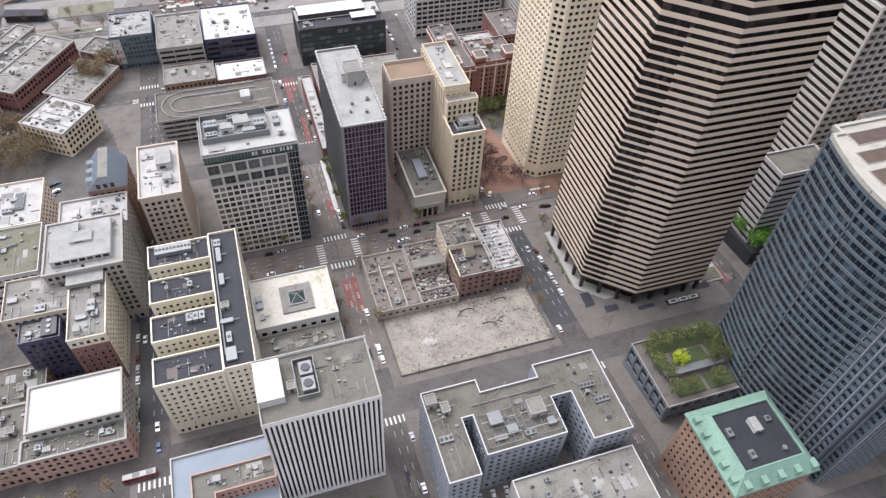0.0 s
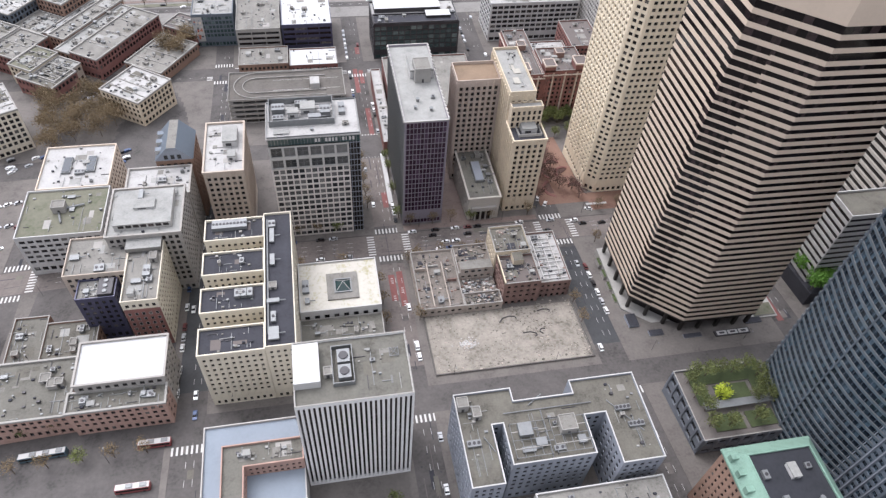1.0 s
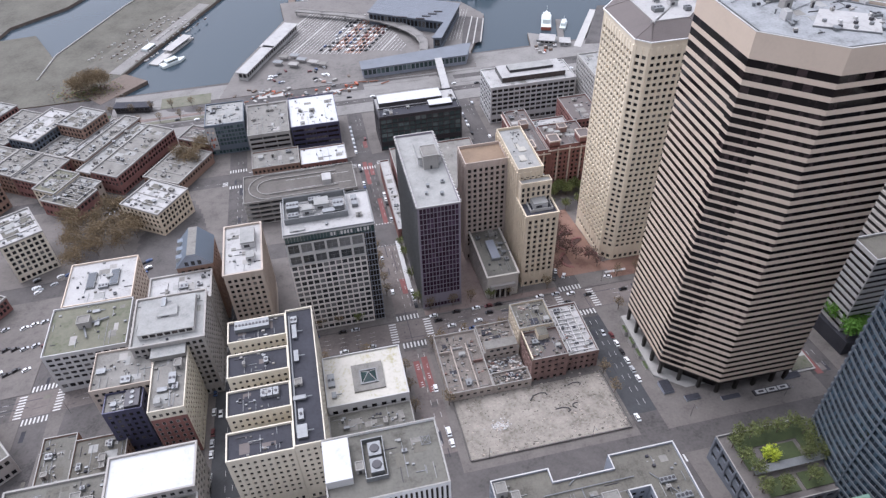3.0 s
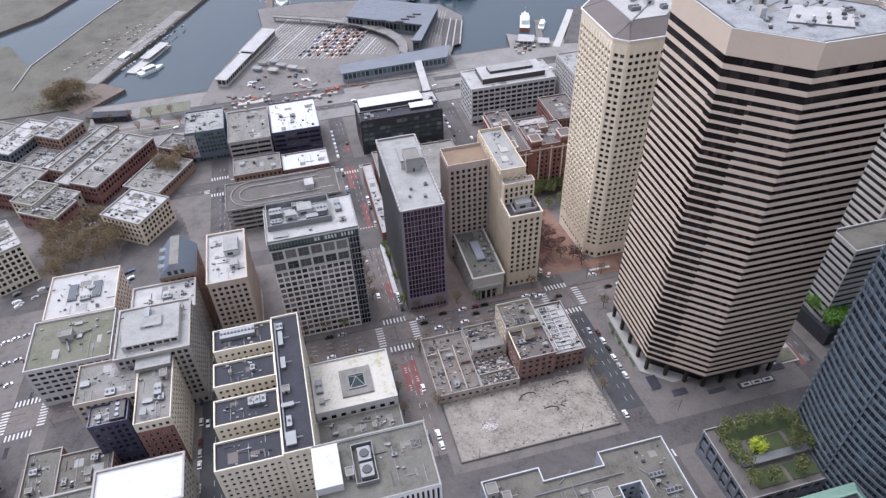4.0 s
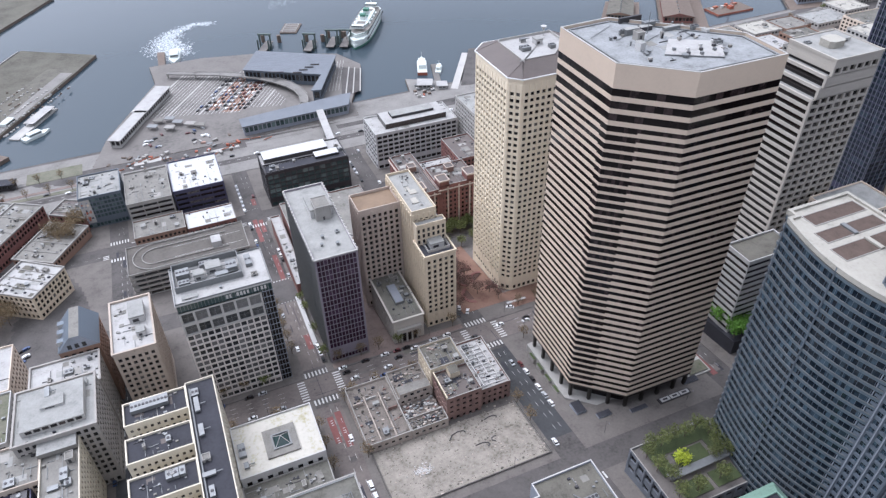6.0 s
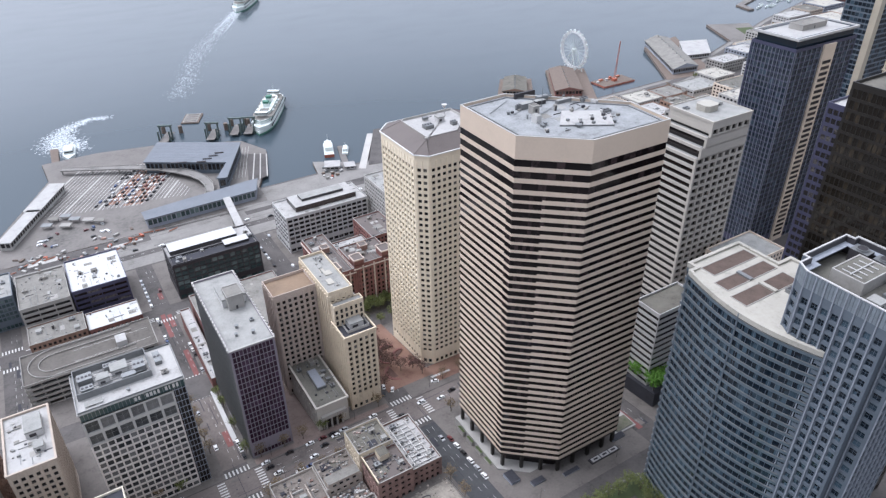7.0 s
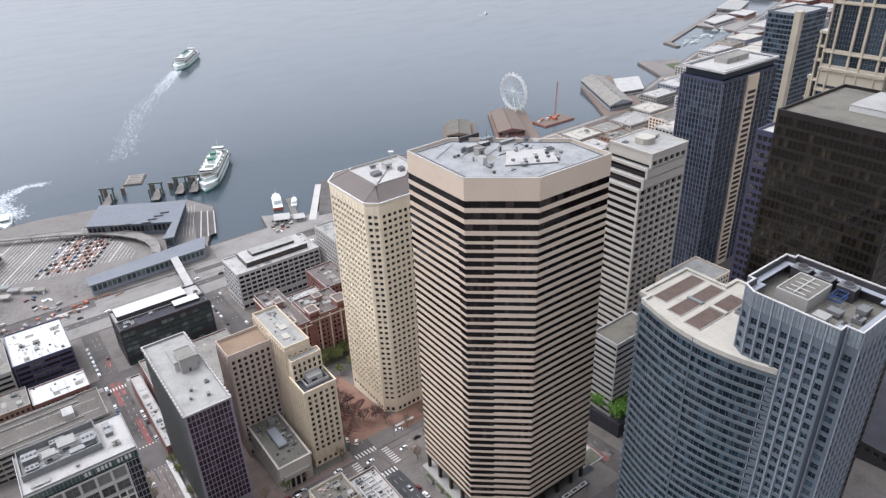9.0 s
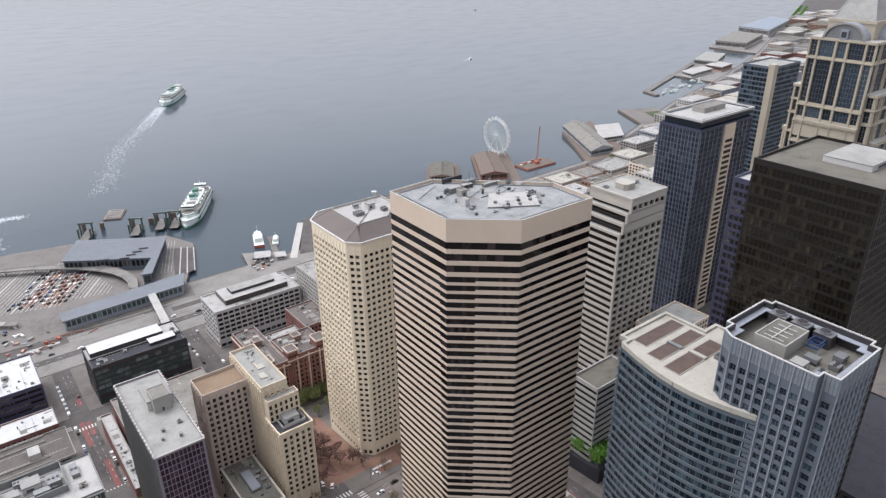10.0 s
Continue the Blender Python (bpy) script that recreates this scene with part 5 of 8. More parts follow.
grid_precast_tower()
rt = building("blue_glass_tower", "tall dark blue glass tower with a white roof screen", "office tower", rect(413, 478, 251, 284), 172, "navy", "g_blue", "roof_white", 3.2, 3.9, 0.92, 0.80, (0, 3), 8, 1.2, 0.15, 1.0, 300, "blue_metal")
part("crown", Geo().ring(rect(-30.5, 30.5, -14.5, 14.5), 1.5, 171 - rt.location.z, 178 - rt.location.z, "g_blue").ring(rect(-32.5, 32.5, -16.5, 16.5), 1.0, 177.6 - rt.location.z, 178.6 - rt.location.z, "white"), rt)
unit(rt, 3, 2, 177.5 - rt.location.z, 26, 10, 3.5, 4)
part("roof_slab", Geo().prism(rect(-32.5, 32.5, -16.5, 16.5), 177.0 - rt.location.z, 177.6 - rt.location.z, "roof_white"), rt, "white overhanging roof slab")
part("bay_front", Geo().box(-4, 9, -17.6, -16.4, 4, 171 - rt.location.z, "cream"), rt, "beige stack of recessed bays")
for k in range(34):
    part("bay", Geo().box(-2, 7, -17.68, -17.6, 8 + k * 4.0, 10.2 + k * 4.0, "g_black"), rt)
for k in range(13):
    part("mullion", Geo().box(-32.85, -32.5, -16 + k * 2.7, -15.8 + k * 2.7, 4, 170 - rt.location.z, "blue_grey"), rt)
for k in range(12):
    part("mullion", Geo().box(-32 + k * 5.2, -31.75 + k * 5.2, -16.85, -16.5, 4, 170 - rt.location.z, "blue_grey"), rt)
building("white_banded_block", "low white banded office block beside the trees", "office building", rect(232, 262, 176, 192), 86, "white", "g_black", "roof_brown", 40, 3.8, 0.98, 0.5, (0, 3), 4, 1, 0.3, 1.0, 60, edge=0.2, div=14)


def setback_tower():
    """Tan and blue-glass tower with arched gables, stepped shoulders and a pyramid roof."""
    ox, oy, g0 = 455.0, 181.0, 30.0
    ob = thing("setback_tower", "tan granite and blue glass tower with stepped shoulders", "office tower", pose(ox, oy, g0))
    main = ((0.02, 0.12), (0.16, 0.39), (0.435, 0.565), (0.61, 0.84), (0.88, 0.98))
    side = ((0.03, 0.10), (0.12, 0.19), (0.24, 0.44), (0.47, 0.53), (0.56, 0.76), (0.81, 0.88), (0.90, 0.97))
    low_rows = [(z, z + 4.6) for z in range(2, 128, 6)]
    for w, d, z0, z1, fr, rows in (
            (18.5, 25.0, 158, 207, main, [(160, 166.5), (169, 194.5), (196.5, 205.5)]),
            (24.0, 22.0, 0, 178, side, low_rows + [(129, 136), (138, 148), (150, 160), (162, 168.5), (170, 176.5)]),
            (18.5, 25.6, 0, 158, main, [(z, z + 9.6) for z in range(2, 150, 12)] + [(148, 156)]),
            (27.5, 18.0, 0, 150, side, low_rows + [(129, 136), (138, 148)])):
        pl = rect(-d, d, -w, w)
        for s in (0, 3):
            p, q = pl[s], pl[(s + 1) % 4]
            g, rest = Geo(), Geo()
            L = math.hypot(q[0] - p[0], q[1] - p[1])
            cols = [(L * a, L * b) for a, b in fr]
            wall(g, p, q, z0, z1, cols, rows, 0.7, "granite")
            for c in cols:
                wide = c[1] - c[0]
                for r0 in rows:
                    glaze(ob, p, q, [c], [r0], 0.7, "g_teal", "granite" if wide < 4 else "steel", [1 if r0[0] > 125 else 0], rest, max(2, int(wide / 1.5)), max(2, int((r0[1] - r0[0]) / 2.6)))
            if rest.f:
                part("window_grid", rest, ob, kind="stuff")
            part("wall", g, ob)
            dv = Vector((q[0] - p[0], q[1] - p[1])) / L
            at = Matrix.Translation((*p, 0)) @ Matrix.Rotation(math.atan2(dv.y, dv.x), 4, "Z")
            for a, b in rows:
                if a > 125:
                    part("cornice", Geo().box(-0.4, L + 0.4, -0.7, 0, b + 0.4, b + 1.1, "granite"), ob, at=at)
            for a, b in fr:
                part("pier", Geo().box(L * a - 0.9, L * a - 0.15, -0.5, 0, z0, z1, "granite"), ob, at=at)
        for s in (1, 2):
            p, q = pl[s], pl[(s + 1) % 4]
            part("wall", Geo().face([(*p, z0), (*q, z0), (*q, z1), (*p, z1)], "granite"), ob)
        part("setback_roof", Geo().prism(rect(-d - 0.4, d + 0.4, -w - 0.4, w + 0.4), z1 - 0.6, z1 + 0.3, "granite", "pale"), ob)
    # barrel-arched gables on two faces
    for turn, reach in ((0, 25.4), (90, 18.9)):
        g = Geo()
        for k in range(14):
            a0, a1 = math.pi * k / 14, math.pi * (k + 1) / 14
            (c0, s0), (c1, s1) = (math.cos(a0), math.sin(a0)), (math.cos(a1), math.sin(a1))
            ro, ri = 12.0, 10.6
            g.face([(-reach, c0 * ro, 207 + s0 * ro * 0.8), (-reach, c1 * ro, 207 + s1 * ro * 0.8), (0, c1 * ro, 207 + s1 * ro * 0.8), (0, c0 * ro, 207 + s0 * ro * 0.8)], "blue_grey")
            g.face([(-reach, c0 * ro, 207 + s0 * ro * 0.8), (-reach, c0 * ri, 207 + s0 * ri * 0.8), (-reach, c1 * ri, 207 + s1 * ri * 0.8), (-reach, c1 * ro, 207 + s1 * ro * 0.8)], "concrete")
            g.face([(-reach + 0.8, 0, 207), (-reach + 0.8, c1 * ri, 207 + s1 * ri * 0.8), (-reach + 0.8, c0 * ri, 207 + s0 * ri * 0.8)], "steel")
        g.box(-reach - 0.2, -reach + 0.9, -2.2, 2.2, 207.2, 212.5, "blue_grey").box(-reach - 0.3, -reach, -1.4, 1.4, 208.2, 211.4, "dark_metal")
        part("arched_gable", g, ob, "grey arched gable with a square medallion", at=pose(0, 0, 0, 0, 0, turn))
    part("attic", Geo().box(-19, 19, -13, 13, 207, 217, "granite", "pale").ring(rect(-19.6, 19.6, -13.6, 13.6), 1.0, 216, 217.6, "granite"), ob)
    py = Geo()
    c = [(-17.5, -12), (17.5, -12), (17.5, 12), (-17.5, 12)]
    for i in range(4):
        a, b = c[i], c[(i + 1) % 4]
        py.face([(*a, 217), (*b, 217), (0, 0, 246)], "roof_pale")
        py.bar((*a, 217), (0, 0, 246), 0.4, "steel", 4)
    part("pyramid_roof", py, ob, "pale metal pyramid roof")


setback_tower()
slim = building("slim_glass_tower", "slim blue-grey glass high-rise with a tan corner strip", "office tower", rect(540, 582, 274, 300), 196, "blue_metal", "g_curve", "roof_pale", 3, 3.8, 0.94, 0.74, (0, 3), 6, 1, 0.15, 1, 120, "blue_metal")
part("corner_strip", Geo().box(-22.5, -17, -14.5, -9.5, 0, 198 - slim.location.z, "granite"), slim, "tan stone corner strip")
building("low_pale_block", "low pale-roofed block between the towers", "office building", rect(330, 372, 200, 226), 66, "cream", "g_blue", "roof_pale", 3, 3.5, 0.6, 0.6, (0, 3), 6, 1, 0.15, 1, 120, "blue_metal")

# ---- the old quarter and the waterside blocks
SMALL = [
    # outline, top, walls, glass, roof, sides, name, label, units
    (rect(-104, -70, 155, 175), 55, "grey_stone", "g_dark", "roof_bright", (0, 1), "white_roof_block", "commercial block with a bright white membrane roof", 0),
    (rect(-107, -70, 146, 155), 50, "brick_pink", "g_dark", "roof_worn", (0, 1), "brick_row_block", "pink brick row building facing the avenue", 7),
    (rect(-147, -107.5, 148, 175), 46, "brick_pink", "g_dark", "roof_worn", (0,), "brick_row_block", "long red brick commercial building with a cluttered roof", 14),
    (rect(-89, -74, 189, 228), 61, "terra", "g_dark", "roof_grey", (0, 1), "corner_brick_tower", "tall corner office block, red brick and buff stone", 4),
    (rect(-109, -93, 196, 206.8), 57, "navy", "g_dark", "roof_grey", (0, 1), "dark_panel_block", "dark blue-grey office block with steel roof plant", 5),
    (rect(-127, -104.5, 180, 200), 38, "brick_brown", "g_dark", "roof_brown", (0, 1), "low_brown_block", "low brown brick block with a gravel roof", 4),
    (rect(-142, -127.5, 180, 206), 36, "brick_brown", "g_dark", "roof_worn", (0, 1), "low_brown_block", "low brown brick block with a grey roof", 4),
    (rect(-98, -66, 222.5, 253), 66, "grey_stone", "g_dark", "roof_pale", (0, 1), "corniced_office_block", "grey stone office block with a deep cornice", 3),
    (rect(-147, -108, 245, 277), 47, "white", "g_dark", "roof_green", (0, 1), "pale_office_block", "pale stone office block with a mossy flat roof", 3),
    (rect(-145, -110, 280, 313), 45, "cream", "g_dark", "roof_white", (0, 1), "white_roof_block", "cream office block with a white membrane roof", 4),
    (rect(-96, -66, 256, 276), 58, "grey_stone", "g_dark", "roof_white", (0, 1), "mansard_block", "grey office block with white roof plant", 6),
    (rect(-83, -65, 278, 300), 60, "brick_brown", "g_dark", "roof_grey", (0, 1), "gabled_block", "brown brick block under a slate-blue gable roof", 0),
    (rect(37.5, 44, 326, 404), 22, "brick_red", "g_dark", "roof_white", (0, 3), "red_brick_row", "narrow red brick row with white roof", 3),
    (rect(46, 105, 352, 410), 27, "brick_red", "g_dark", "roof_grey", (0, 3), "red_brick_row", "red brick commercial block", 8),
    (rect(129, 145.4, 356, 410), 44, "brick_red", "g_dark", "roof_slate", (0, 3), "red_brick_hall", "dark red brick office block with brown roof", 6),
    (rect(145.6, 174, 356, 383), 46, "brick_red", "g_dark", "roof_slate", (0, 3), "red_brick_hall", "tall red brick block with roof plant", 7),
    (rect(60, 100, 326, 345), 30, "stone", "g_dark", "roof_grey", (0, 3), "low_stone_block", "low stone block behind the deco building", 3),
    (rect(-17, 16, 419, 440), 18, "brick_red", "g_dark", "roof_bright", (0, 1), "white_roof_shed", "low brick building with a white roof", 1),
    (rect(-52, -18, 424, 446), 17, "brick_brown", "g_dark", "roof_grey", (0, 1), "low_grey_block", "low brown building with a grey roof", 4),
    (rect(-53, -22, 453, 498), 27, "concrete", "g_dark", "roof_grey", (0, 1), "waterside_office_block", "concrete office block with banded windows", 8),
    (rect(-21, 15, 455, 500), 28, "navy", "g_dark", "roof_bright", (0, 1), "waterside_office_block", "dark metal office block with a white roof", 7),
    (rect(-84, -55, 470, 503), 30, "blue_metal", "g_green", "roof_pale", (0, 1), "blue_glass_block", "blue-green glass block with pale roof", 8),
    (rect(44, 107, 442, 474), 33, "dark_metal", "g_green", "roof_white", (0, 3), "black_frame_block", "black framed glass office block with white roof", 10),
    (rect(134.7, 205, 459.5, 491), 36, "white", "g_dark", "roof_white", (0, 3), "banded_office_block", "long blue-grey office block with banded windows", 3),
    (rect(208, 240, 425, 470), 50, "pale", "g_dark", "roof_pale", (0, 3), "pale_waterside_block", "pale mid-rise block by the waterfront", 5),
    (rect(255, 330, 430, 480), 40, "concrete", "g_dark", "roof_pale", (0, 3), "pale_waterside_block", "pale mid-rise block by the waterfront", 8),
    (rect(345, 400, 430, 490), 45, "brick_brown", "g_dark", "roof_pale", (0, 3), "pale_waterside_block", "brown mid-rise block by the waterfront", 8),
]
STYLE = {"black_frame_block": (4.2, 3.9, 0.86, 0.84), "waterside_office_block": (9.0, 4.0, 0.94, 0.5), "banded_office_block": (4.6, 3.9, 0.82, 0.62), "blue_glass_block": (2.4, 3.4, 0.8, 0.72), "pale_office_block": (3.6, 3.5, 0.72, 0.55), "corner_brick_tower": (2.5, 3.5, 0.55, 0.6), "corniced_office_block": (2.8, 3.6, 0.6, 0.62), "white_roof_block": (3.2, 3.7, 0.55, 0.6)}
SMALL.append((rect(145.6, 172, 383.2, 402), 39, "brick_red", "g_dark", "roof_white", (0,), "red_brick_hall", "low white-roofed link between red brick wings", 3))
SMALL.append((rect(172.2, 194, 383.2, 416), 46, "brick_red", "g_dark", "roof_slate", (0, 3), "red_brick_hall", "red brick rear wing with a brown roof", 2))
SMALL.append((rect(-115, -89.3, 207, 229), 60, "hoge", "g_dark", "roof_grey", (0, 1), "corner_brick_wing", "rear wing of the corner office block, grey roof", 3))
BUILT = []
for i, (P, top, wk, gk, rk, sides, nm, lb, nu) in enumerate(SMALL):
    b = building(nm, lb, "office building", P, top, wk, gk, rk, *STYLE.get(nm, (2.9, 3.5, 0.55, 0.6)), sides, 4.5, 1.4, 0.3, 0.9, 28, cornice=0.4 if wk in ("grey_stone", "stone", "brick_pink") else 0.0, coping="concrete" if wk.startswith("brick") else None)
    if nu:
        clutter(b, P, top, nu, 100 + i, 0.9, 1.3, ("roof_worn", "roof_brown", "roof_grey") if rk == "roof_worn" else ("roof_grey", "roof_pale", "concrete", "roof_grey"))
    BUILT.append(b)



def roof_details():
    # corner tower: brick front bays under a pale top
    b = BUILT[3]
    z = 61 - b.location.z
    part("brick_front", Geo().box(-7.4, 7.4, -19.62, -19.52, 3, z - 5.5, "brick_red"), b, "red brick lower front")
    for i in range(5):
        for k in range(7):
            part("window", pane_mesh(1.3, 1.9, "g_dark", "white"), b, at=pose(-5.6 + i * 2.8, -19.7, 7 + k * 3.5))
    part("side_roof", Geo().box(-8, 7, 8, 19, z + 0.2, z + 2.4, "roof_grey", "roof_pale"), b)
    unit(b, 2, -4, z - 0.9, 3, 6, 2.4, 0)
    unit(b, 4, 4, z - 0.9, 3, 4, 2.6, 4)
    b = BUILT[4]
    z = 57 - b.location.z
    part("fan_deck", Geo().box(1, 7, -4.5, 4.5, z - 0.9, z + 1.2, "dark_metal"), b)
    for k in range(3):
        part("fan", Geo().cyl(4, -2.8 + k * 2.8, z + 1.2, z + 1.6, 0.9, "steel", 12), b)
    # corniced block: raised middle with clerestory
    b = BUILT[7]
    z = 66 - b.location.z
    part("raised_roof", Geo().box(-12.5, 12, -11, 11, z - 0.9, z + 2.4, "pale", "roof_pale"), b)
    for i in range(7):
        part("clerestory", Geo().box(-10.6 + i * 3.2, -8.2 + i * 3.2, -11.08, -11.0, z + 0.2, z + 1.8, "g_black"), b)
    unit(b, 0, 1, z + 2.4, 9, 6, 1.2, 1)
    unit(b, -2, 7, z + 2.4, 2, 6, 1.4, 3)
    # mossy roof: dark penthouse
    b = BUILT[8]
    z = 47 - b.location.z
    unit(b, -2, 2, z - 0.9, 6, 5, 4, 4)
    part("duct", Geo().bar((1, 2, z), (9, 4, z), 0.5, "steel", 6).bar((-2, -1, z), (0, -8, z), 0.5, "steel", 6), b)
    # white roof: two skylights
    b = BUILT[9]
    z = 45 - b.location.z
    for x in (-5, 7):
        part("skylight", Geo().box(x - 2.2, x + 2.2, -5, 7, z - 0.9, z + 0.3, "steel").box(x - 1.9, x + 1.9, -4.6, 6.6, z + 0.3, z + 0.5, "g_blue"), b)
    unit(b, 2, -5, z - 0.9, 5, 3, 1.6, 0)
    # slate gable
    b = BUILT[11]
    z = 60 - b.location.z
    g = Geo()
    for s in (1, -1):
        q = [(s * 9.3, -11.3, z + 0.2), (s * 9.3, 11.3, z + 0.2), (2.2 * s, 11.3, z + 8), (2.2 * s, -11.3, z + 8)]
        g.face(q if s > 0 else q[::-1], "blue_metal")
        e = [(9.3, s * 11.3, z + 0.2), (-9.3, s * 11.3, z + 0.2), (-2.2, s * 11.3, z + 8), (2.2, s * 11.3, z + 8)]
        g.face(e if s > 0 else e[::-1], "blue_grey")
    g.face([(-2.2, -11.3, z + 8), (2.2, -11.3, z + 8), (2.2, 11.3, z + 8), (-2.2, 11.3, z + 8)], "roof_grey")
    part("gable_roof", g, b, "slate-blue metal gable roof")
    for k in range(3):
        part("dormer", Geo().box(-8.6, -5.2, -8 + k * 6.4, -5.2 + k * 6.4, z + 0.4, z + 4.2, "pale", "blue_metal").box(-8.66, -8.6, -7.6 + k * 6.4, -5.6 + k * 6.4, z + 1.2, z + 3.4, "g_dark"), b)
        part("gable_window", Geo().box(-4.4 + k * 3.2, -2.6 + k * 3.2, -11.38, -11.3, z + 1.0, z + 3.6, "g_dark"), b)
    # red brick halls: pale cornices, corner pavilions and roof houses
    for i, top, w, d in ((14, 44, 8.2, 27), (15, 46, 14.2, 13.5)):
        b = BUILT[i]
        z = top - b.location.z
        part("cornice", Geo().ring(rect(-w - 0.9, w + 0.9, -d - 0.9, d + 0.9), 0.9, z - 3.4, z - 2.8, "stone_pink"), b)
        part("pavilion", Geo().box(-w, -w + 7, -d, -d + 8, z - 0.9, z + 3.6, "brick_red", "roof_slate").ring(rect(-w - 0.4, -w + 7.4, -d - 0.4, -d + 8.4), 0.6, z + 3.0, z + 4.0, "stone_pink"), b)
        part("roof_house", Geo().box(-2.5, 3, 2, 7.5, z - 0.9, z + 2.8, "brick_old", "roof_slate").ring(rect(-2.7, 3.2, 1.8, 7.7), 0.4, z + 2.8, z + 3.3, "stone_pink"), b)
        if i == 15:
            part("pavilion", Geo().box(w - 8, w, -d, -d + 9, z - 0.9, z + 4.2, "brick_red", "roof_slate").ring(rect(w - 8.4, w + 0.4, -d - 0.4, -d + 9.4), 0.6, z + 3.6, z + 4.6, "stone_pink"), b)
        for k in range(7):
            x = -w + (k + 0.5) * 2 * w / 7
            part("pier", Geo().box(x - 0.5, x + 0.5, -d - 0.4, -d, 2, z - 1.5, "stone_pink" if k % 2 else "brick_red"), b)
    # painted mural on the blue glass block
    b = BUILT[21]
    z, rr = 30 - b.location.z, random.Random(8)
    g = Geo().box(-14.5, -7.5, -16.66, -16.56, 5, z - 2, "pale")
    for k in range(34):
        x, y, w = rr.uniform(-14.3, -9.0), rr.uniform(5.2, z - 5), rr.uniform(0.6, 1.5)
        g.box(x, x + w, -16.70 - 0.002 * k, -16.66, y, y + rr.uniform(0.8, 2.6), rr.choice(("roof_blue", "orange", "cream", "blue_grey", "rust", "white", "g_blue")))
    part("mural", g, b, "colourful abstract mural panel")
    # waterside white roofs with black set-back storeys
    b = BUILT[22]
    z = 33 - b.location.z
    part("setback", Geo().box(-29, 20, 1, 14, z - 0.9, z + 2.6, "dark_metal", "roof_bright"), b, "black set-back storey with a white roof")
    part("front_frame", Geo().ring(rect(-31, 31, -15.6, -3), 0.6, z - 0.4, z + 0.9, "dark_metal").box(-30, 30, -15, -3.6, z - 0.9, z - 0.5, "roof_dark"), b, "black framed front terrace")
    part("roof_patch", Geo().box(8, 26, -9, -1, z - 0.8, z + 1.6, "dark_metal", "roof_bright"), b)
    b = BUILT[23]
    z = 36 - b.location.z
    part("setback", Geo().box(-24, 28, -9, 12, z - 0.9, z + 3.4, "g_black", "roof_white"), b, "glazed set-back storey with white roof")
    part("plant_screen", Geo().box(-16, 20, -2, 8, z + 3.4, z + 5.6, "dark_metal", "roof_pale"), b)


roof_details()

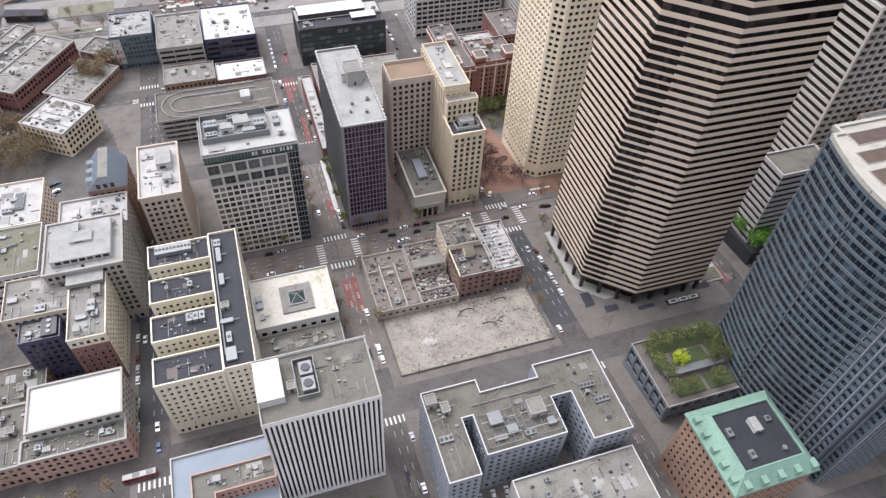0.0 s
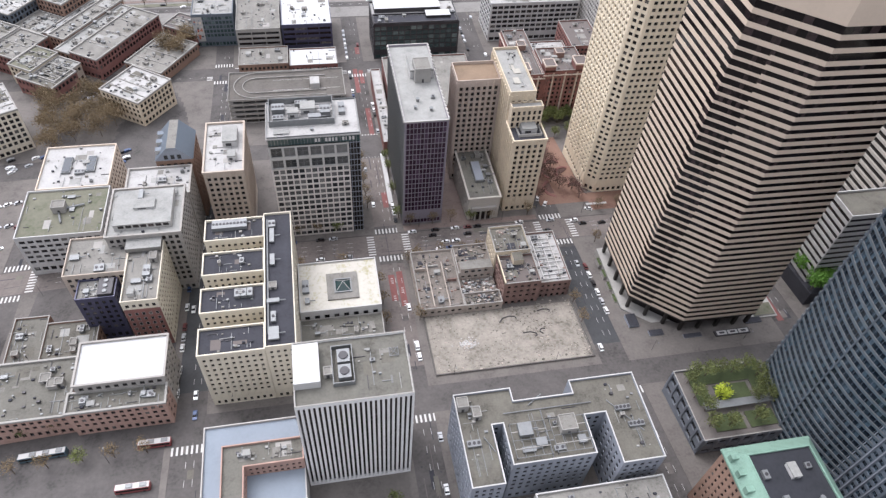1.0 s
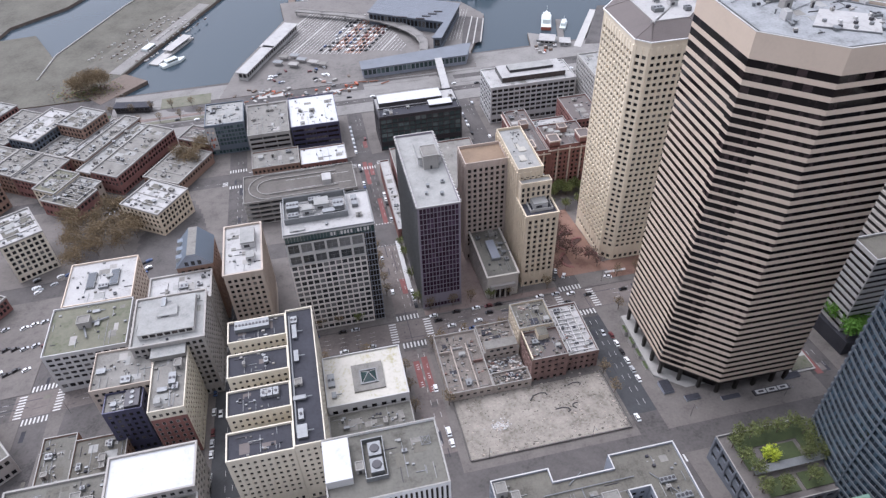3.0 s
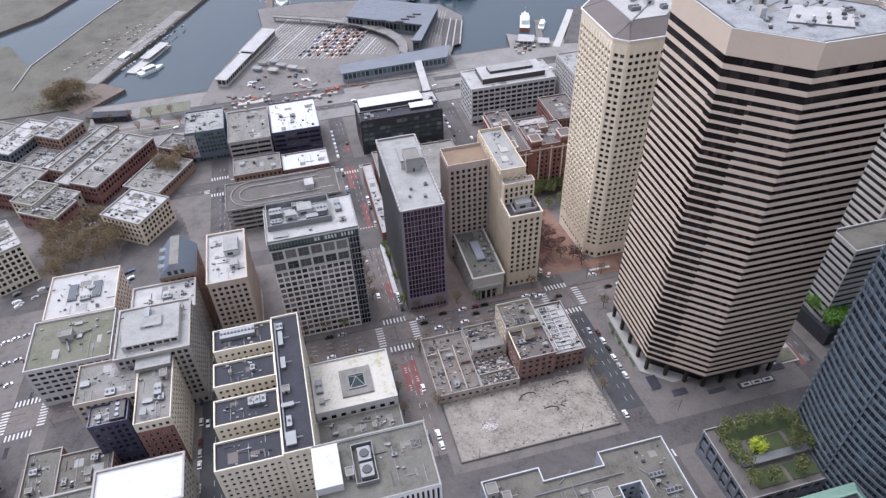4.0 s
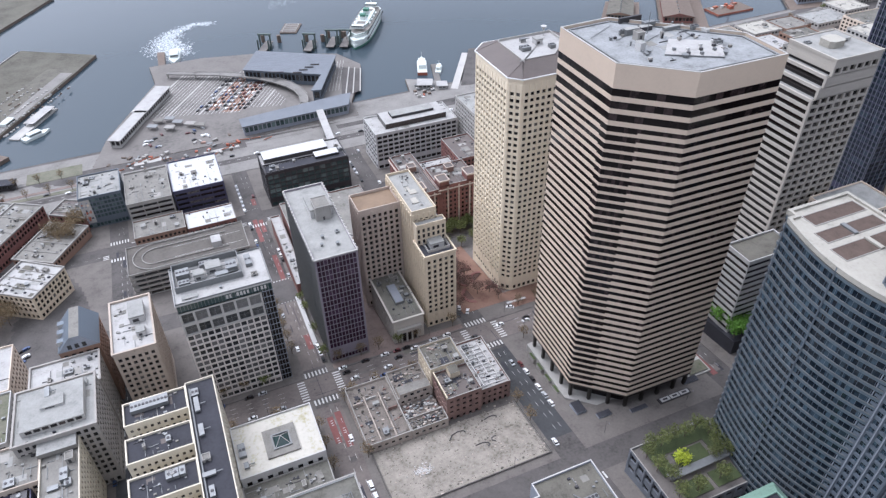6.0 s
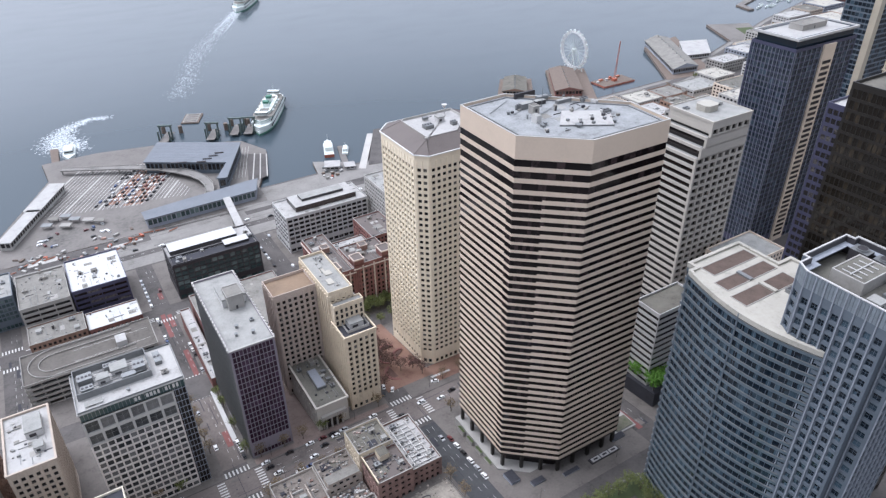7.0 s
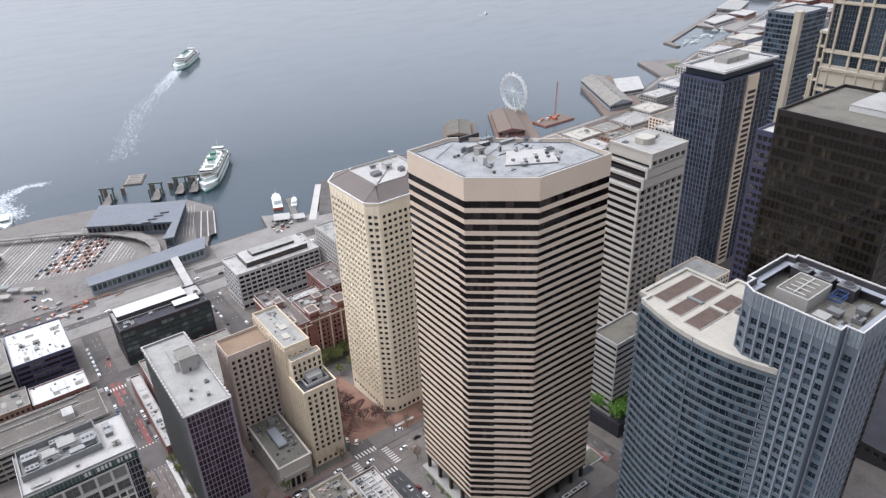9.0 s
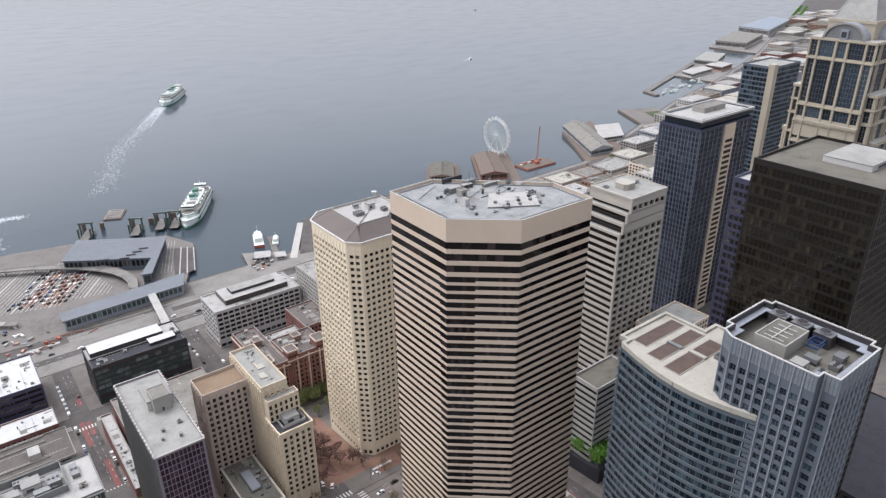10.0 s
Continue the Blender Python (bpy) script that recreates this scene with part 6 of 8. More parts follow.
# half-stripped row beside the cleared lot
RUBBLE = [
    (rect(38.5, 60, 187.5, 224), 34.5, "ruin_wall", "rubble_roof", 6),
    (rect(60.2, 78, 206, 224.5), 36, "ruin_wall", "rubble_roof", 3),
    (rect(78.2, 96, 208, 225), 47, "stone", "roof_brown", 3),
    (rect(79, 97, 190, 207.8), 44.5, "brick_old", "roof_slate", 3),
    (rect(97.2, 113.5, 192, 225), 40, "brick_old", "roof_white", 6),
    (rect(60.2, 78.6, 187.5, 195), 34.2, "ruin_wall", "rubble_roof", 3),
]
for i, (P, top, wk, rk, nu) in enumerate(RUBBLE):
    b = building("stripped_row_building", {"ruin_wall": "half-stripped pale commercial building with a littered roof", "stone": "narrow buff old commercial house with dark roof", "brick_old": "old red-brown brick house half stripped"}[wk], "office building", P, top, wk, "g_black", rk, 3.0, 3.6, 0.5, 0.5, (0, 1, 3), 3, 1.0, 0.5, 1.2, 60, low=27, coping="concrete")
    clutter(b, P, top, nu, 300 + i, 1.2, 1.0, patch=("roof_brown", "rubble_roof", "roof_dark") if i != 4 else ("roof_pale", "roof_white"))
    z = top - 1.2 - 27
    rr = random.Random(50 + i)
    x0, x1, y0, y1 = P[0][0] - b.location.x + 1, P[1][0] - b.location.x - 1, P[0][1] - b.location.y + 1, P[2][1] - b.location.y - 1
    junk = Geo()
    for k in range(70 if i in (0, 1, 5) else 30):
        x, y, s = rr.uniform(x0, x1), rr.uniform(y0, y1), rr.uniform(0.15, 1.0)
        a = rr.uniform(0, 3)
        junk.prism([(x + s * math.cos(a + t), y + 0.6 * s * math.sin(a + t)) for t in (0, 1.5, 3.1, 4.7)], z, z + rr.uniform(0.2, 1.0), rr.choice(("ruin_wall", "rubble_roof", "rubble_roof", "brick_old", "concrete", "roof_brown", "roof_dark", "rubble_roof")))
    part("roof_litter", junk, b, "loose boards, ducts and rubble", "stuff")
    if i == 0:
        for x in (-4.0, 3.5):
            part("dividing_wall", Geo().box(x, x + 0.5, -17.5, 10, z, z + 1.5, "ruin_wall"), b)
        part("broken_wall", Geo().box(-10, -5, 6, 6.5, z, z + 2.2, "ruin_wall").box(-3, 2, 8, 8.4, z, z + 1.4, "pale").box(5, 9.6, -2, -1.6, z, z + 2.0, "brick_old"), b, "broken stub of plastered wall")
    if i == 1:
        part("upper_wall", Geo().box(-8, 8, -9.2, -4, z, z + 4, "ruin_wall", "roof_grey"), b, "pale plastered upper wall")
        for k in range(4):
            part("window", pane_mesh(1.9, 1.6, "g_black", "white"), b, at=pose(-5 + k * 3.3, -9.28, z + 2))
    if i == 3:
        part("party_wall", Geo().box(-9.0, -8.5, -8.8, 8.8, z, z + 2.4, "stone").box(-2, 3, 3, 8.5, z, z + 3.4, "stone", "roof_brown"), b, "yellowish exposed party wall")
    if i == 4:
        for k in range(11):
            part("pipe", Geo().bar((-6 + (k % 3), -14 + k * 2.6, z + 0.5), (6.5 - (k % 2) * 3, -14 + k * 2.6, z + 0.5), 0.28, "white", 5), b)
        part("pipe", Geo().bar((-5, -14, z + 0.7), (-5, 14, z + 0.7), 0.35, "white", 5).bar((4, -14, z + 0.7), (4, 14, z + 0.7), 0.35, "pale", 5).bar((0, -9, z + 0.7), (0, 10, z + 0.7), 0.35, "white", 5), b)
court = Geo().box(60.4, 78.2, 195.2, 205.8, 26, 31.0, "rubble_roof")
rr = random.Random(71)
for k in range(120):
    x, y, q = rr.uniform(61, 78), rr.uniform(195.6, 205.4), rr.uniform(0.2, 1.1)
    court.prism([(x + q * math.cos(a + k), y + q * 0.7 * math.sin(a + k)) for a in (0, 1.4, 3.0, 4.6)], 30.9, 31 + q * rr.uniform(0.4, 1.4), rr.choice(("white", "pale", "ruin_wall", "brick_old", "dark_metal", "steel")))
tagged(part("rubble", court), "rubble-filled court inside the stripped buildings", "rubble", kind="stuff")


def parking_garage():
    ob = thing("parking_garage", "open concrete parking garage with a curved ramp", "parking garage", pose(-18, 384, 6))
    P = rect(-38, 36, -15, 15)
    for k in range(6):
        part("deck", Geo().prism(P, k * 3.6 + 2.6, k * 3.6 + 3.0, "concrete").ring(P, 0.3, k * 3.6 + 3.0, k * 3.6 + 4.1, "concrete"), ob)
    part("core", Geo().box(-35, 33, -12, 12, -4, 20, "dark_metal"), ob)
    part("roof_deck", Geo().prism(rect(-37.6, 35.6, -14.6, 14.6), 21.0, 21.06, "garage_roof"), ob)
    for y in (-5.5, 5.5):
        part("bay_line", Geo().box(-10, 33, y - 0.08, y + 0.08, 21.06, 21.075, "paint"), ob)
    for i in range(10):
        for y in (-14.6, 14.0):
            x = -37.5 + i * 8.1
            part("column", Geo().box(x, x + 0.6, y, y + 0.6, -4, 21, "concrete"), ob)
    for r, h in ((13.5, 22.3), (8.0, 22.0)):
        for s in (-1, 1):
            arc = [(-21 - r * math.sin(a * math.pi / 12), s * r * math.cos(a * math.pi / 12)) for a in range(7)] + [(24, s * r)]
            g = Geo()
            for p, q in zip(arc[1:-1], arc[:-2]):
                g.bar((p[0], p[1], h - 0.5), (q[0], q[1], h - 0.5), 0.3, "concrete", 4)
            g.box(-21, 24, s * r - 0.2, s * r + 0.2, 21, h, "concrete")
            part("ramp_wall", g, ob)
    part("lift_house", Geo().box(14, 20, -6, 2, 21, 25, "white", "roof_white"), ob)


parking_garage()


# rotated blocks of the old quarter
def turned_block(name, label, cx, cy, w, d, ang, top, wk, rk, n, sides=(0, 1), bay=3.1):
    P = [(cx + x * math.cos(ang) - y * math.sin(ang), cy + x * math.sin(ang) + y * math.cos(ang)) for x, y in ((-w / 2, -d / 2), (w / 2, -d / 2), (w / 2, d / 2), (-w / 2, d / 2))]
    b = building(name, label, "office building", P, top, wk, "g_dark", rk, bay, 3.7, 0.64, 0.7, sides, 4, 1.4, 0.4, 0.9, 5, cornice=0.3, coping="concrete")
    r = random.Random(int(cx * 7 + cy))
    g, zr = Geo(), top - 0.9 - b.location.z
    turn = lambda u, v: (u * math.cos(ang) - v * math.sin(ang), u * math.sin(ang) + v * math.cos(ang))
    for i in range(46):
        s, t = (r.uniform(0.25, 0.8), r.uniform(0.25, 0.8)) if i > 9 else (r.uniform(1.0, 4.0), r.uniform(1.0, 5.0))
        u, v = r.uniform(-w / 2 + 1.2 + s, w / 2 - 1.2 - s), r.uniform(-d / 2 + 1.2 + t, d / 2 - 1.2 - t)
        h = s * r.uniform(0.5, 1.6) if i > 9 else 0.02 + 0.004 * i
        key = r.choice(("steel", "dark_metal", "concrete", "roof_pale", "roof_dark", "roof_grey")) if i > 9 else r.choice(("roof_grey", "roof_pale", "roof_brown"))
        g.prism([turn(u - s, v - t), turn(u + s, v - t), turn(u + s, v + t), turn(u - s, v + t)], zr - 0.05, zr + h, key)
    for k in range(1, 4):
        v = -d / 2 + d * k / 4
        g.prism([turn(-w / 2 + 0.4, v - 0.2), turn(w / 2 - 0.4, v - 0.2), turn(w / 2 - 0.4, v + 0.2), turn(-w / 2 + 0.4, v + 0.2)], zr - 0.05, zr + 0.5, "concrete")
    part("roof_litter", g, b, "patched roof with vents and dividing curbs", "stuff")
    for i in range(n):
        k = r.choice((0, 1, 2, 2, 4))
        s = r.uniform(1.5, 3.5)
        a, c = r.uniform(-w * 0.4, w * 0.4), r.uniform(-d * 0.4, d * 0.4)
        unit(b, a * math.cos(ang) - c * math.sin(ang), a * math.sin(ang) + c * math.cos(ang), top - 0.9 - b.location.z, s, s * 0.7, r.uniform(1, 2.2), k, math.degrees(ang))


A = math.radians(40)
turned_block("cream_corner_block", "cream corner block with large windows and pale roof", -190, 367, 24, 30, -0.9 + 1.5708 - 0.2, 38, "terra", "roof_white", 5)
turned_block("buff_stone_block", "buff stone block with white roof beside the square", -114, 394, 31, 30, -0.62, 27, "stone", "roof_white", 4)
TURN = -0.56
plant_spots = []
# spans across and along the old quarter's own grid, height, walls, roof
OLD = (
    (-374, -351, 290, 356, 21, "brick_red", "roof_grey"), (-387, -374.5, 290, 358, 19, "brick_brown", "roof_pale"), (-401, -387.5, 300, 362, 21, "brick_brown", "roof_grey"), (-412, -401.5, 305, 360, 17, "brick_brown", "roof_white"),
    (-424, -400.5, 268, 299, 20, "brick_red", "roof_grey"), (-445, -424.5, 268, 299, 21, "brick_brown", "roof_grey"), (-400, -381, 262, 287, 20, "stone", "roof_green"), (-380.5, -362, 262, 286, 18, "hoge", "roof_pale"),
    (-437, -413, 304, 328, 16, "brick_brown", "roof_grey"), (-437, -413, 329, 356, 26, "brick_brown", "roof_pale"), (-462, -438, 304, 350, 24, "blue_metal", "roof_white"), (-490, -463, 300, 346, 20, "brick_red", "roof_grey"),
    (-470, -447, 262, 298, 20, "brick_brown", "roof_grey"), (-500, -472, 255, 296, 22, "brick_red", "roof_brown"), (-342, -312, 304, 346, 14, "brick_brown", "roof_grey"), (-445, -420, 222, 256, 24, "brick_brown", "roof_grey"),
    (-480, -448, 214, 250, 24, "brick_red", "roof_grey"), (-346, -318, 352, 372, 16, "brick_red", "roof_slate"), (-530, -500, 300, 350, 20, "brick_red", "roof_pale"),
)
for x0, x1, y0, y1, top, wk, rk in OLD:
    u, v = (x0 + x1) / 2, (y0 + y1) / 2
    turned_block("old_brick_block", {"brick_red": "old red brick", "brick_brown": "old brown brick", "stone": "old sandstone", "hoge": "old buff terracotta", "blue_metal": "blue painted"}[wk] + " commercial block with a flat cluttered roof", 0.85 * u + 0.53 * v, -0.53 * u + 0.85 * v, x1 - x0, y1 - y0, TURN, top, wk, rk, 5)
for cx, cy, w, d, top, wk, rk in ((-230, 290, 50, 40, 30, "brick_brown", "roof_grey"), (-240, 220, 60, 50, 34, "brick_pink", "roof_grey")):
    turned_block("old_brick_block", "old brick commercial block with flat cluttered roof", cx, cy, w, d, 0.0, top, wk, rk, 7)

turned_block("old_brick_block", "ornate red brick row with tall windows beside the car park", -210, 321, 28, 24, TURN, 21, "brick_red", "roof_brown", 4, (0, 1), 2.4)
turned_block("corner_stone_block", "dark grey stone corner block with regular windows", -177, 212, 44, 22, -0.95, 36, "grey_stone", "roof_worn", 4, (1, 2), 2.9)
turned_block("old_brick_block", "low red brick corner block beside the square", -176, 424, 30, 22, TURN, 18, "brick_red", "roof_worn", 4)
tagged(part("planted_strip", draped(draped(draped(Geo(), -330, -92, 531, 535.5, 0.22, "roof_green", 4, 0.2), -130, -88, 556, 574, 0.22, "roof_green", 4, 0.2), -300, -170, 552, 556, 0.22, "grass", 4, 0.2)), "mossy planted strips along the waterfront road", "planting", kind="structure")
tagged(part("pink_paving", draped(Geo(), -240, -90, 538, 541.5, 0.2, "pink_plaza", 4, 0.1)), "pinkish paved footway along the waterfront", "pavement", kind="structure")
for k in range(26):
    x, y = -300 + k * 8.2, 533.2 if k % 2 else 554
    plant_spots.append((x, y))

# ---- cleared lot
def lot():
    g = Geo()
    r = random.Random(4)
    xs, ys = np.linspace(40.5, 113.4, 98), np.linspace(153.6, 187.3, 46)
    hz = [[zg(x, y) - 0.9 + noise.noise((x * 0.12, y * 0.12, 3.0)) * 1.5 + noise.noise((x * 0.5, y * 0.5, 9.0)) * 0.5 + r.uniform(-0.15, 0.15) for x in xs] for y in ys]
    for i in range(len(ys)):
        for j in range(len(xs)):
            if i in (0, len(ys) - 1) or j in (0, len(xs) - 1):
                hz[i][j] = zg(xs[j], ys[i]) + 0.2
            else:
                hz[i][j] = max(hz[i][j], zg(xs[j], ys[i]) + 0.19) + 0.03
    for i in range(len(ys) - 1):
        for j in range(len(xs) - 1):
            g.face([(xs[b], ys[a], hz[a][b]) for a, b in ((i, j), (i, j + 1), (i + 1, j + 1), (i + 1, j))], "gravel")
    tagged(part("cleared_lot", g), "cleared demolition lot of pale rubble and gravel", "building lot", kind="structure")
    s = Geo()
    for k in range(1500):
        x, y, q = r.uniform(41, 113), r.uniform(154, 187), r.uniform(0.08, 0.4)
        if k % 4 == 0:
            x, y = r.choice(((r.uniform(41, 113), r.gauss(155, 0.8)), (r.uniform(41, 113), r.gauss(187, 1.2)), (r.gauss(112.5, 1.0), r.uniform(154, 187)), (r.gauss(92, 6), r.gauss(176, 6))))
            q = r.uniform(0.1, 0.7)
        z = zg(x, y) + 0.2
        s.prism([(x + q * math.cos(a + k), y + q * 0.8 * math.sin(a + k)) for a in (0, 1.3, 2.5, 3.9, 5.1)], z - 0.3, z + q * r.uniform(0.3, 0.8), r.choice(("gravel", "gravel", "gravel", "gravel", "gravel", "roof_brown", "ruin_wall", "gravel")))
    tagged(part("rubble", s), "scattered broken concrete and brick rubble", "rubble", kind="stuff")
    for k, (x, y, L, a) in enumerate(((84, 180, 9, 1.2), (90, 168, 7, 0.2), (96, 172, 5, 2.2), (101, 182, 6, 0.6))):
        hose = Geo()
        pts = [(x + L * t * math.cos(a + 2.2 * t), y + 0.6 * L * t * math.sin(a + 2.2 * t)) for t in (0, 0.25, 0.5, 0.75, 1.0)]
        for p, q in zip(pts, pts[1:]):
            hose.bar((*p, zg(*p) + 0.5), (*q, zg(*q) + 0.5), 0.25, "dark_metal", 5)
        tagged(part("steel_cable", hose), "dark twisted cable lying in the rubble", "cable")
    heap = Geo()
    for k in range(260):
        x, y, q = r.gauss(57.5, 2.2), r.gauss(168.4, 1.2), r.uniform(0.1, 0.45)
        z = zg(x, y) + 0.3
        heap.prism([(x + q * math.cos(a + k), y + q * 0.8 * math.sin(a + k)) for a in (0, 1.3, 2.5, 3.9, 5.1)], z - 0.4, z + q * r.uniform(0.3, 1.0), r.choice(("pale", "white", "white", "ruin_wall")))
    tagged(part("rubble", heap), "heap of pale broken plaster and concrete", "rubble", kind="stuff")


lot()
ob = thing("site_fence", "low grey mesh site fence round the cleared lot", "fence", pose(0, 0, 0))
for i in range(24):
    x = 40 + i * 3.1
    for y in (152.6, 188.0):
        if y < 160 or (i % 2 and x < 74):
            z = zg(x, y) + 0.2
            part("fence_panel", Geo().box(x, x + 2.9, y - 0.04, y + 0.04, z - 0.1, z + 1.0, "quay"), ob)
for i in range(11):
    y = 153 + i * 3.2
    for x in (39.8, 114.2):
        z = zg(x, y) + 0.2
        part("fence_panel", Geo().box(x - 0.04, x + 0.04, y, y + 3.0, z - 0.4, z + 1.0, "quay"), ob)
tagged(part("pink_paving", draped(draped(Geo(), 61.2, 75.3, 254, 322, 0.2, "pink_plaza", 4, 0.1), 39.5, 115, 250.5, 254.4, 0.19, "pink_plaza", 4, 0.1)), "pinkish paved walkway between the slab and the bank", "pavement", kind="structure")
tagged(part("brick_plaza", draped(Geo(), 149.6, 203, 254, 269.8, 0.19, "brick_plaza", 4, 0.2)), "orange-red brick paved plaza beside the tower", "plaza", kind="structure")
tagged(part("brick_plaza", draped(Geo(), 120.5, 149.6, 262, 330, 0.19, "brick_plaza", 4, 0.2)), "red brick paved plaza beside the tower", "plaza", kind="structure")

for i, (x, y, w, a) in enumerate(((139, 300, 5, 0.3), (144, 290, 6, 1.0), (135, 291, 5, 2.2), (146, 276, 4.5, 0.1), (128, 302, 6, 0.8), (134, 276, 8, 2.0), (140, 311, 5, 1.4))):
    ob = thing("brick_planter", "curved dark red brick planter wall on the plaza", "planter", pose(x, y, zg(x, y) + 0.2, 0, 0, math.degrees(a)))
    arc = [(w * math.cos(k * 0.35), w * math.sin(k * 0.35)) for k in range(8)]
    part("wall", Geo().prism(arc + [(0.78 * p[0], 0.78 * p[1]) for p in reversed(arc)], -0.6, 0.9, "brick_red"), ob)
    part("soil", Geo().prism([(0.76 * p[0], 0.76 * p[1]) for p in arc], -0.6, 0.45, "twig_red"), ob)
x, y = 152, 257
ob = thing("plaza_sign", "low white panelled shelter on the brick plaza", "shelter", pose(x, y, zg(x, y) + 0.2))
for k in range(3):
    part("panel", Geo().box(-6 + k * 4.2, -2.2 + k * 4.2, -0.7, 0.7, 2.2, 2.5, "white"), ob)
    part("post", Geo().box(-4.2 + k * 4.2, -4.0 + k * 4.2, -0.1, 0.1, 0, 2.2, "dark_metal"), ob)


# ---- harbour
def slab(name, label, category, poly, top, key, kind="structure", low=-5):
    return tagged(part(name, Geo().prism(poly, low, top, "timber" if low < 0 else key, key)), label, category, kind=kind)


def piles(parent_name, poly, step=9):
    g = Geo()
    n = len(poly)
    for i in range(n):
        a, b = Vector(poly[i]), Vector(poly[(i + 1) % n])
        m = int((b - a).length / step)
        for j in range(m):
            p = a.lerp(b, (j + 0.5) / max(1, m))
            g.cyl(p.x, p.y, -4, 3.6, 0.35, "timber", 6)
    tagged(part(parent_name, g), "dark timber mooring piles along the pier edge", "piles", kind="stuff")


DOCK = [(-81, 560), (150, 560), (152, 590), (181, 651), (187, 672), (172, 709), (91, 748), (33, 761), (-20, 760), (-18, 713), (-67, 611)]
slab("ferry_dock", "wide concrete ferry dock apron with marked lanes", "dock", DOCK, 3.3, "deck")
piles("piles", DOCK)


def dock_lanes():
    g = Geo()
    d = Vector((0.54, 0.84))
    for i in range(38):
        x = -42 + i * 3.5
        a = Vector((x, 640 - i * 1.0 + (8 if i > 26 else 0)))
        L = 98 if i < 20 else 98 - (i - 19) * 4.6
        b = a + d * L
        s = Vector((0.2, 0))
        g.face([(*(a - s), 3.33), (*(a + s), 3.33), (*(b + s), 3.33), (*(b - s), 3.33)], "paint")
        if i % 8 == 0:
            s = Vector((1.3, 0))
            g.face([(*(a - s), 3.32), (*(a + s), 3.32), (*(b + s), 3.32), (*(b - s), 3.32)], "concrete")
    for k in range(6):
        x = 150 + k * 3.2
        a, b = Vector((x - 18, 620)), Vector((x + 8, 690))
        s = Vector((0.12, 0))
        g.face([(*(a - s), 3.33), (*(a + s), 3.33), (*(b + s), 3.33), (*(b - s), 3.33)], "paint")
    tagged(part("lane_marking", g), "white holding lane lines on the ferry dock", "road marking", kind="stuff")


dock_lanes()
w = Geo()
for i0, i1, t0, t1 in ((17, 20, 8, 92), (21.5, 26, 2, 70)):
    c = [(-42 + 3.5 * i + 0.54 * t, 640 - i + 0.84 * t, 3.315) for i, t in ((i0, t0), (i1, t0), (i1, t1), (i0, t1))]
    w.face(c, "brick_plaza")
tagged(part("worn_paving", w), "reddish brown worn paving in the ferry lanes", "paving", kind="structure")


def hall(name, label, poly, z0, z1, wk, rk, gk="g_dark", over=1.2, cat="ferry terminal", gable=0.0):
    ox, oy = sum(p[0] for p in poly) / len(poly), sum(p[1] for p in poly) / len(poly)
    ob = thing(name, label, cat, pose(ox, oy, z0))
    pl = [(p[0] - ox, p[1] - oy) for p in poly]
    h = z1 - z0
    for i in range(len(pl)):
        p, q = pl[i], pl[(i + 1) % len(pl)]
        w = math.hypot(q[0] - p[0], q[1] - p[1])
        g = Geo()
        cols = spread(w, 4, 0.8, 0.5)
        rows = [(h * 0.3, h * 0.8)]
        wall(g, p, q, 0, h - 0.8, cols, rows, 0.3, wk)
        part("wall", g, ob)
        rest = Geo()
        glaze(ob, p, q, cols, rows, 0.3, gk, "steel", [6], rest)
        if rest.f:
            part("window_grid", rest, ob, kind="stuff")
    rf_ob = part("roof", Geo().prism(inset(pl, -over), h - 0.8, h, rk), ob)
    if gable:
        a, b, c, d = inset(pl, -over * 0.8)
        m, n = ((a[0] + b[0]) / 2, (a[1] + b[1]) / 2, h + gable), ((c[0] + d[0]) / 2, (c[1] + d[1]) / 2, h + gable)
        g = Geo().face([(*b, h), (*c, h), n, m], rk).face([(*d, h), (*a, h), m, n], rk).face([(*a, h), (*b, h), m], wk).face([(*c, h), (*d, h), n], wk)
        part("ridge_roof", g, ob)
        for k in range(8):
            t = (k + 0.5) / 8
            part("roof_vent", Geo().cyl(m[0] + (n[0] - m[0]) * t, m[1] + (n[1] - m[1]) * t, h + gable - 0.2, h + gable + 1.2, 0.9, "steel", 6), rf_ob)
    return ob


term = hall("ferry_terminal", "low ferry terminal with a broad slate-blue metal roof", [(68, 680), (137.5, 635), (119, 604), (126, 602), (161.5, 675), (89.5, 721.5)], 3.3, 16, "blue_metal", "metal_roof")
for k in range(12):
    a, b = Vector((68, 680)).lerp(Vector((89.5, 721.5)), (k + 0.5) / 12), Vector((137.5, 635)).lerp(Vector((161.5, 675)), (k + 0.5) / 12)
    part("roof_seam", Geo().bar((a.x - term.location.x, a.y - term.location.y, 12.72), (b.x - term.location.x, b.y - term.location.y, 12.72), 0.12, "blue_grey", 4), term)
for i in range(4):
    part("skylight", Geo().prism([(-6 + i * 7, -4 + i * 4), (2 + i * 7, -7 + i * 4), (2.6 + i * 7, -5.4 + i * 4), (-5.4 + i * 7, -2.4 + i * 4)], 12.7, 13.6, "g_black"), term)
part("louvre_strip", Geo().prism([(-28, 8), (-14, 2), (-13.5, 3.5), (-27.5, 9.5)], 12.7, 13.3, "dark_metal"), term)
hall("dock_entry_building", "long two-storey dock entry hall with grey roof", [(46, 564), (142, 567), (150, 588), (141, 588), (46, 578)], 3.3, 13, "blue_grey", "metal_roof", "g_green")
hall("dock_shed", "long narrow shed with a pale metal roof at the water's edge", [(-64, 592), (-56, 588), (-31, 636), (-39, 640)], 3.3, 11, "pale", "roof_white", cat="shed")
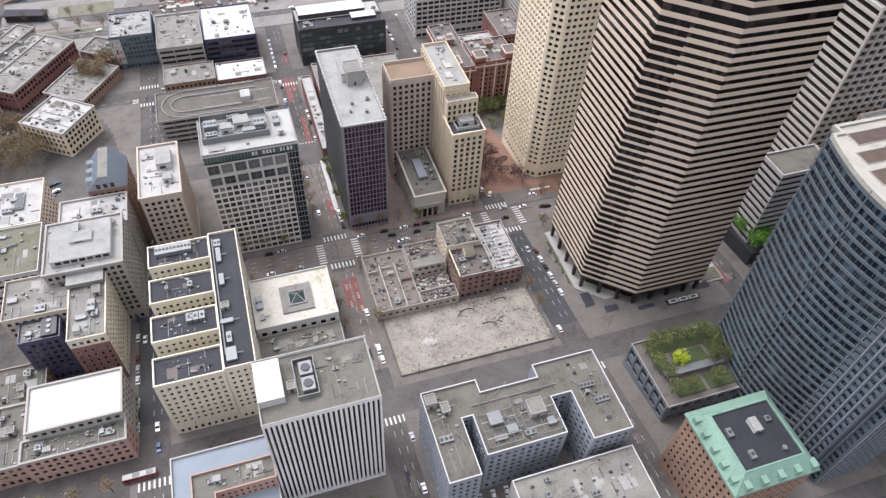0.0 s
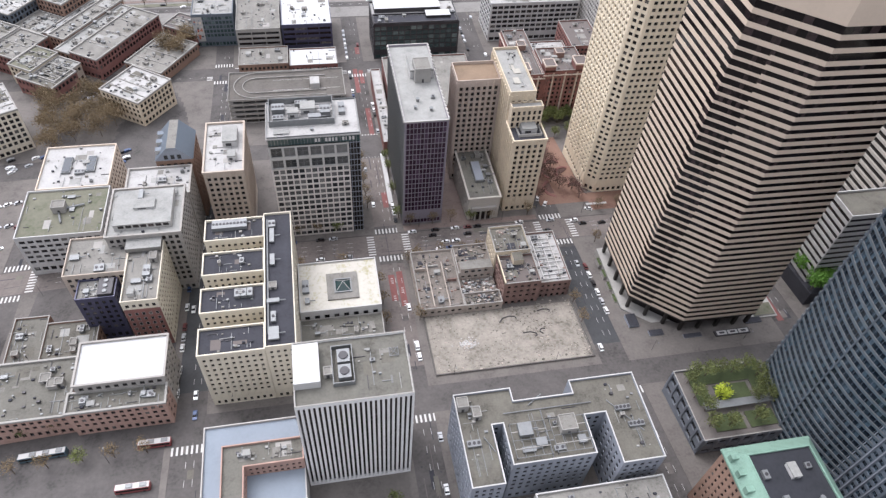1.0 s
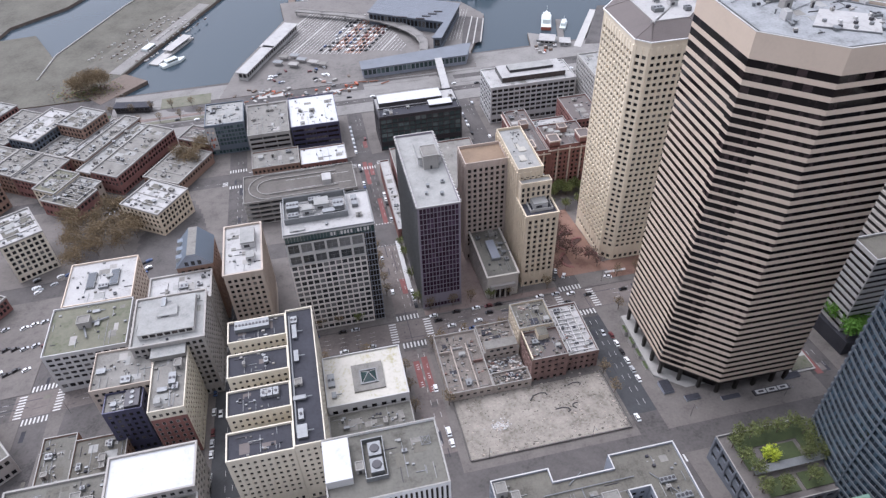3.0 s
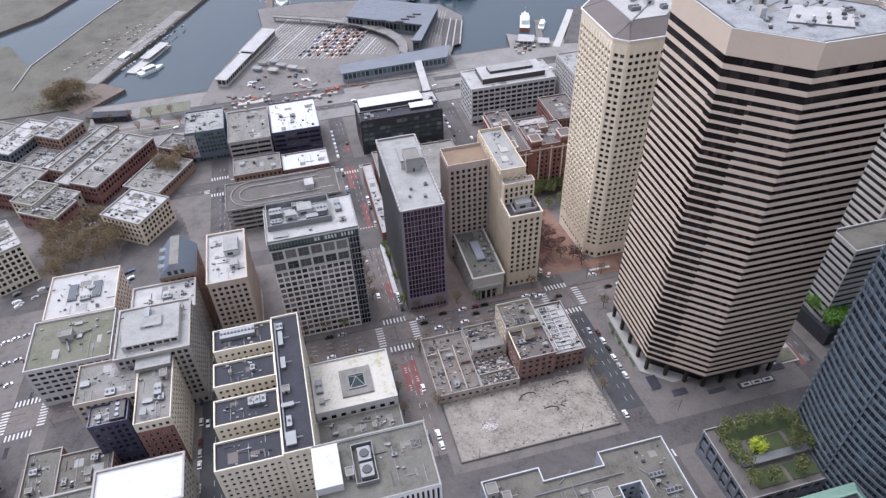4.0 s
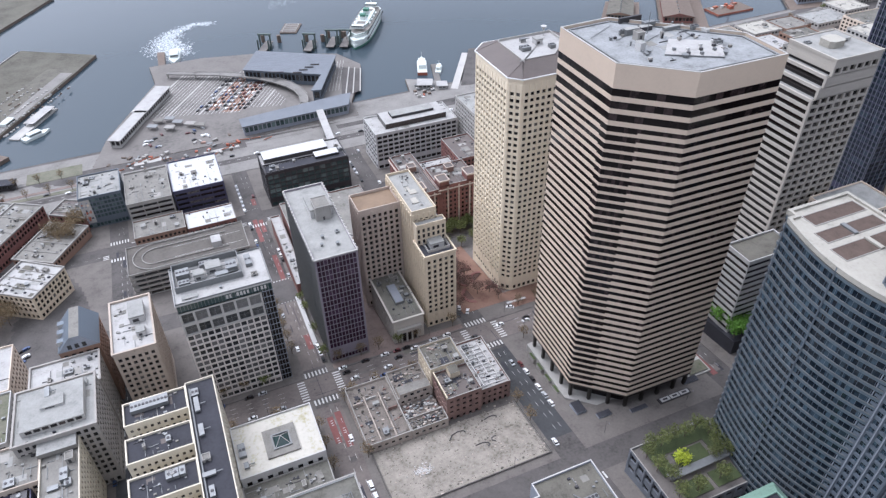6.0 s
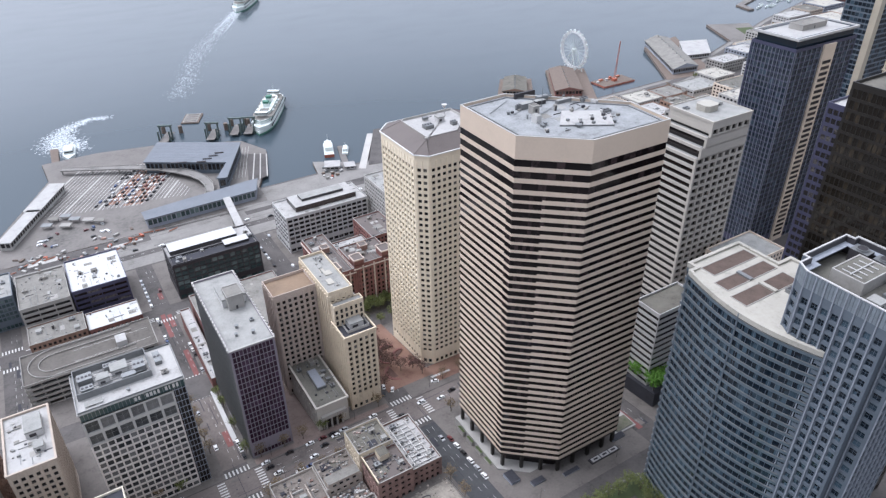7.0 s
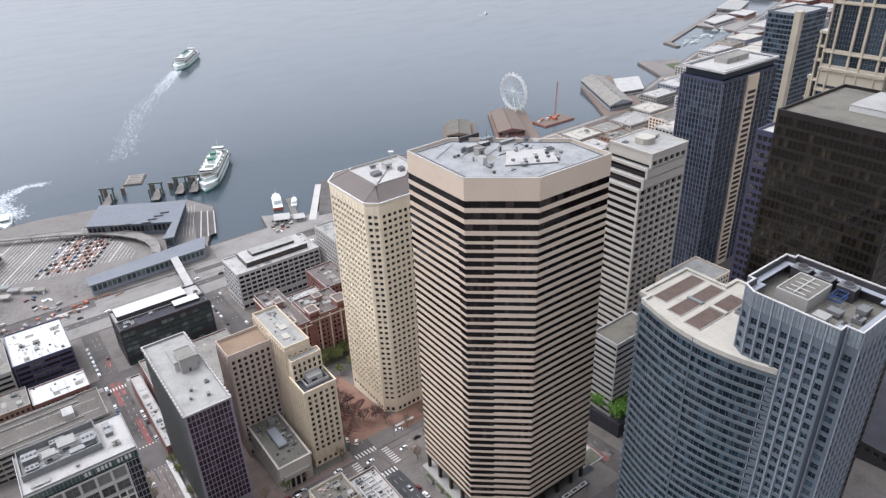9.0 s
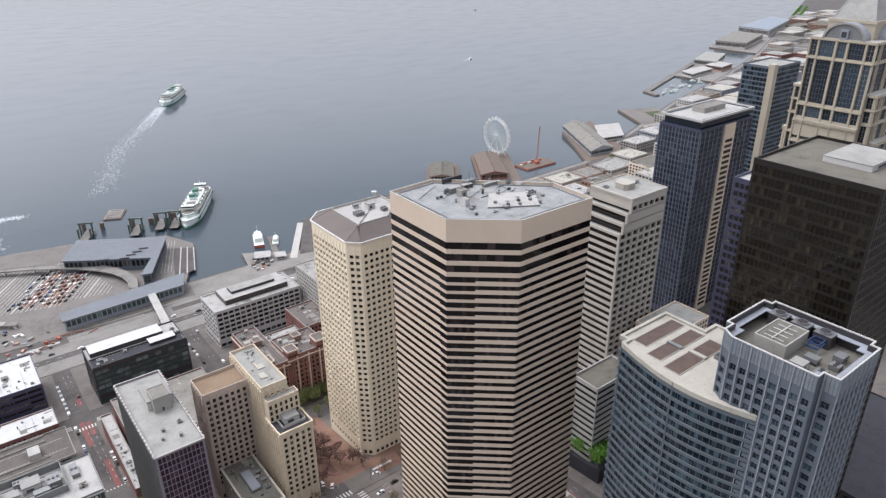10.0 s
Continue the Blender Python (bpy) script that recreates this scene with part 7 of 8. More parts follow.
hall("dock_shed", "wide end of the long pale-roofed dock shed", [(-42, 640), (-31, 635), (-6, 682), (-17, 688)], 3.3, 11, "pale", "roof_white", cat="shed")


def curved_ramp():
    ob = thing("curved_ramp", "curved pale concrete vehicle ramp on piers", "ramp", pose(0, 0, 3.3))
    pts = [(-4, 722), (22, 709), (45, 697), (66, 683.5), (82, 671), (95, 656), (104, 642), (109.5, 627), (111, 612), (108, 596), (102, 586)]
    for i in range(len(pts) - 1):
        a, b = Vector(pts[i]), Vector(pts[i + 1])
        d = (b - a).normalized() * 0.4
        n = Vector((-(b - a).normalized().y, (b - a).normalized().x)) * (3.2 + 0.5 * min(i, 9 - i))
        q = [tuple(a - d - n), tuple(b + d - n), tuple(b + d + n), tuple(a - d + n)]
        part("ramp_deck", Geo().prism(q, 4.6, 5.4, "quay"), ob)
        part("pier_post", Geo().cyl(a.x, a.y, 0, 4.6, 0.6, "concrete", 8), ob)
        for s in (-1, 1):
            u, v = a + n * s, b + n * s
            part("barrier", Geo().bar((u.x, u.y, 6.0), (v.x, v.y, 6.0), 0.3, "concrete", 4), ob)


curved_ramp()
for k in range(3):
    tagged(part("lane_divider", Geo().prism([(150 + k * 8, 604 + k * 2), (151 + k * 8, 603.5 + k * 2), (174 + k * 5, 668 - k * 4), (173 + k * 5, 668.5 - k * 4)], 3.2, 4.0, "pale")), "pale concrete divider between dock lanes", "divider")
tagged(part("apron_lane", Geo().prism([(146, 602), (168, 610), (183, 660), (166, 672)], 3.0, 3.318, "asphalt")), "dark asphalt loading lanes beside the terminal", "road", kind="structure")
for k, (x, y) in enumerate(((-28, 612), (-14, 604), (-22, 622), (-6, 612), (4, 604), (12, 598), (-12, 622))):
    ob = thing("site_cabin", "wavy grey canopy and cabins on the dock works site", "cabin", pose(x, y, 3.3, 0, 0, -28))
    part("canopy", Geo().box(-4.5, 4.5, -3, 3, 3.2, 3.6, ("steel", "concrete", "roof_grey")[k % 3]), ob)
    for sx in (-4, 4):
        part("post", Geo().box(sx - 0.2, sx + 0.2, -0.2, 0.2, 0, 3.2, "steel"), ob)
# footbridge to the waterside office
ob = thing("footbridge", "white covered footbridge over the waterfront road", "footbridge", pose(111, 530, 10))
part("deck", Geo().prism([(-4.5, -28), (1, -28), (7, 36), (1.5, 36)], 0, 0.5, "pale"), ob)
part("roof", Geo().prism([(-5, -28), (1.5, -28), (7.5, 36), (1, 36)], 3.0, 3.4, "roof_white"), ob)
part("glazing", Geo().prism([(-4.3, -28), (0.8, -28), (6.8, 36), (1.7, 36)], 0.5, 3.0, "g_green"), ob)
for y in (-18, 2, 22):
    part("column", Geo().box(-1.5 + y * 0.08, -0.5 + y * 0.08, y, y + 1, -7, 0, "concrete"), ob)

YARD = [(-900, 590), (-230, 590), (-165, 592), (-172, 628), (-94, 778), (-72, 822), (-150, 872), (-189, 800), (-241, 686), (-269, 746), (-309, 742), (-301, 775), (-251, 817), (-120, 1060), (-900, 1300)]
slab("pier_yard", "bare concrete container yard pier", "pier", YARD, 3.0, "yard")
slab("old_pier", "broken brown timber pier stub", "pier", [(-200, 600), (-182, 578), (-146, 613), (-168, 632)], 3.2, "timber")
slab("fireboat_pier", "grey timber fireboat pier", "pier", [(206, 564), (233, 571), (244, 599), (217, 616)], 3.2, "quay")
slab("boat_float", "narrow timber float between the moored boats", "float", [(243, 600), (249, 598), (262, 641), (256, 643)], 1.4, "deck", low=-2)
slab("narrow_pier", "narrow concrete pier with dark edge", "pier", [(250, 576), (256, 572), (303, 650), (297, 653)], 3.2, "pale")
slab("old_pier", "wide dark asphalt pier beside the narrow quay", "pier", [(262, 578), (292, 572), (330, 656), (308, 660)], 3.2, "asphalt")
slab("shed_pier", "timber pier with a low shed", "pier", [(488, 672), (524, 645), (566, 704), (530, 725)], 3.4, "timber")
slab("wheel_pier", "timber pier below the observation wheel", "pier", [(532, 615), (585, 595), (655, 700), (605, 722)], 3.4, "timber")
slab("aquarium_pier", "timber pier under the aquarium shed", "pier", [(712, 600), (790, 590), (885, 745), (800, 728)], 3.4, "timber")
slab("park_pier", "flat park pier with a lawn", "pier", [(930, 668), (985, 640), (1050, 735), (985, 768)], 3.4, "deck")
tagged(part("pier_lawn", Geo().prism([(985, 690), (1010, 680), (1030, 715), (1005, 725)], 3.4, 3.8, "grass")), "small lawn on the park pier", "lawn")
slab("breakwater", "long concrete marina breakwater", "breakwater", [(1136, 800), (1148, 838), (1605, 1004), (1609, 994), (1160, 830), (1146, 797)], 2.5, "deck")
hall("pier_shed", "brown-roofed timber pier shed", [(548, 632), (578, 616), (625, 690), (598, 706)], 3.4, 11, "brick_red", "timber", cat="pier shed", gable=4.0)
hall("pier_shed", "brown-roofed timber pier shed", [(496, 672), (520, 655), (553, 700), (530, 715)], 3.4, 9, "brick_brown", "roof_brown", cat="pier shed", gable=3.0)
hall("aquarium", "grey-roofed aquarium shed on its pier", [(735, 612), (775, 606), (848, 728), (808, 735)], 3.4, 11, "blue_grey", "roof_grey", cat="aquarium", gable=6.0)
hall("low_white_hall", "low white flat-roofed waterside hall", [(800, 650), (840, 640), (890, 690), (850, 705)], 3.4, 10, "white", "roof_white", cat="hall")
slab("marina_quay", "concrete quay under the marina halls", "quay", [(1330, 790), (1520, 850), (1602, 985), (1500, 945), (1330, 893)], 2.9, "quay")
slab("terminal_pier", "long concrete terminal pier along the far shore", "pier", [(1735, 925), (2010, 1035), (2330, 1140), (2362, 1250), (2030, 1182), (1735, 1070)], 2.9, "quay")
hall("white_market_hall", "long white-roofed waterside building", [(1330, 850), (1420, 860), (1430, 890), (1345, 885)], 3, 12, "white", "roof_white", cat="hall")
hall("long_waterside_hall", "long pale waterfront hall with a roof deck", [(1480, 890), (1600, 940), (1590, 985), (1470, 940)], 3, 16, "pale", "roof_pale", cat="hall")
hall("red_waterside_hall", "pink and white waterside hall", [(1440, 850), (1500, 860), (1500, 895), (1440, 890)], 3, 14, "brick_pink", "roof_white", cat="hall")
hall("blue_roof_terminal", "large waterside terminal with a blue roof", [(2022, 1062), (2310, 1152), (2350, 1235), (2040, 1168)], 3, 24, "white", "roof_blue", cat="terminal")
hall("far_pier_shed", "grey pier shed far along the shore", [(1766, 985), (1960, 1045), (1945, 1125), (1750, 1062)], 3, 20, "pale", "roof_grey", cat="pier shed")


hall("dark_waterside_shed", "long black shed beside the yard shore", [(-166, 558), (-138, 553), (-136.5, 560), (-165, 566)], 3.2, 9, "dark_metal", "roof_dark", cat="shed")


def yard_scrap():
    rr, g = random.Random(31), Geo()
    for i in range(7):
        for k in range(26):
            if rr.random() < 0.75:
                x, y = -205 + i * 9 + k * 4.1 * 0.52 + rr.uniform(-0.8, 0.8), 672 - i * 3 + k * 4.1 * 0.87 + rr.uniform(-0.8, 0.8)
                s = rr.uniform(0.6, 1.5)
                g.prism([(x - s, y - s * 0.6), (x + s, y - s * 0.5), (x + s * 0.9, y + s * 0.6), (x - s * 0.8, y + s * 0.5)], 2.9, 3.0 + rr.uniform(0.5, 1.3), rr.choice(("pale", "pale", "roof_white", "timber")))
    tagged(part("kerb_blocks", g), "rows of pale concrete blocks stored on the yard", "blocks", kind="stuff")
    b = Geo()
    for k in range(900):
        x, y = rr.gauss(-196, 13), rr.gauss(604, 7)
        s = rr.uniform(0.4, 1.2)
        z = 3.1 + abs(rr.gauss(0, 1.5))
        b.face([(x - s, y, z), (x, y - s * 0.7, z + rr.uniform(-0.6, 0.6)), (x + s, y, z), (x, y + s * 0.7, z + rr.uniform(-0.6, 0.6))], rr.choice(("twig", "twig_red", "leaf")))
    tagged(part("scrub", b), "brown scrub growing along the yard shore", "scrub", kind="stuff")
    w = Geo().prism([(-215, 640), (-190, 625), (-175, 640), (-95, 790), (-120, 803), (-200, 668)], 2.9, 3.12, "roof_brown")
    edge = Geo().prism([(-172, 632), (-96, 780), (-107, 786), (-183, 637)], 2.9, 3.17, "quay")
    tagged(part("quay_edge", edge), "bare beige gravel strip along the quay edge", "quay", kind="structure")
    rail = Geo()
    for p, q in (((-152, 868), (-188, 800)), ((-188, 800), (-239, 690)), ((-239, 690), (-246, 640))):
        rail.bar((*p, 3.6), (*q, 3.6), 0.7, "concrete", 4)
    tagged(part("quay_wall", rail), "low pale concrete wall along the yard pier", "quay wall", kind="structure")
    tagged(part("worn_paving", w), "darker worn paving along the yard pier", "paving", kind="structure")


yard_scrap()


def wheel():
    ob = thing("observation_wheel", "white steel observation wheel at the pier's end", "observation wheel", pose(634, 700, 3.4, 0, 0, 2))
    R, C, n = 24.5, 29.0, 42
    rim = [(R * math.cos(6.28319 * i / n), C + R * math.sin(6.28319 * i / n)) for i in range(n)]
    for s in (-1.6, 1.6):
        g = Geo()
        for k in (1.0, 0.93):
            for i in range(n):
                a, b = rim[i], rim[(i + 1) % n]
                g.bar((s, a[0] * k, C + (a[1] - C) * k), (s, b[0] * k, C + (b[1] - C) * k), 0.42, "fin_white", 4)
        part("rim", g, ob)
    for i in range(21):
        a = rim[i * 2]
        part("spoke", Geo().bar((-1.2, 0, C), (-1.6, a[0], a[1]), 0.16, "ship", 4).bar((1.2, 0, C), (1.6, a[0], a[1]), 0.16, "ship", 4), ob)
        part("gondola", Geo().cyl(0, a[0] * 1.05, C + (a[1] - C) * 1.05 - 1.3, C + (a[1] - C) * 1.05 + 1.0, 1.2, "ship", 8), ob)
    part("hub", Geo().bar((-3.5, 0, C), (3.5, 0, C), 1.6, "ship", 10), ob)
    for sx in (-1, 1):
        for sy in (-1, 1):
            part("leg", Geo().bar((sx * 3.2, 0, C), (sx * 6.5, sy * 12, 0), 0.55, "ship", 6), ob)


wheel()


def crane():
    ob = thing("lattice_crane", "red lattice crane standing on a work barge", "crane", pose(655, 640, 1.5))
    g = Geo()
    for x, y in ((-0.8, -0.8), (0.8, -0.8), (0.8, 0.8), (-0.8, 0.8)):
        g.bar((x, y, 2), (x * 0.4 + 3, y * 0.4, 52), 0.22, "rust", 4)
    for k in range(16):
        g.bar((-0.8 + k * 0.18, -0.7, 2 + k * 3.1), (0.8 + k * 0.18, 0.7, 5 + k * 3.1), 0.12, "rust", 4)
    part("boom", g, ob)
    part("cab", Geo().box(-3, 3, -3, 3, 0.5, 4, "rust"), ob)
    part("barge", Geo().box(-28, 26, -12, 14, -2.5, 0.6, "rust", "timber"), ob)
    for i in range(9):
        part("crate", Geo().box(-25 + i * 5, -22 + i * 5, 4 + (i % 3) * 2, 7 + (i % 3) * 2, 0.6, 2.5 + i % 2, ("white", "orange", "rust")[i % 3]), ob)


crane()


def ferry(name, label, L, W, at):
    ob = thing(name, label, "ferry", at)

    def deck(w, l, pow_, n=14):
        pts = []
        for s in (1, -1):
            for i in range(n + 1):
                t = -1 + 2 * i / n
                t = t * s
                pts.append((s * w / 2 * (1 - abs(t) ** pow_), t * l / 2))
        out = []
        for p in pts:
            if not out or (abs(out[-1][0] - p[0]) + abs(out[-1][1] - p[1])) > 0.05:
                out.append(p)
        if abs(out[0][0] - out[-1][0]) + abs(out[0][1] - out[-1][1]) < 0.05:
            out.pop()
        return out

    part("hull", Geo().prism(deck(W, L, 4), -2, 2.2, "ship_green").prism(deck(W + 0.6, L, 4), 2.2, 4.6, "ship"), ob, "dark green hull with white topsides")
    part("car_deck", Geo().prism(deck(W, L * 0.96, 8), 4.6, 9.0, "ship"), ob)
    for s in (-1, 1):
        for i in range(16):
            y = -L * 0.36 + i * L * 0.72 / 15
            part("opening", Geo().box(s * (W / 2 - 0.6), s * (W / 2 + 0.03), y - 1.5, y + 1.5, 5.6, 7.8, "g_black"), ob)
        part("window_band", Geo().box(s * (W / 2 - 1.6), s * (W / 2 - 0.95), -L * 0.34, L * 0.34, 10.3, 11.8, "g_black"), ob)
    part("passenger_deck", Geo().prism(deck(W - 2, L * 0.82, 8), 9.0, 13.0, "ship"), ob)
    part("sun_deck", Geo().prism(deck(W - 1, L * 0.78, 8), 13.0, 13.4, "roof_grey").prism(deck(W * 0.62, L * 0.55, 8), 13.4, 16.2, "ship"), ob)
    part("deck_stripe", Geo().prism(deck(W - 1.9, L * 0.821, 8), 12.2, 12.7, "ship_green"), ob)
    part("hatch", Geo().box(-3.4, 3.4, -4, 4, 16.2, 16.8, "ship_green").box(-5, 5, -L * 0.2, -L * 0.14, 16.2, 16.6, "roof_grey").box(-5, 5, L * 0.14, L * 0.2, 16.2, 16.6, "roof_grey"), ob)
    part("deck_stripe", Geo().prism(deck(W * 0.63, L * 0.551, 8), 15.4, 15.8, "ship_green"), ob)
    for s in (-1, 1):
        house = part("pilothouse", Geo().box(-W * 0.28, W * 0.28, s * L * 0.30 - 3, s * L * 0.30 + 3, 16.2, 19.4, "ship"), ob)
        part("window_band", Geo().box(-W * 0.29, W * 0.29, s * L * 0.30 - 3.1, s * L * 0.30 + 3.1, 17.6, 18.7, "g_black"), house)
        part("funnel", Geo().box(-3.2, 3.2, s * 9 - 3, s * 9 + 3, 16.2, 22.5, "ship").box(-3.25, 3.25, s * 9 - 3.05, s * 9 + 3.05, 20, 22.6, "ship_green"), ob)
        part("mast", Geo().bar((0, s * L * 0.3, 19), (0, s * L * 0.3, 28), 0.25, "ship"), ob)
        for k in range(4):
            part("lifeboat", Geo().box(s * W * 0.36 - 0.9, s * W * 0.36 + 0.9, -18 + k * 11, -13 + k * 11, 13.4, 15.0, "ship"), ob)
    return ob


HEAD = -33
ferry_out = ferry("ferry", "white and green car ferry steaming out of the harbour", 140, 26, pose(372, 1348, 0, 0, 0, HEAD))
ferry("ferry", "white and green car ferry berthed at the dock", 122, 25, pose(226, 772, 0, 0, 0, -30))


def boat(label, x, y, L, W, turn, red=False):
    ob = thing("boat", label, "boat", pose(x, y, 0, 0, 0, turn))
    hull = [(-W / 2, -L / 2), (W / 2, -L / 2), (W / 2, L * 0.2), (0, L / 2), (-W / 2, L * 0.2)]
    part("hull", Geo().prism(hull, -0.6, L * 0.06 + 0.8, "rust" if red else "ship", "ship"), ob)
    part("cabin", Geo().box(-W * 0.36, W * 0.36, -L * 0.3, L * 0.15, L * 0.06 + 0.8, L * 0.14 + 1.6, "ship"), ob)
    part("window_band", Geo().box(-W * 0.365, W * 0.365, -L * 0.28, L * 0.155, L * 0.09 + 1.0, L * 0.12 + 1.2, "g_black"), ob)
    if L > 12:
        part("mast", Geo().bar((0, 0, L * 0.14), (0, 0, L * 0.4), 0.15, "ship"), ob)
    return ob


boat("white passenger boat with yellow stern at the dock berth", 8, 781, 38, 12, 172)
slab("boat_float", "narrow grey gangway float beside the passenger boat", "float", [(-18, 722), (-13, 720), (-6, 760), (-11, 762)], 1.6, "pale", low=-2)
slab("boat_float", "dark timber berth beside the passenger boat", "float", [(-11, 760), (-4, 758), (-1, 800), (-9, 802)], 2.2, "timber", low=-2)
boat("white tour boat moored to the yard pier", -150, 684, 30, 9, -30)
boat("white tour boat moored at the floating pier", -126, 650, 26, 8, -55)
boat("red and white fireboat moored at its pier", 246, 643, 42, 10, -20, True)
hall("fireboat_house", "small pale boathouse on the fireboat pier", [(220, 588), (232, 583), (237, 594), (225, 600)], 3.2, 8, "pale", "roof_white", cat="boathouse")
hall("pier_hut", "low white hut beside the fireboat pier", [(238, 580), (246, 577), (249, 586), (241, 589)], 3.2, 7, "white", "roof_white", cat="hut")
rr = random.Random(17)
for k in range(26):
    u, v = rr.random(), rr.random()
    x, y = 209 + 23 * u + 10 * v, 567 + 6 * u + 28 * v
    tagged(part("pier_crate", Geo().box(x - rr.uniform(0.6, 2), x + rr.uniform(0.6, 2.4), y - rr.uniform(0.5, 1.5), y + rr.uniform(0.5, 1.5), 3.15, 3.2 + rr.uniform(0.6, 2.6), rr.choice(("pale", "rust", "steel", "timber", "brick_pink", "white")))), "stacked gear and crates on the fireboat pier", "crate")
boat("small workboat moored beside the fireboat pier", 260, 630, 24, 6, -27)
boat("small white launch on the open bay", 1136, 1360, 16, 5, -70)
boat("small white launch far out on the bay", 1900, 2250, 18, 6, 40)
r = random.Random(12)
for i in range(18):
    x = 1165 + r.uniform(0, 190)
    boat("small white yacht moored in the marina", x, 790 + (x - 1165) * 0.22 + r.uniform(-8, 26), r.uniform(9, 14), 3.6, r.choice((20, 110, 200)))
ob = thing("float_barge", "dark timber mooring float with pale deck frames", "float", pose(145, 814, 0.4, 0, 0, -25))
part("deck", Geo().box(-10, 10, -15, 15, -1, 0.8, "timber"), ob)
for i in range(4):
    part("frame", Geo().ring(rect(-8, 8, -13 + i * 7, -8 + i * 7), 0.8, 0.8, 1.6, "pale"), ob)
ob = thing("float_pier", "long pale floating pier with white canopy", "float", pose(-130, 676, 0.4, 0, 0, -30))
part("deck", Geo().box(-5, 5, -30, 32, -1, 0.8, "pale"), ob)
part("canopy", Geo().box(-5, 5, -6, 30, 3.6, 4.0, "roof_white"), ob)
for y in (-5, 8, 20, 29):
    part("post", Geo().box(-4.6, -4.2, y, y + 0.4, 0.8, 3.6, "steel").box(4.2, 4.6, y, y + 0.4, 0.8, 3.6, "steel"), ob)
for x, y, k in ((104, 762, 0), (150, 742, 0), (176, 742, 1), (190, 736, 0)):
    ob = thing("ferry_gantry", "green steel transfer-span gantry at the ferry slip", "gantry", pose(x, y, 3, 0, 0, -28))
    for s in (-6, 6):
        part("tower", Geo().box(s - 0.7, s + 0.7, 3, 5, -6, 13, "gantry_green").box(s - 0.7, s + 0.7, -5, -3, -6, 10, "gantry_green"), ob)
    part("head_beam", Geo().box(-7.5, 7.5, 2.8, 5.2, 12.6, 14.2, "gantry_green"), ob)
    part("span", Geo().box(-4.5, 4.5, -12, 18, -0.4, 0.4, "deck"), ob)
    for s in (-9.5, 9.5):
        part("dolphin", Geo().cyl(s, 24, -8, 5, 2.4, "timber", 10), ob)


def foam(name, label, pts, n, wide, size, seed):
    """Flecks of foam strewn along a line of (x, y, spread)."""
    g, rr = Geo(), random.Random(seed)
    for k in range(n):
        t = rr.random() ** wide * (len(pts) - 1)
        i = min(int(t), len(pts) - 2)
        f = t - i
        a, b = pts[i], pts[i + 1]
        w = a[2] + (b[2] - a[2]) * f
        x, y = a[0] + (b[0] - a[0]) * f + rr.gauss(0, w), a[1] + (b[1] - a[1]) * f + rr.gauss(0, w)
        s = size * rr.uniform(0.25, 1.2) * (1.2 - 0.6 * t / len(pts))
        m = rr.randint(5, 7)
        ph, st = rr.random() * 6, rr.uniform(0.25, 0.7)
        ca, sa = math.cos(ph), math.sin(ph)
        poly = []
        for j in range(m):
            q = rr.uniform(0.5, 1.2)
            u, v = s * q * math.cos(6.283 * j / m), s * st * q * math.sin(6.283 * j / m)
            poly.append((x + u * ca - v * sa, y + u * sa + v * ca, 0.05 + k * 0.0001))
        g.face(poly, "foam")
    tagged(part(name, g), label, "foam", kind="stuff")


def milky(name, label, pts, seed):
    """A ragged sheet of aerated water under the foam flecks."""
    g, rr = Geo(), random.Random(seed)
    for k in range(len(pts) - 1):
        a, b = pts[k], pts[k + 1]
        for j in range(6):
            f0, f1 = j / 6, (j + 1.15) / 6
            d = Vector((b[0] - a[0], b[1] - a[1])).normalized()
            w0 = (a[2] + (b[2] - a[2]) * f0) * rr.uniform(0.75, 1.25)
            w1 = (a[2] + (b[2] - a[2]) * f1) * rr.uniform(0.75, 1.25)
            p, q = (a[0] + (b[0] - a[0]) * f0, a[1] + (b[1] - a[1]) * f0), (a[0] + (b[0] - a[0]) * f1, a[1] + (b[1] - a[1]) * f1)
            z = 0.02 + 0.0004 * (k * 6 + j)
            g.face([(p[0] - d.y * w0, p[1] + d.x * w0, z), (p[0] + d.y * w0, p[1] - d.x * w0, z), (q[0] + d.y * w1, q[1] - d.x * w1, z), (q[0] - d.y * w1, q[1] + d.x * w1, z)], "foam")
    tagged(part(name, g), label, "foam", kind="stuff")


milky("churned_water", "milky aerated water behind the passenger boat", [(10, 796, 8), (4, 815, 12), (2, 838, 8), (16, 862, 4), (40, 880, 2.2), (60, 874, 1.2)], 5)
for s in (-1, 1):
    milky("ferry_wake", "milky edge of the ferry's wake", [(352 + s * 5, 1316, 2.4), (322 + s * 8, 1262, 1.6), (286 + s * 11, 1196, 0.5)], 6 + s)
foam("ferry_wake", "white foam wake trailing behind the ferry", [(355, 1322, 4), (330, 1280, 5.5), (280, 1190, 7), (220, 1085, 8), (180, 980, 8), (150, 900, 9)], 7000, 1.9, 1.35, 1)
foam("churned_water", "bright churned water at the dock berth", [(10, 796, 8), (4, 815, 11), (2, 838, 8), (14, 862, 5), (40, 880, 3), (60, 875, 3)], 4600, 1.2, 1.7, 2)
foam("boat_wake", "thin wake behind the small launch", [(1131, 1359, 1), (1110, 1352, 3)], 60, 1.0, 2.4, 3)

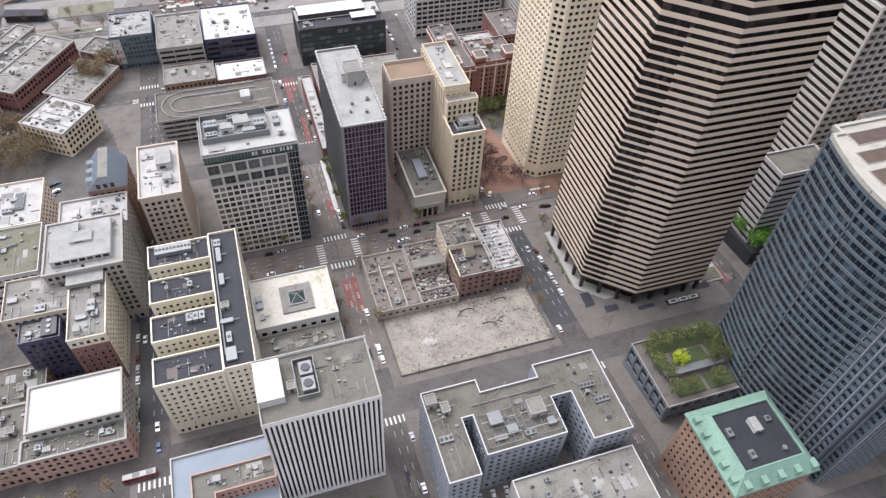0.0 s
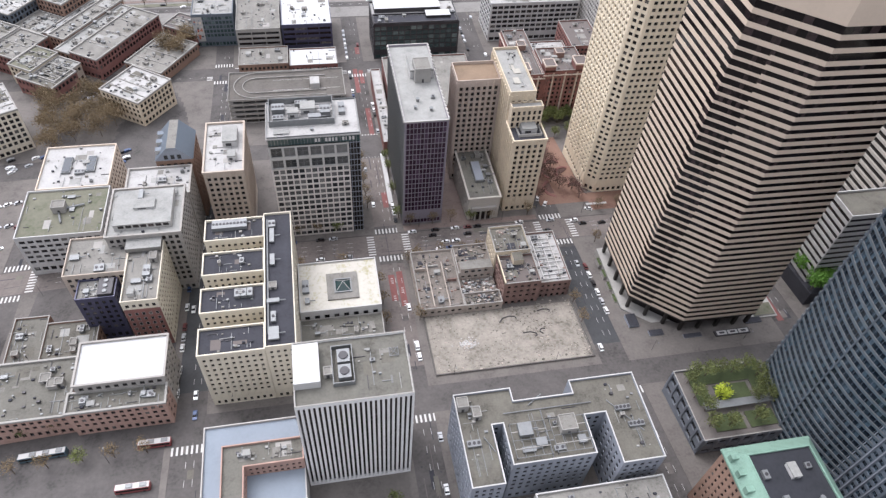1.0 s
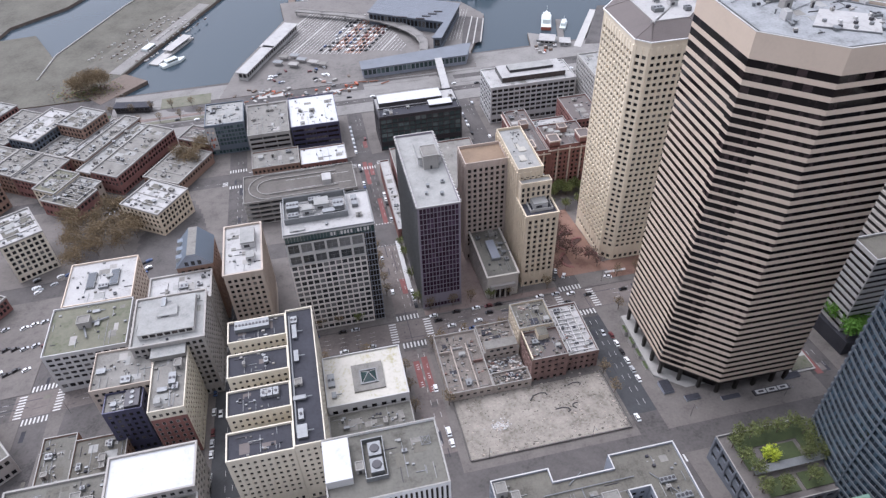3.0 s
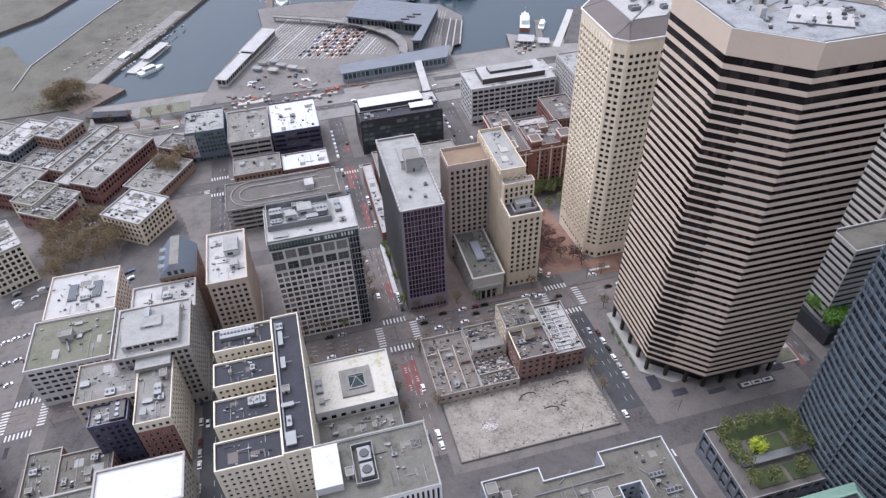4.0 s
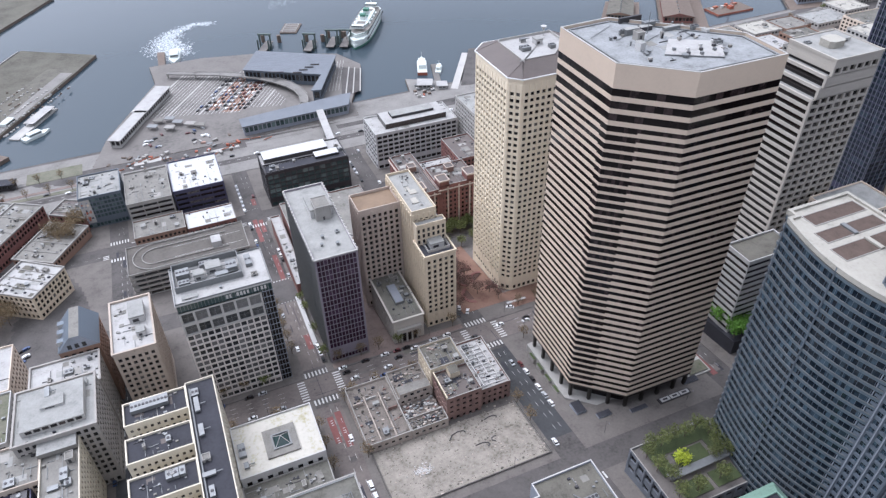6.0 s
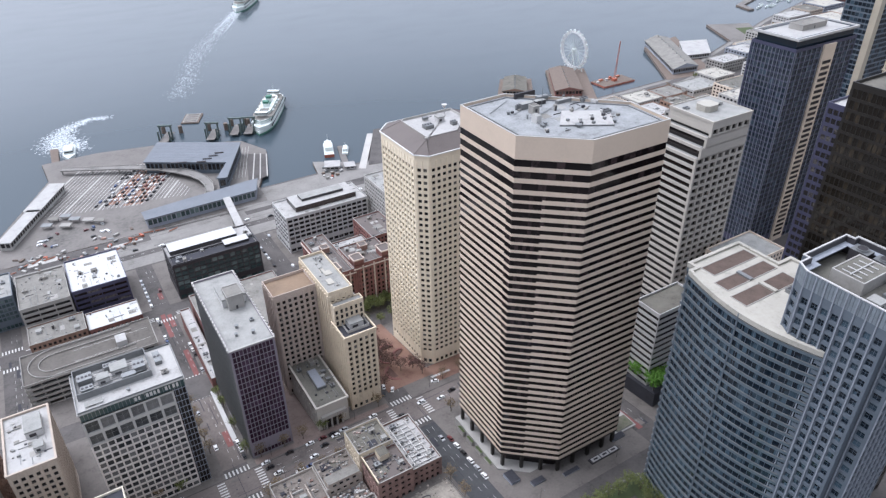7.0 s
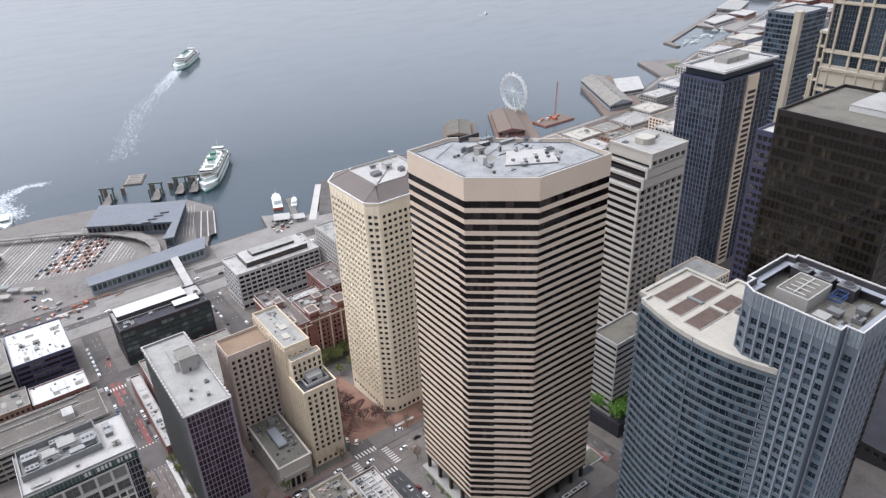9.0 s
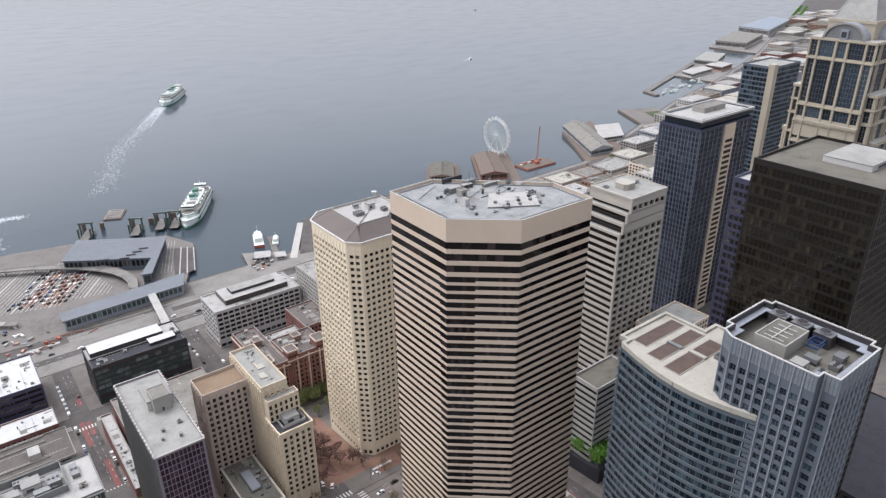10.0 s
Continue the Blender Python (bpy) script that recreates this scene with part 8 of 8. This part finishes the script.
# far waterfront blocks
rf = random.Random(8)
x = 430.0
while x < 2700:
    w = rf.uniform(26, 44) * (1 + x / 1500)
    back = 30.0
    for row in range(3 if x < 900 else 2):
        d = rf.uniform(20, 32) * (1 + x / 2500)
        y1 = shore(x + w / 2) - back - rf.uniform(0, 5)
        back += d + (30 if row == 0 else 14)
        ww = w * rf.uniform(0.7, 0.94)
        top = zg(x, y1) + rf.uniform(8, 18) + row * rf.uniform(3, 12)
        if 250 < y1 - d < 290 and 400 < x < 600:
            continue
        wk = rf.choice(("brick_red", "pale", "brick_brown", "concrete", "blue_grey", "white", "cream", "hoge"))
        P = rect(x, x + ww, y1 - d, y1)
        b = building("waterfront_block", {"brick_red": "red brick", "pale": "pale concrete", "brick_brown": "brown brick", "concrete": "grey concrete", "blue_grey": "blue-grey panelled", "white": "white panelled", "cream": "cream rendered", "hoge": "buff terracotta"}[wk] + " low block along the distant waterfront",
                     "waterfront building", P, top, wk, "g_dark", rf.choice(("roof_pale", "roof_grey", "roof_white", "roof_brown", "roof_worn", "roof_cream")), 4.6, 3.8, 0.6, 0.6, (0, 3), 3, 1, 0.3, 0.8, 0)
        clutter(b, P, top, 1 if x < 900 else 0, int(x) + row, 0.8, 2.5)
    x += w
shore_road = Geo()
xs = list(range(430, 2900, 40))
for a, b in zip(xs, xs[1:]):
    for k, (lo_y, hi_y, key, dz) in enumerate(((-28, -3, "quay", 0.10), (-21, -9, "asphalt", 0.14))):
        shore_road.face([(a, shore(a) + lo_y, zg(a, shore(a)) + dz), (b, shore(b) + lo_y, zg(b, shore(b)) + dz), (b, shore(b) + hi_y, zg(b, shore(b)) + dz), (a, shore(a) + hi_y, zg(a, shore(a)) + dz)], key)
tagged(part("shore_road", shore_road), "waterfront road with pale pavements along the shore", "road", kind="structure")


# ---- trees
def tree(name, label, h, rad, leaf, n, seed, size=0.4):
    rr = random.Random(seed)
    ob = thing(name, label, "tree", pose(0, 0, -500))
    g = Geo().bar((0, 0, -0.3), (0, 0, h * 0.4), 0.22, "bark", 6, 0.15)
    tips = []
    for i in range(9):
        a, z = i * 2.4, h * (0.3 + 0.05 * (i % 4))
        q = (rad * 0.75 * math.cos(a), rad * 0.75 * math.sin(a), h * rr.uniform(0.55, 0.9))
        g.bar((0, 0, z), q, 0.1, "bark", 4, 0.03)
        tips.append(q)
        for k in range(3):
            p = (q[0] * 0.6 + rr.uniform(-1, 1) * rad * 0.4, q[1] * 0.6 + rr.uniform(-1, 1) * rad * 0.4, h * rr.uniform(0.6, 1.0))
            g.bar((q[0] * 0.5, q[1] * 0.5, (z + q[2]) / 2), p, 0.05, "bark", 3, 0.015)
            tips.append(p)
    part("trunk", g, ob)
    c = Geo()
    for i in range(n):
        t = rr.choice(tips)
        p = Vector(t) + Vector((rr.gauss(0, 1), rr.gauss(0, 1), rr.gauss(0, 0.7))) * rad * 0.22
        u = Vector((rr.gauss(0, 1), rr.gauss(0, 1), rr.gauss(0, 1))).normalized()
        v = u.orthogonal().normalized()
        w = u.cross(v)
        s = size * rr.uniform(0.6, 1.4)
        c.face([p + v * s, p + w * s * 0.6, p - v * s, p - w * s * 0.6], leaf)
    part("crown", c, ob)
    return ob


TREES = {
    "bare": [tree("street_tree", "bare street tree with budding brown twigs", 9, 3.2, "twig", 260, s, 0.30) for s in (1, 2)],
    "spring": [tree("street_tree", "street tree in fresh pale green leaf", 8, 3.0, "leaf", 420, s, 0.36) for s in (3, 4)],
    "red": [tree("plaza_tree", "plaza tree with reddish spring twigs", 9, 4.0, "twig_red", 420, s, 0.34) for s in (5, 6)],
    "green": [tree("leafy_tree", "dense bright green broadleaf tree", 11, 5.0, "leaf_green", 1100, s, 0.5) for s in (7, 8)],
    "square": [tree("square_tree", "large bare plane tree in the old square", 16, 7.5, "twig", 2600, s, 0.36) for s in (9, 10)],
    "leafy": [tree("street_tree", "street tree in olive-green spring leaf", 9, 3.6, "leaf", 1100, 12, 0.42)],
    "lime": [tree("garden_tree", "rounded lime-yellow garden tree", 6, 3.2, "leaf_lime", 700, 11, 0.4)],
}
USED = set()


def plant(kind, x, y, z=None, s=1.0):
    rr = random.Random(int(x * 31 + y * 17))
    src = rr.choice(TREES[kind])
    m = pose(x, y, zg(x, y) + 0.1 if z is None else z, 0, 0, rr.uniform(0, 360))
    if src.name not in USED:
        USED.add(src.name)
        src.matrix_basis = m
    else:
        copy_thing(src, m)


r = random.Random(5)
for x, y in [(a, b) for b in (227.5, 254.5) for a in list(range(-50, 16, 11)) + list(range(44, 112, 11)) + list(range(140, 200, 12))] + [(a, b) for b in (133.5, 149.8) for a in list(range(-140, -76, 12))]:
    if r.random() < 0.8:
        plant("spring" if r.random() < 0.15 else "bare", x + r.uniform(-1, 1), y)
for a in (21.8, 38.0, 114.5):
    for y in list(range(160, 226, 13)) + list(range(262, 320, 11)):
        if r.random() < 0.7 and not (a > 100 and y > 250):
            plant("spring" if (a == 38.0 and y > 250) else "bare", a, y)
for x, y in ((-164, 371), (-150, 362), (-140, 380), (-131, 390), (-155, 392), (-147, 404), (-166, 386), (-160, 352), (-172, 400), (-140, 402), (-128, 376), (-150, 376), (-135, 365), (-90, 470), (-96, 455), (-104, 462)):
    plant("square", x, y)
for x, y in ((121, 268), (123, 282), (124, 300), (136, 276), (143, 274), (130, 288), (137, 297), (134, 310), (121, 320), (130, 322), (133, 283), (132, 300), (126, 312), (138, 318), (128, 292), (145, 266), (150, 330), (118, 333), (126, 334), (134, 333), (141, 335), (160, 334), (172, 333), (184, 334), (166, 340), (178, 340)):
    plant("red" if y < 325 else "spring", x, y)
for x, y in ((253, 199), (254, 188), (246, 196), (242, 182), (247, 204), (258, 206), (240, 192), (262, 198), (236, 176), (248, 177), (233, 184), (234, 192), (235, 200), (240, 207), (232, 171), (240, 170)):
    plant("green", x, y, zg(x, y) + 9)
tagged(part("tree_terrace", draped(Geo(), 230, 270, 168, 212, 9.0, "roof_dark", 5, 11)), "raised terrace with a dark retaining wall", "terrace", kind="structure")
for k in range(34):
    x = 2560 + (k * 37) % 330
    y = shore(x) - 12 - (k * 23) % 46
    plant("green", x, y, 3.1)
for k in range(30):
    x = 560 + k * 62
    plant("bare" if k % 3 else "spring", x, shore(x) - 30)
for x, y in ((-204, 602), (-197, 608), (-190, 603), (-186, 611), (-199, 597), (-181, 606), (-193, 613)):
    plant("square", x, y, 2.6)
for x, y in plant_spots:
    plant("bare", x, y)
for k in range(11):
    plant("leafy", 146 + k * 3.6, 346.5 + (k % 3) * 2.6)
plant("lime", 152, 116, 50.7)
for x, y in ((141, 124), (145, 127), (150, 126), (156, 127), (162, 126), (168, 127), (172, 123), (170, 117), (172, 112), (166, 113), (141, 117), (143, 111), (162, 104), (150, 103), (142, 104)):
    plant("spring", x, y, 50.7)
for x, y in ((6, 92), (14, 96), (20, 90), (-2, 90)):
    plant("spring", x, y)


# ---- vehicles
def far_car(name, label, key):
    ob = thing(name, label, "car", pose(0, 0, -500))
    part("body", Geo().prism([(-2.2, -0.9), (2.0, -0.9), (2.25, -0.6), (2.25, 0.6), (2.0, 0.9), (-2.2, 0.9)], 0.25, 0.85, key), ob)
    part("cabin", Geo().prism([(-1.7, -0.8), (0.9, -0.8), (0.9, 0.8), (-1.7, 0.8)], 0.85, 1.38, "g_black", key), ob)
    return ob


def car(name, label, key, van=False):
    ob = thing(name, label, "car", pose(0, 0, -500))
    L, W = (4.5, 1.8) if not van else (5.4, 2.0)
    g = Geo()
    h = 0.85 if not van else 1.0
    side = [(-L / 2, 0.3), (L / 2, 0.3), (L / 2, h * 0.8), (L * 0.27, h), (-L * 0.42, h), (-L / 2, h * 0.9)]
    for s in (-1, 1):
        q = [(x, s * W / 2, z) for x, z in side]
        g.face(q if s < 0 else q[::-1], key)
    for i in range(len(side)):
        a, b = side[i], side[(i + 1) % len(side)]
        g.face([(a[0], -W / 2, a[1]), (a[0], W / 2, a[1]), (b[0], W / 2, b[1]), (b[0], -W / 2, b[1])], key)
    part("body", g, ob)
    t = 1.45 if not van else 2.0
    c0, c1 = [(-L * 0.40, h), (L * 0.25, h)], [(-L * 0.30, t), (L * 0.08, t)]
    if van:
        c1 = [(-L * 0.39, t), (L * 0.12, t)]
    g = Geo()
    w0, w1 = W * 0.47, W * 0.38
    b = [(c0[0][0], -w0, h), (c0[1][0], -w0, h), (c0[1][0], w0, h), (c0[0][0], w0, h)]
    u = [(c1[0][0], -w1, t), (c1[1][0], -w1, t), (c1[1][0], w1, t), (c1[0][0], w1, t)]
    for i in range(4):
        j = (i + 1) % 4
        g.face([b[i], b[j], u[j], u[i]], "g_black")

    g.prism([(p[0], p[1]) for p in u], t, t + 0.05, key)
    part("cabin", g, ob)
    for sx in (-0.31, 0.31):
        for sy in (-1, 1):
            part("wheel", Geo().bar((sx * L, sy * (W / 2 - 0.2), 0.32), (sx * L, sy * (W / 2 + 0.02), 0.32), 0.32, "rubber", 8), ob)
    return ob


CARS = [car("car", "white hatchback parked or waiting on the street", "car_white"), car("car", "black saloon car on the street", "car_black"), car("car", "silver saloon car on the street", "car_silver"),
        car("car", "dark red car on the street", "car_red"), car("car", "dark blue car on the street", "car_blue"), car("van", "white delivery van on the street", "car_white", True)]
PLACED = set()


FAR = [far_car("car", lb + " car waiting in the ferry lanes", k) for lb, k in (("white compact", "car_white"), ("black compact", "car_black"), ("silver compact", "car_silver"), ("dark red compact", "car_red"), ("dark blue compact", "car_blue"), ("white boxy", "car_white"))]


def park(x, y, turn, kind, z=None):
    """A car on the slope; returns it."""
    src = CARS[kind]
    if y > 400:
        src, kind = FAR[kind], kind + 10
    m = car_pose(x, y, turn, z)
    if kind not in PLACED:
        PLACED.add(kind)
        src.matrix_basis = m
        return src
    return copy_thing(src, m)


def car_pose(x, y, turn, z=None):
    if z is not None:
        return pose(x, y, z, 0, 0, turn)
    a = math.radians(turn)
    dx, dy = math.cos(a), math.sin(a)
    pitch = math.degrees(math.atan2(zg(x - dx, y - dy) - zg(x + dx, y + dy), 2))
    roll = math.degrees(math.atan2(zg(x - dy, y + dx) - zg(x + dy, y - dx), 2))
    return pose(x, y, zg(x, y) + 0.03, roll, pitch, turn)


r = random.Random(9)
KIN = (0, 0, 0, 1, 1, 2, 2, 2, 3, 4, 5)
for x, y, turn, k in ((118.6, 157, 90, 0), (34.4, 164.2, 90, 0), (34.2, 170.5, 90, 5), (34.5, 99, 90, 0), (-67.4, 207.8, -90, 0), (-62.6, 158, -90, 0), (-62.2, 148, -90, 4), (125.7, 212.3, -90, 2), (147, 255, 150, 0), (123.4, 262.8, 60, 0), (117.5, 262, 70, 1), (120.5, 268, 70, 0),
                      (73.3, 243.2, 180, 1), (66, 238.5, 180, 0), (25.3, 275, 90, 0), (24.2, 309.4, 90, 2), (33.6, 462.5, 90, 3), (92, 130, 10, 0), (150.5, 242.3, 180, 1)):
    park(x, y, turn, k)
for y in (233.5, 248.6):
    for x in list(range(44, 108, 6)) + list(range(-48, 12, 7)):
        if r.random() < 0.35:
            park(x + r.uniform(-0.5, 0.5), y, 180, r.choice(KIN))
for x0, y0, y1, p in ((116.8, 165, 225, 0.1), (129.3, 160, 225, 0.35), (24.6, 160, 225, 0.2), (36.0, 260, 320, 0.3), (-70.5, 160, 225, 0.5), (-57.8, 165, 225, 0.4), (-70, 262, 320, 0.5), (-58, 262, 320, 0.5), (24.4, 350, 425, 0.35), (24.2, 445, 500, 0.8), (36.4, 350, 425, 0.3), (116.8, 430, 500, 0.6), (129, 440, 500, 0.4), (36.3, 60, 125, 0.4)):
    y = y0
    while y < y1:
        if r.random() < p:
            park(x0, y, 90, r.choice(KIN))
        y += 6.2
for i in range(34):
    x, y = r.uniform(-185, -115), r.choice((336, 340, 411, 415, 347)) + r.uniform(-1, 1)
    copy_thing(FAR[r.choice((0, 1, 2, 4))], car_pose(x, y, 32))
for i in range(6):
    park(53.5 + i * 5.4, 88.2, 80 + i, r.choice(KIN))
for i in range(7):
    for j in range(3):
        if r.random() < 0.65:
            park(-196 + i * 5.2 + r.uniform(-0.6, 0.6), 268 + j * 18 + r.uniform(-2, 2), 30, r.choice(KIN))
for i in range(11):
    for j in range(10):
        if r.random() < 0.85 - (0.3 if i < 2 else 0):
            park(14 + i * 4.2 + j * 4.4, 632 - i * 1.2 + j * 6.9, 57, r.choice((1, 1, 1, 2, 2, 3, 3, 0) if i > 6 else (1, 1, 1, 2, 2, 4, 0, 0)), 3.36)
for i in range(16):
    park(-40 + r.uniform(0, 60), 575 + r.uniform(0, 26), r.choice((20, 110)), r.choice(KIN), 3.36)
for i in range(22):
    park(-150 + i * 18 + r.uniform(-4, 4), 520 + r.choice((0, 4, 9, 13)), r.choice((0, 180)), r.choice(KIN))


def bus(name, label, key, L, at):
    ob = thing(name, label, "bus", at)
    part("body", Geo().box(-L / 2, L / 2, -1.3, 1.3, 0.4, 3.0, key), ob)
    part("roof", Geo().box(-L / 2 + 0.2, L / 2 - 0.2, -1.15, 1.15, 3.0, 3.12, "white"), ob)
    for i in range(int(L / 5)):
        part("roof_unit", Geo().box(-L / 2 + 1.2 + i * 5, -L / 2 + 3.6 + i * 5, -0.8, 0.8, 3.12, 3.45, "steel"), ob)
    for s in (-1, 1):
        part("window_band", Geo().box(-L / 2 + 0.5, L / 2 - 0.5, s * 1.29, s * 1.33, 1.5, 2.6, "g_black"), ob)
        for x in (-L * 0.32, L * 0.34):
            part("wheel", Geo().bar((x, s * 1.05, 0.5), (x, s * 1.31, 0.5), 0.5, "rubber", 10), ob)
    part("windscreen", Geo().box(L / 2, L / 2 + 0.03, -1.1, 1.1, 1.3, 2.7, "g_black"), ob)
    return ob


bus_a = bus("city_bus", "dark red city bus pulling away from the junction", "bus_red", 12.5, car_pose(-69, 136.3, 180))
bus("city_bus", "long articulated city bus waiting at the kerb", "bus_teal", 18, car_pose(-118.6, 138.6, 180))
bus("city_bus", "city bus standing on the avenue", "bus_red", 12.5, car_pose(-82, 118, 180))
MOVERS = {
    "a": park(148, 243, 180, 1), "b": park(137, 246.3, 180, 0), "c": park(62, 244.3, 180, 1), "d": park(124, 239.8, 180, 1), "e": park(63, 238.2, 180, 0),
    "f": park(34, 194, 90, 0), "g": park(139, 243.2, 180, 0), "h": park(98, 244.6, 180, 2), "i": park(152, 240.0, 180, 0),
}


# ---- street furniture
def lamp_post():
    ob = thing("street_lamp", "slim dark street lamp with a curved arm", "street lamp", pose(0, 0, -500))
    part("pole", Geo().bar((0, 0, 0), (0, 0, 8.5), 0.1, "dark_metal", 6, 0.06), ob)
    arm = part("arm", Geo().bar((0, 0, 8.4), (1.8, 0, 8.9), 0.05, "dark_metal", 5), ob)
    part("lamp_head", Geo().box(1.5, 2.3, -0.16, 0.16, 8.78, 8.95, "steel"), arm)
    return ob


lp = lamp_post()
first = True
for y, tn in ((131.2, 90), (152.2, -90), (229.8, 90), (252.6, -90), (324.5, 90)):
    for x in list(range(-140, 200, 47)):
        if any(abs(x - s) < 8 for s in STREETS):
            continue
        m = pose(x, y, zg(x, y) + 0.1, 0, 0, tn)
        if first:
            lp.matrix_basis = m
            first = False
        else:
            copy_thing(lp, m)

for i in range(46):
    rr = random.Random(700 + i)
    x, y = rr.uniform(-70, 48), rr.uniform(541, 574)
    ob = thing("material_stack", "stacked building materials on the waterfront works site", "materials", pose(x, y, 3.1, 0, 0, rr.uniform(0, 180)))
    w, d, h = rr.uniform(1.5, 5), rr.uniform(1, 2.4), rr.uniform(0.6, 2.4)
    part("load", Geo().box(-w / 2, w / 2, -d / 2, d / 2, 0.2, h, rr.choice(("pale", "white", "rust", "steel", "timber", "concrete", "brick_pink"))), ob)
    part("pallet", Geo().box(-w / 2 - 0.1, w / 2 + 0.1, -d / 2 - 0.1, d / 2 + 0.1, -0.1, 0.2, "timber"), ob)
for x, y, w, d in ((-20, 560, 44, 10), (8, 545, 30, 6), (-48, 552, 22, 7), (25, 560, 16, 8)):
    tagged(part("works_slab", Geo().box(x, x + w, y, y + d, 2.8, 3.16 + 0.01 * (w % 3), "pale")), "fresh pale concrete on the works site", "slab", kind="structure")
# works fencing and traffic islands on the waterfront road
for i in range(14):
    x = -60 + i * 9.5
    y = 548 + 10 * math.sin(i * 0.7)
    ob = thing("works_barrier", "orange and white works barrier on the waterfront", "barrier", pose(x, y, 3.0, 0, 0, 10 + 25 * math.sin(i)))
    part("board", Geo().box(-4.2, 4.2, -0.15, 0.15, 0.4, 1.2, "orange"), ob)
    part("foot", Geo().box(-4, -3.4, -0.6, 0.6, 0, 0.4, "white"), ob)
    part("foot", Geo().box(3.4, 4, -0.6, 0.6, 0, 0.4, "white"), ob)
for x0, x1, y0, y1 in ((-160, 26, 538, 543), (44, 100, 533, 539), (44, 104, 549, 554), (125, 300, 535, 542), (125, 300, 556, 575), (-160, -90, 560, 572)):
    tagged(part("pavement", draped(Geo(), x0, x1, y0, y1, 0.18, "quay", 3, 0.3)), "pale waterfront traffic island", "pavement", kind="structure")
tagged(part("waterfront_paving", draped(Geo(), -170, 300, 519, 586, 0.012, "quay", 6)), "pale concrete paving and lanes along the waterfront", "pavement", kind="structure")
lane = Geo()
for y0, y1, x0, x1 in ((521, 529, -170, 300), (544, 549, -90, 44), (542.5, 550, 125, 300)):
    draped(lane, x0, x1, y0, y1, 0.03, "asphalt", 6)
for k in range(58):
    draped(lane, -168 + k * 8, -165 + k * 8, 524.9, 525.1, 0.042, "paint", 4)
tagged(part("waterfront_lane", lane), "asphalt lanes with dashed white lines by the water", "road", kind="structure")
tagged(part("promenade", draped(Geo(), -160, 420, 505, 519, 0.16, "quay", 4, 0.3)), "pale concrete waterfront pavement", "pavement", kind="structure")


# ---- what moves
def motions():
    rows = []
    for t in (0.0, 2.5, 5.0, 7.5, 10.0):
        k = 5.0 * (t - 10.0)
        rows.append((t, pose(397 + 0.545 * k, 1384 + 0.838 * k, 0, 0, 0, HEAD)))
    walk(ferry_out, rows)
    walk(bus_a, [(0.0, car_pose(-69, 136.3, 180)), (0.5, car_pose(-73.2, 136.3, 180)), (1.0, car_pose(-76.4, 136.3, 180)), (2.0, car_pose(-83.5, 136.3, 180)), (5.0, car_pose(-107, 136.3, 180)), (10.0, car_pose(-150, 136.3, 180))])
    lanes = {
        "a": (243.0, 180, ((0.0, 148.1), (0.5, 143.8), (1.0, 139.3), (1.5, 134.6), (2.0, 132.4), (2.5, 131.8), (4.0, 121.0), (6.0, 96.0), (10.0, 88.0))),
        "b": (246.3, 180, ((0.0, 137.1), (1.0, 135.4), (1.5, 133.4), (2.0, 130.4), (2.5, 125.8), (4.0, 111.0), (6.0, 84.0), (10.0, 79.0))),
        "c": (244.3, 180, ((0.0, 59.5), (0.5, 58.3), (1.0, 54.3), (1.5, 50.2), (2.0, 47.4), (2.5, 46.1), (5.2, 44.6), (10.0, 44.0))),
        "d": (239.8, 180, ((0.0, 123.8), (0.5, 121.8), (1.0, 117.6), (2.5, 116.9), (10.0, 116.5))),
        "e": (238.2, 180, ((0.0, 63.5), (0.5, 62.4), (1.0, 60.4), (1.5, 58.0), (2.0, 55.4), (2.5, 51.9), (4.5, 51.0), (5.2, 48.1), (10.0, 46.5))),
        "f": (34.0, 90, ((0.0, 193.9), (1.0, 194.6), (2.5, 196.1), (4.0, 199.6), (10.0, 200.5))),
        "g": (243.2, 180, ((0.0, 196.0), (3.0, 172.0), (6.3, 132.8), (7.0, 131.2), (7.5, 129.7), (8.0, 127.7), (8.5, 124.0), (9.0, 120.9), (10.0, 114.0))),
        "h": (248.2, 180, ((0.0, 126.0), (5.2, 101.0), (6.3, 93.6), (6.5, 92.1), (7.0, 86.5), (7.5, 83.8), (8.0, 83.3), (10.0, 82.8))),
        "i": (240.0, 180, ((0.0, 196.0), (4.0, 168.0), (6.3, 147.1), (6.5, 145.9), (7.0, 142.1), (7.5, 140.1), (10.0, 140.4))),
    }
    for key, (fixed, turn, rows) in lanes.items():
        if turn == 180:
            walk(MOVERS[key], [(t, car_pose(v, fixed, turn)) for t, v in rows])
        else:
            walk(MOVERS[key], [(t, car_pose(fixed, v, turn)) for t, v in rows])


motions()
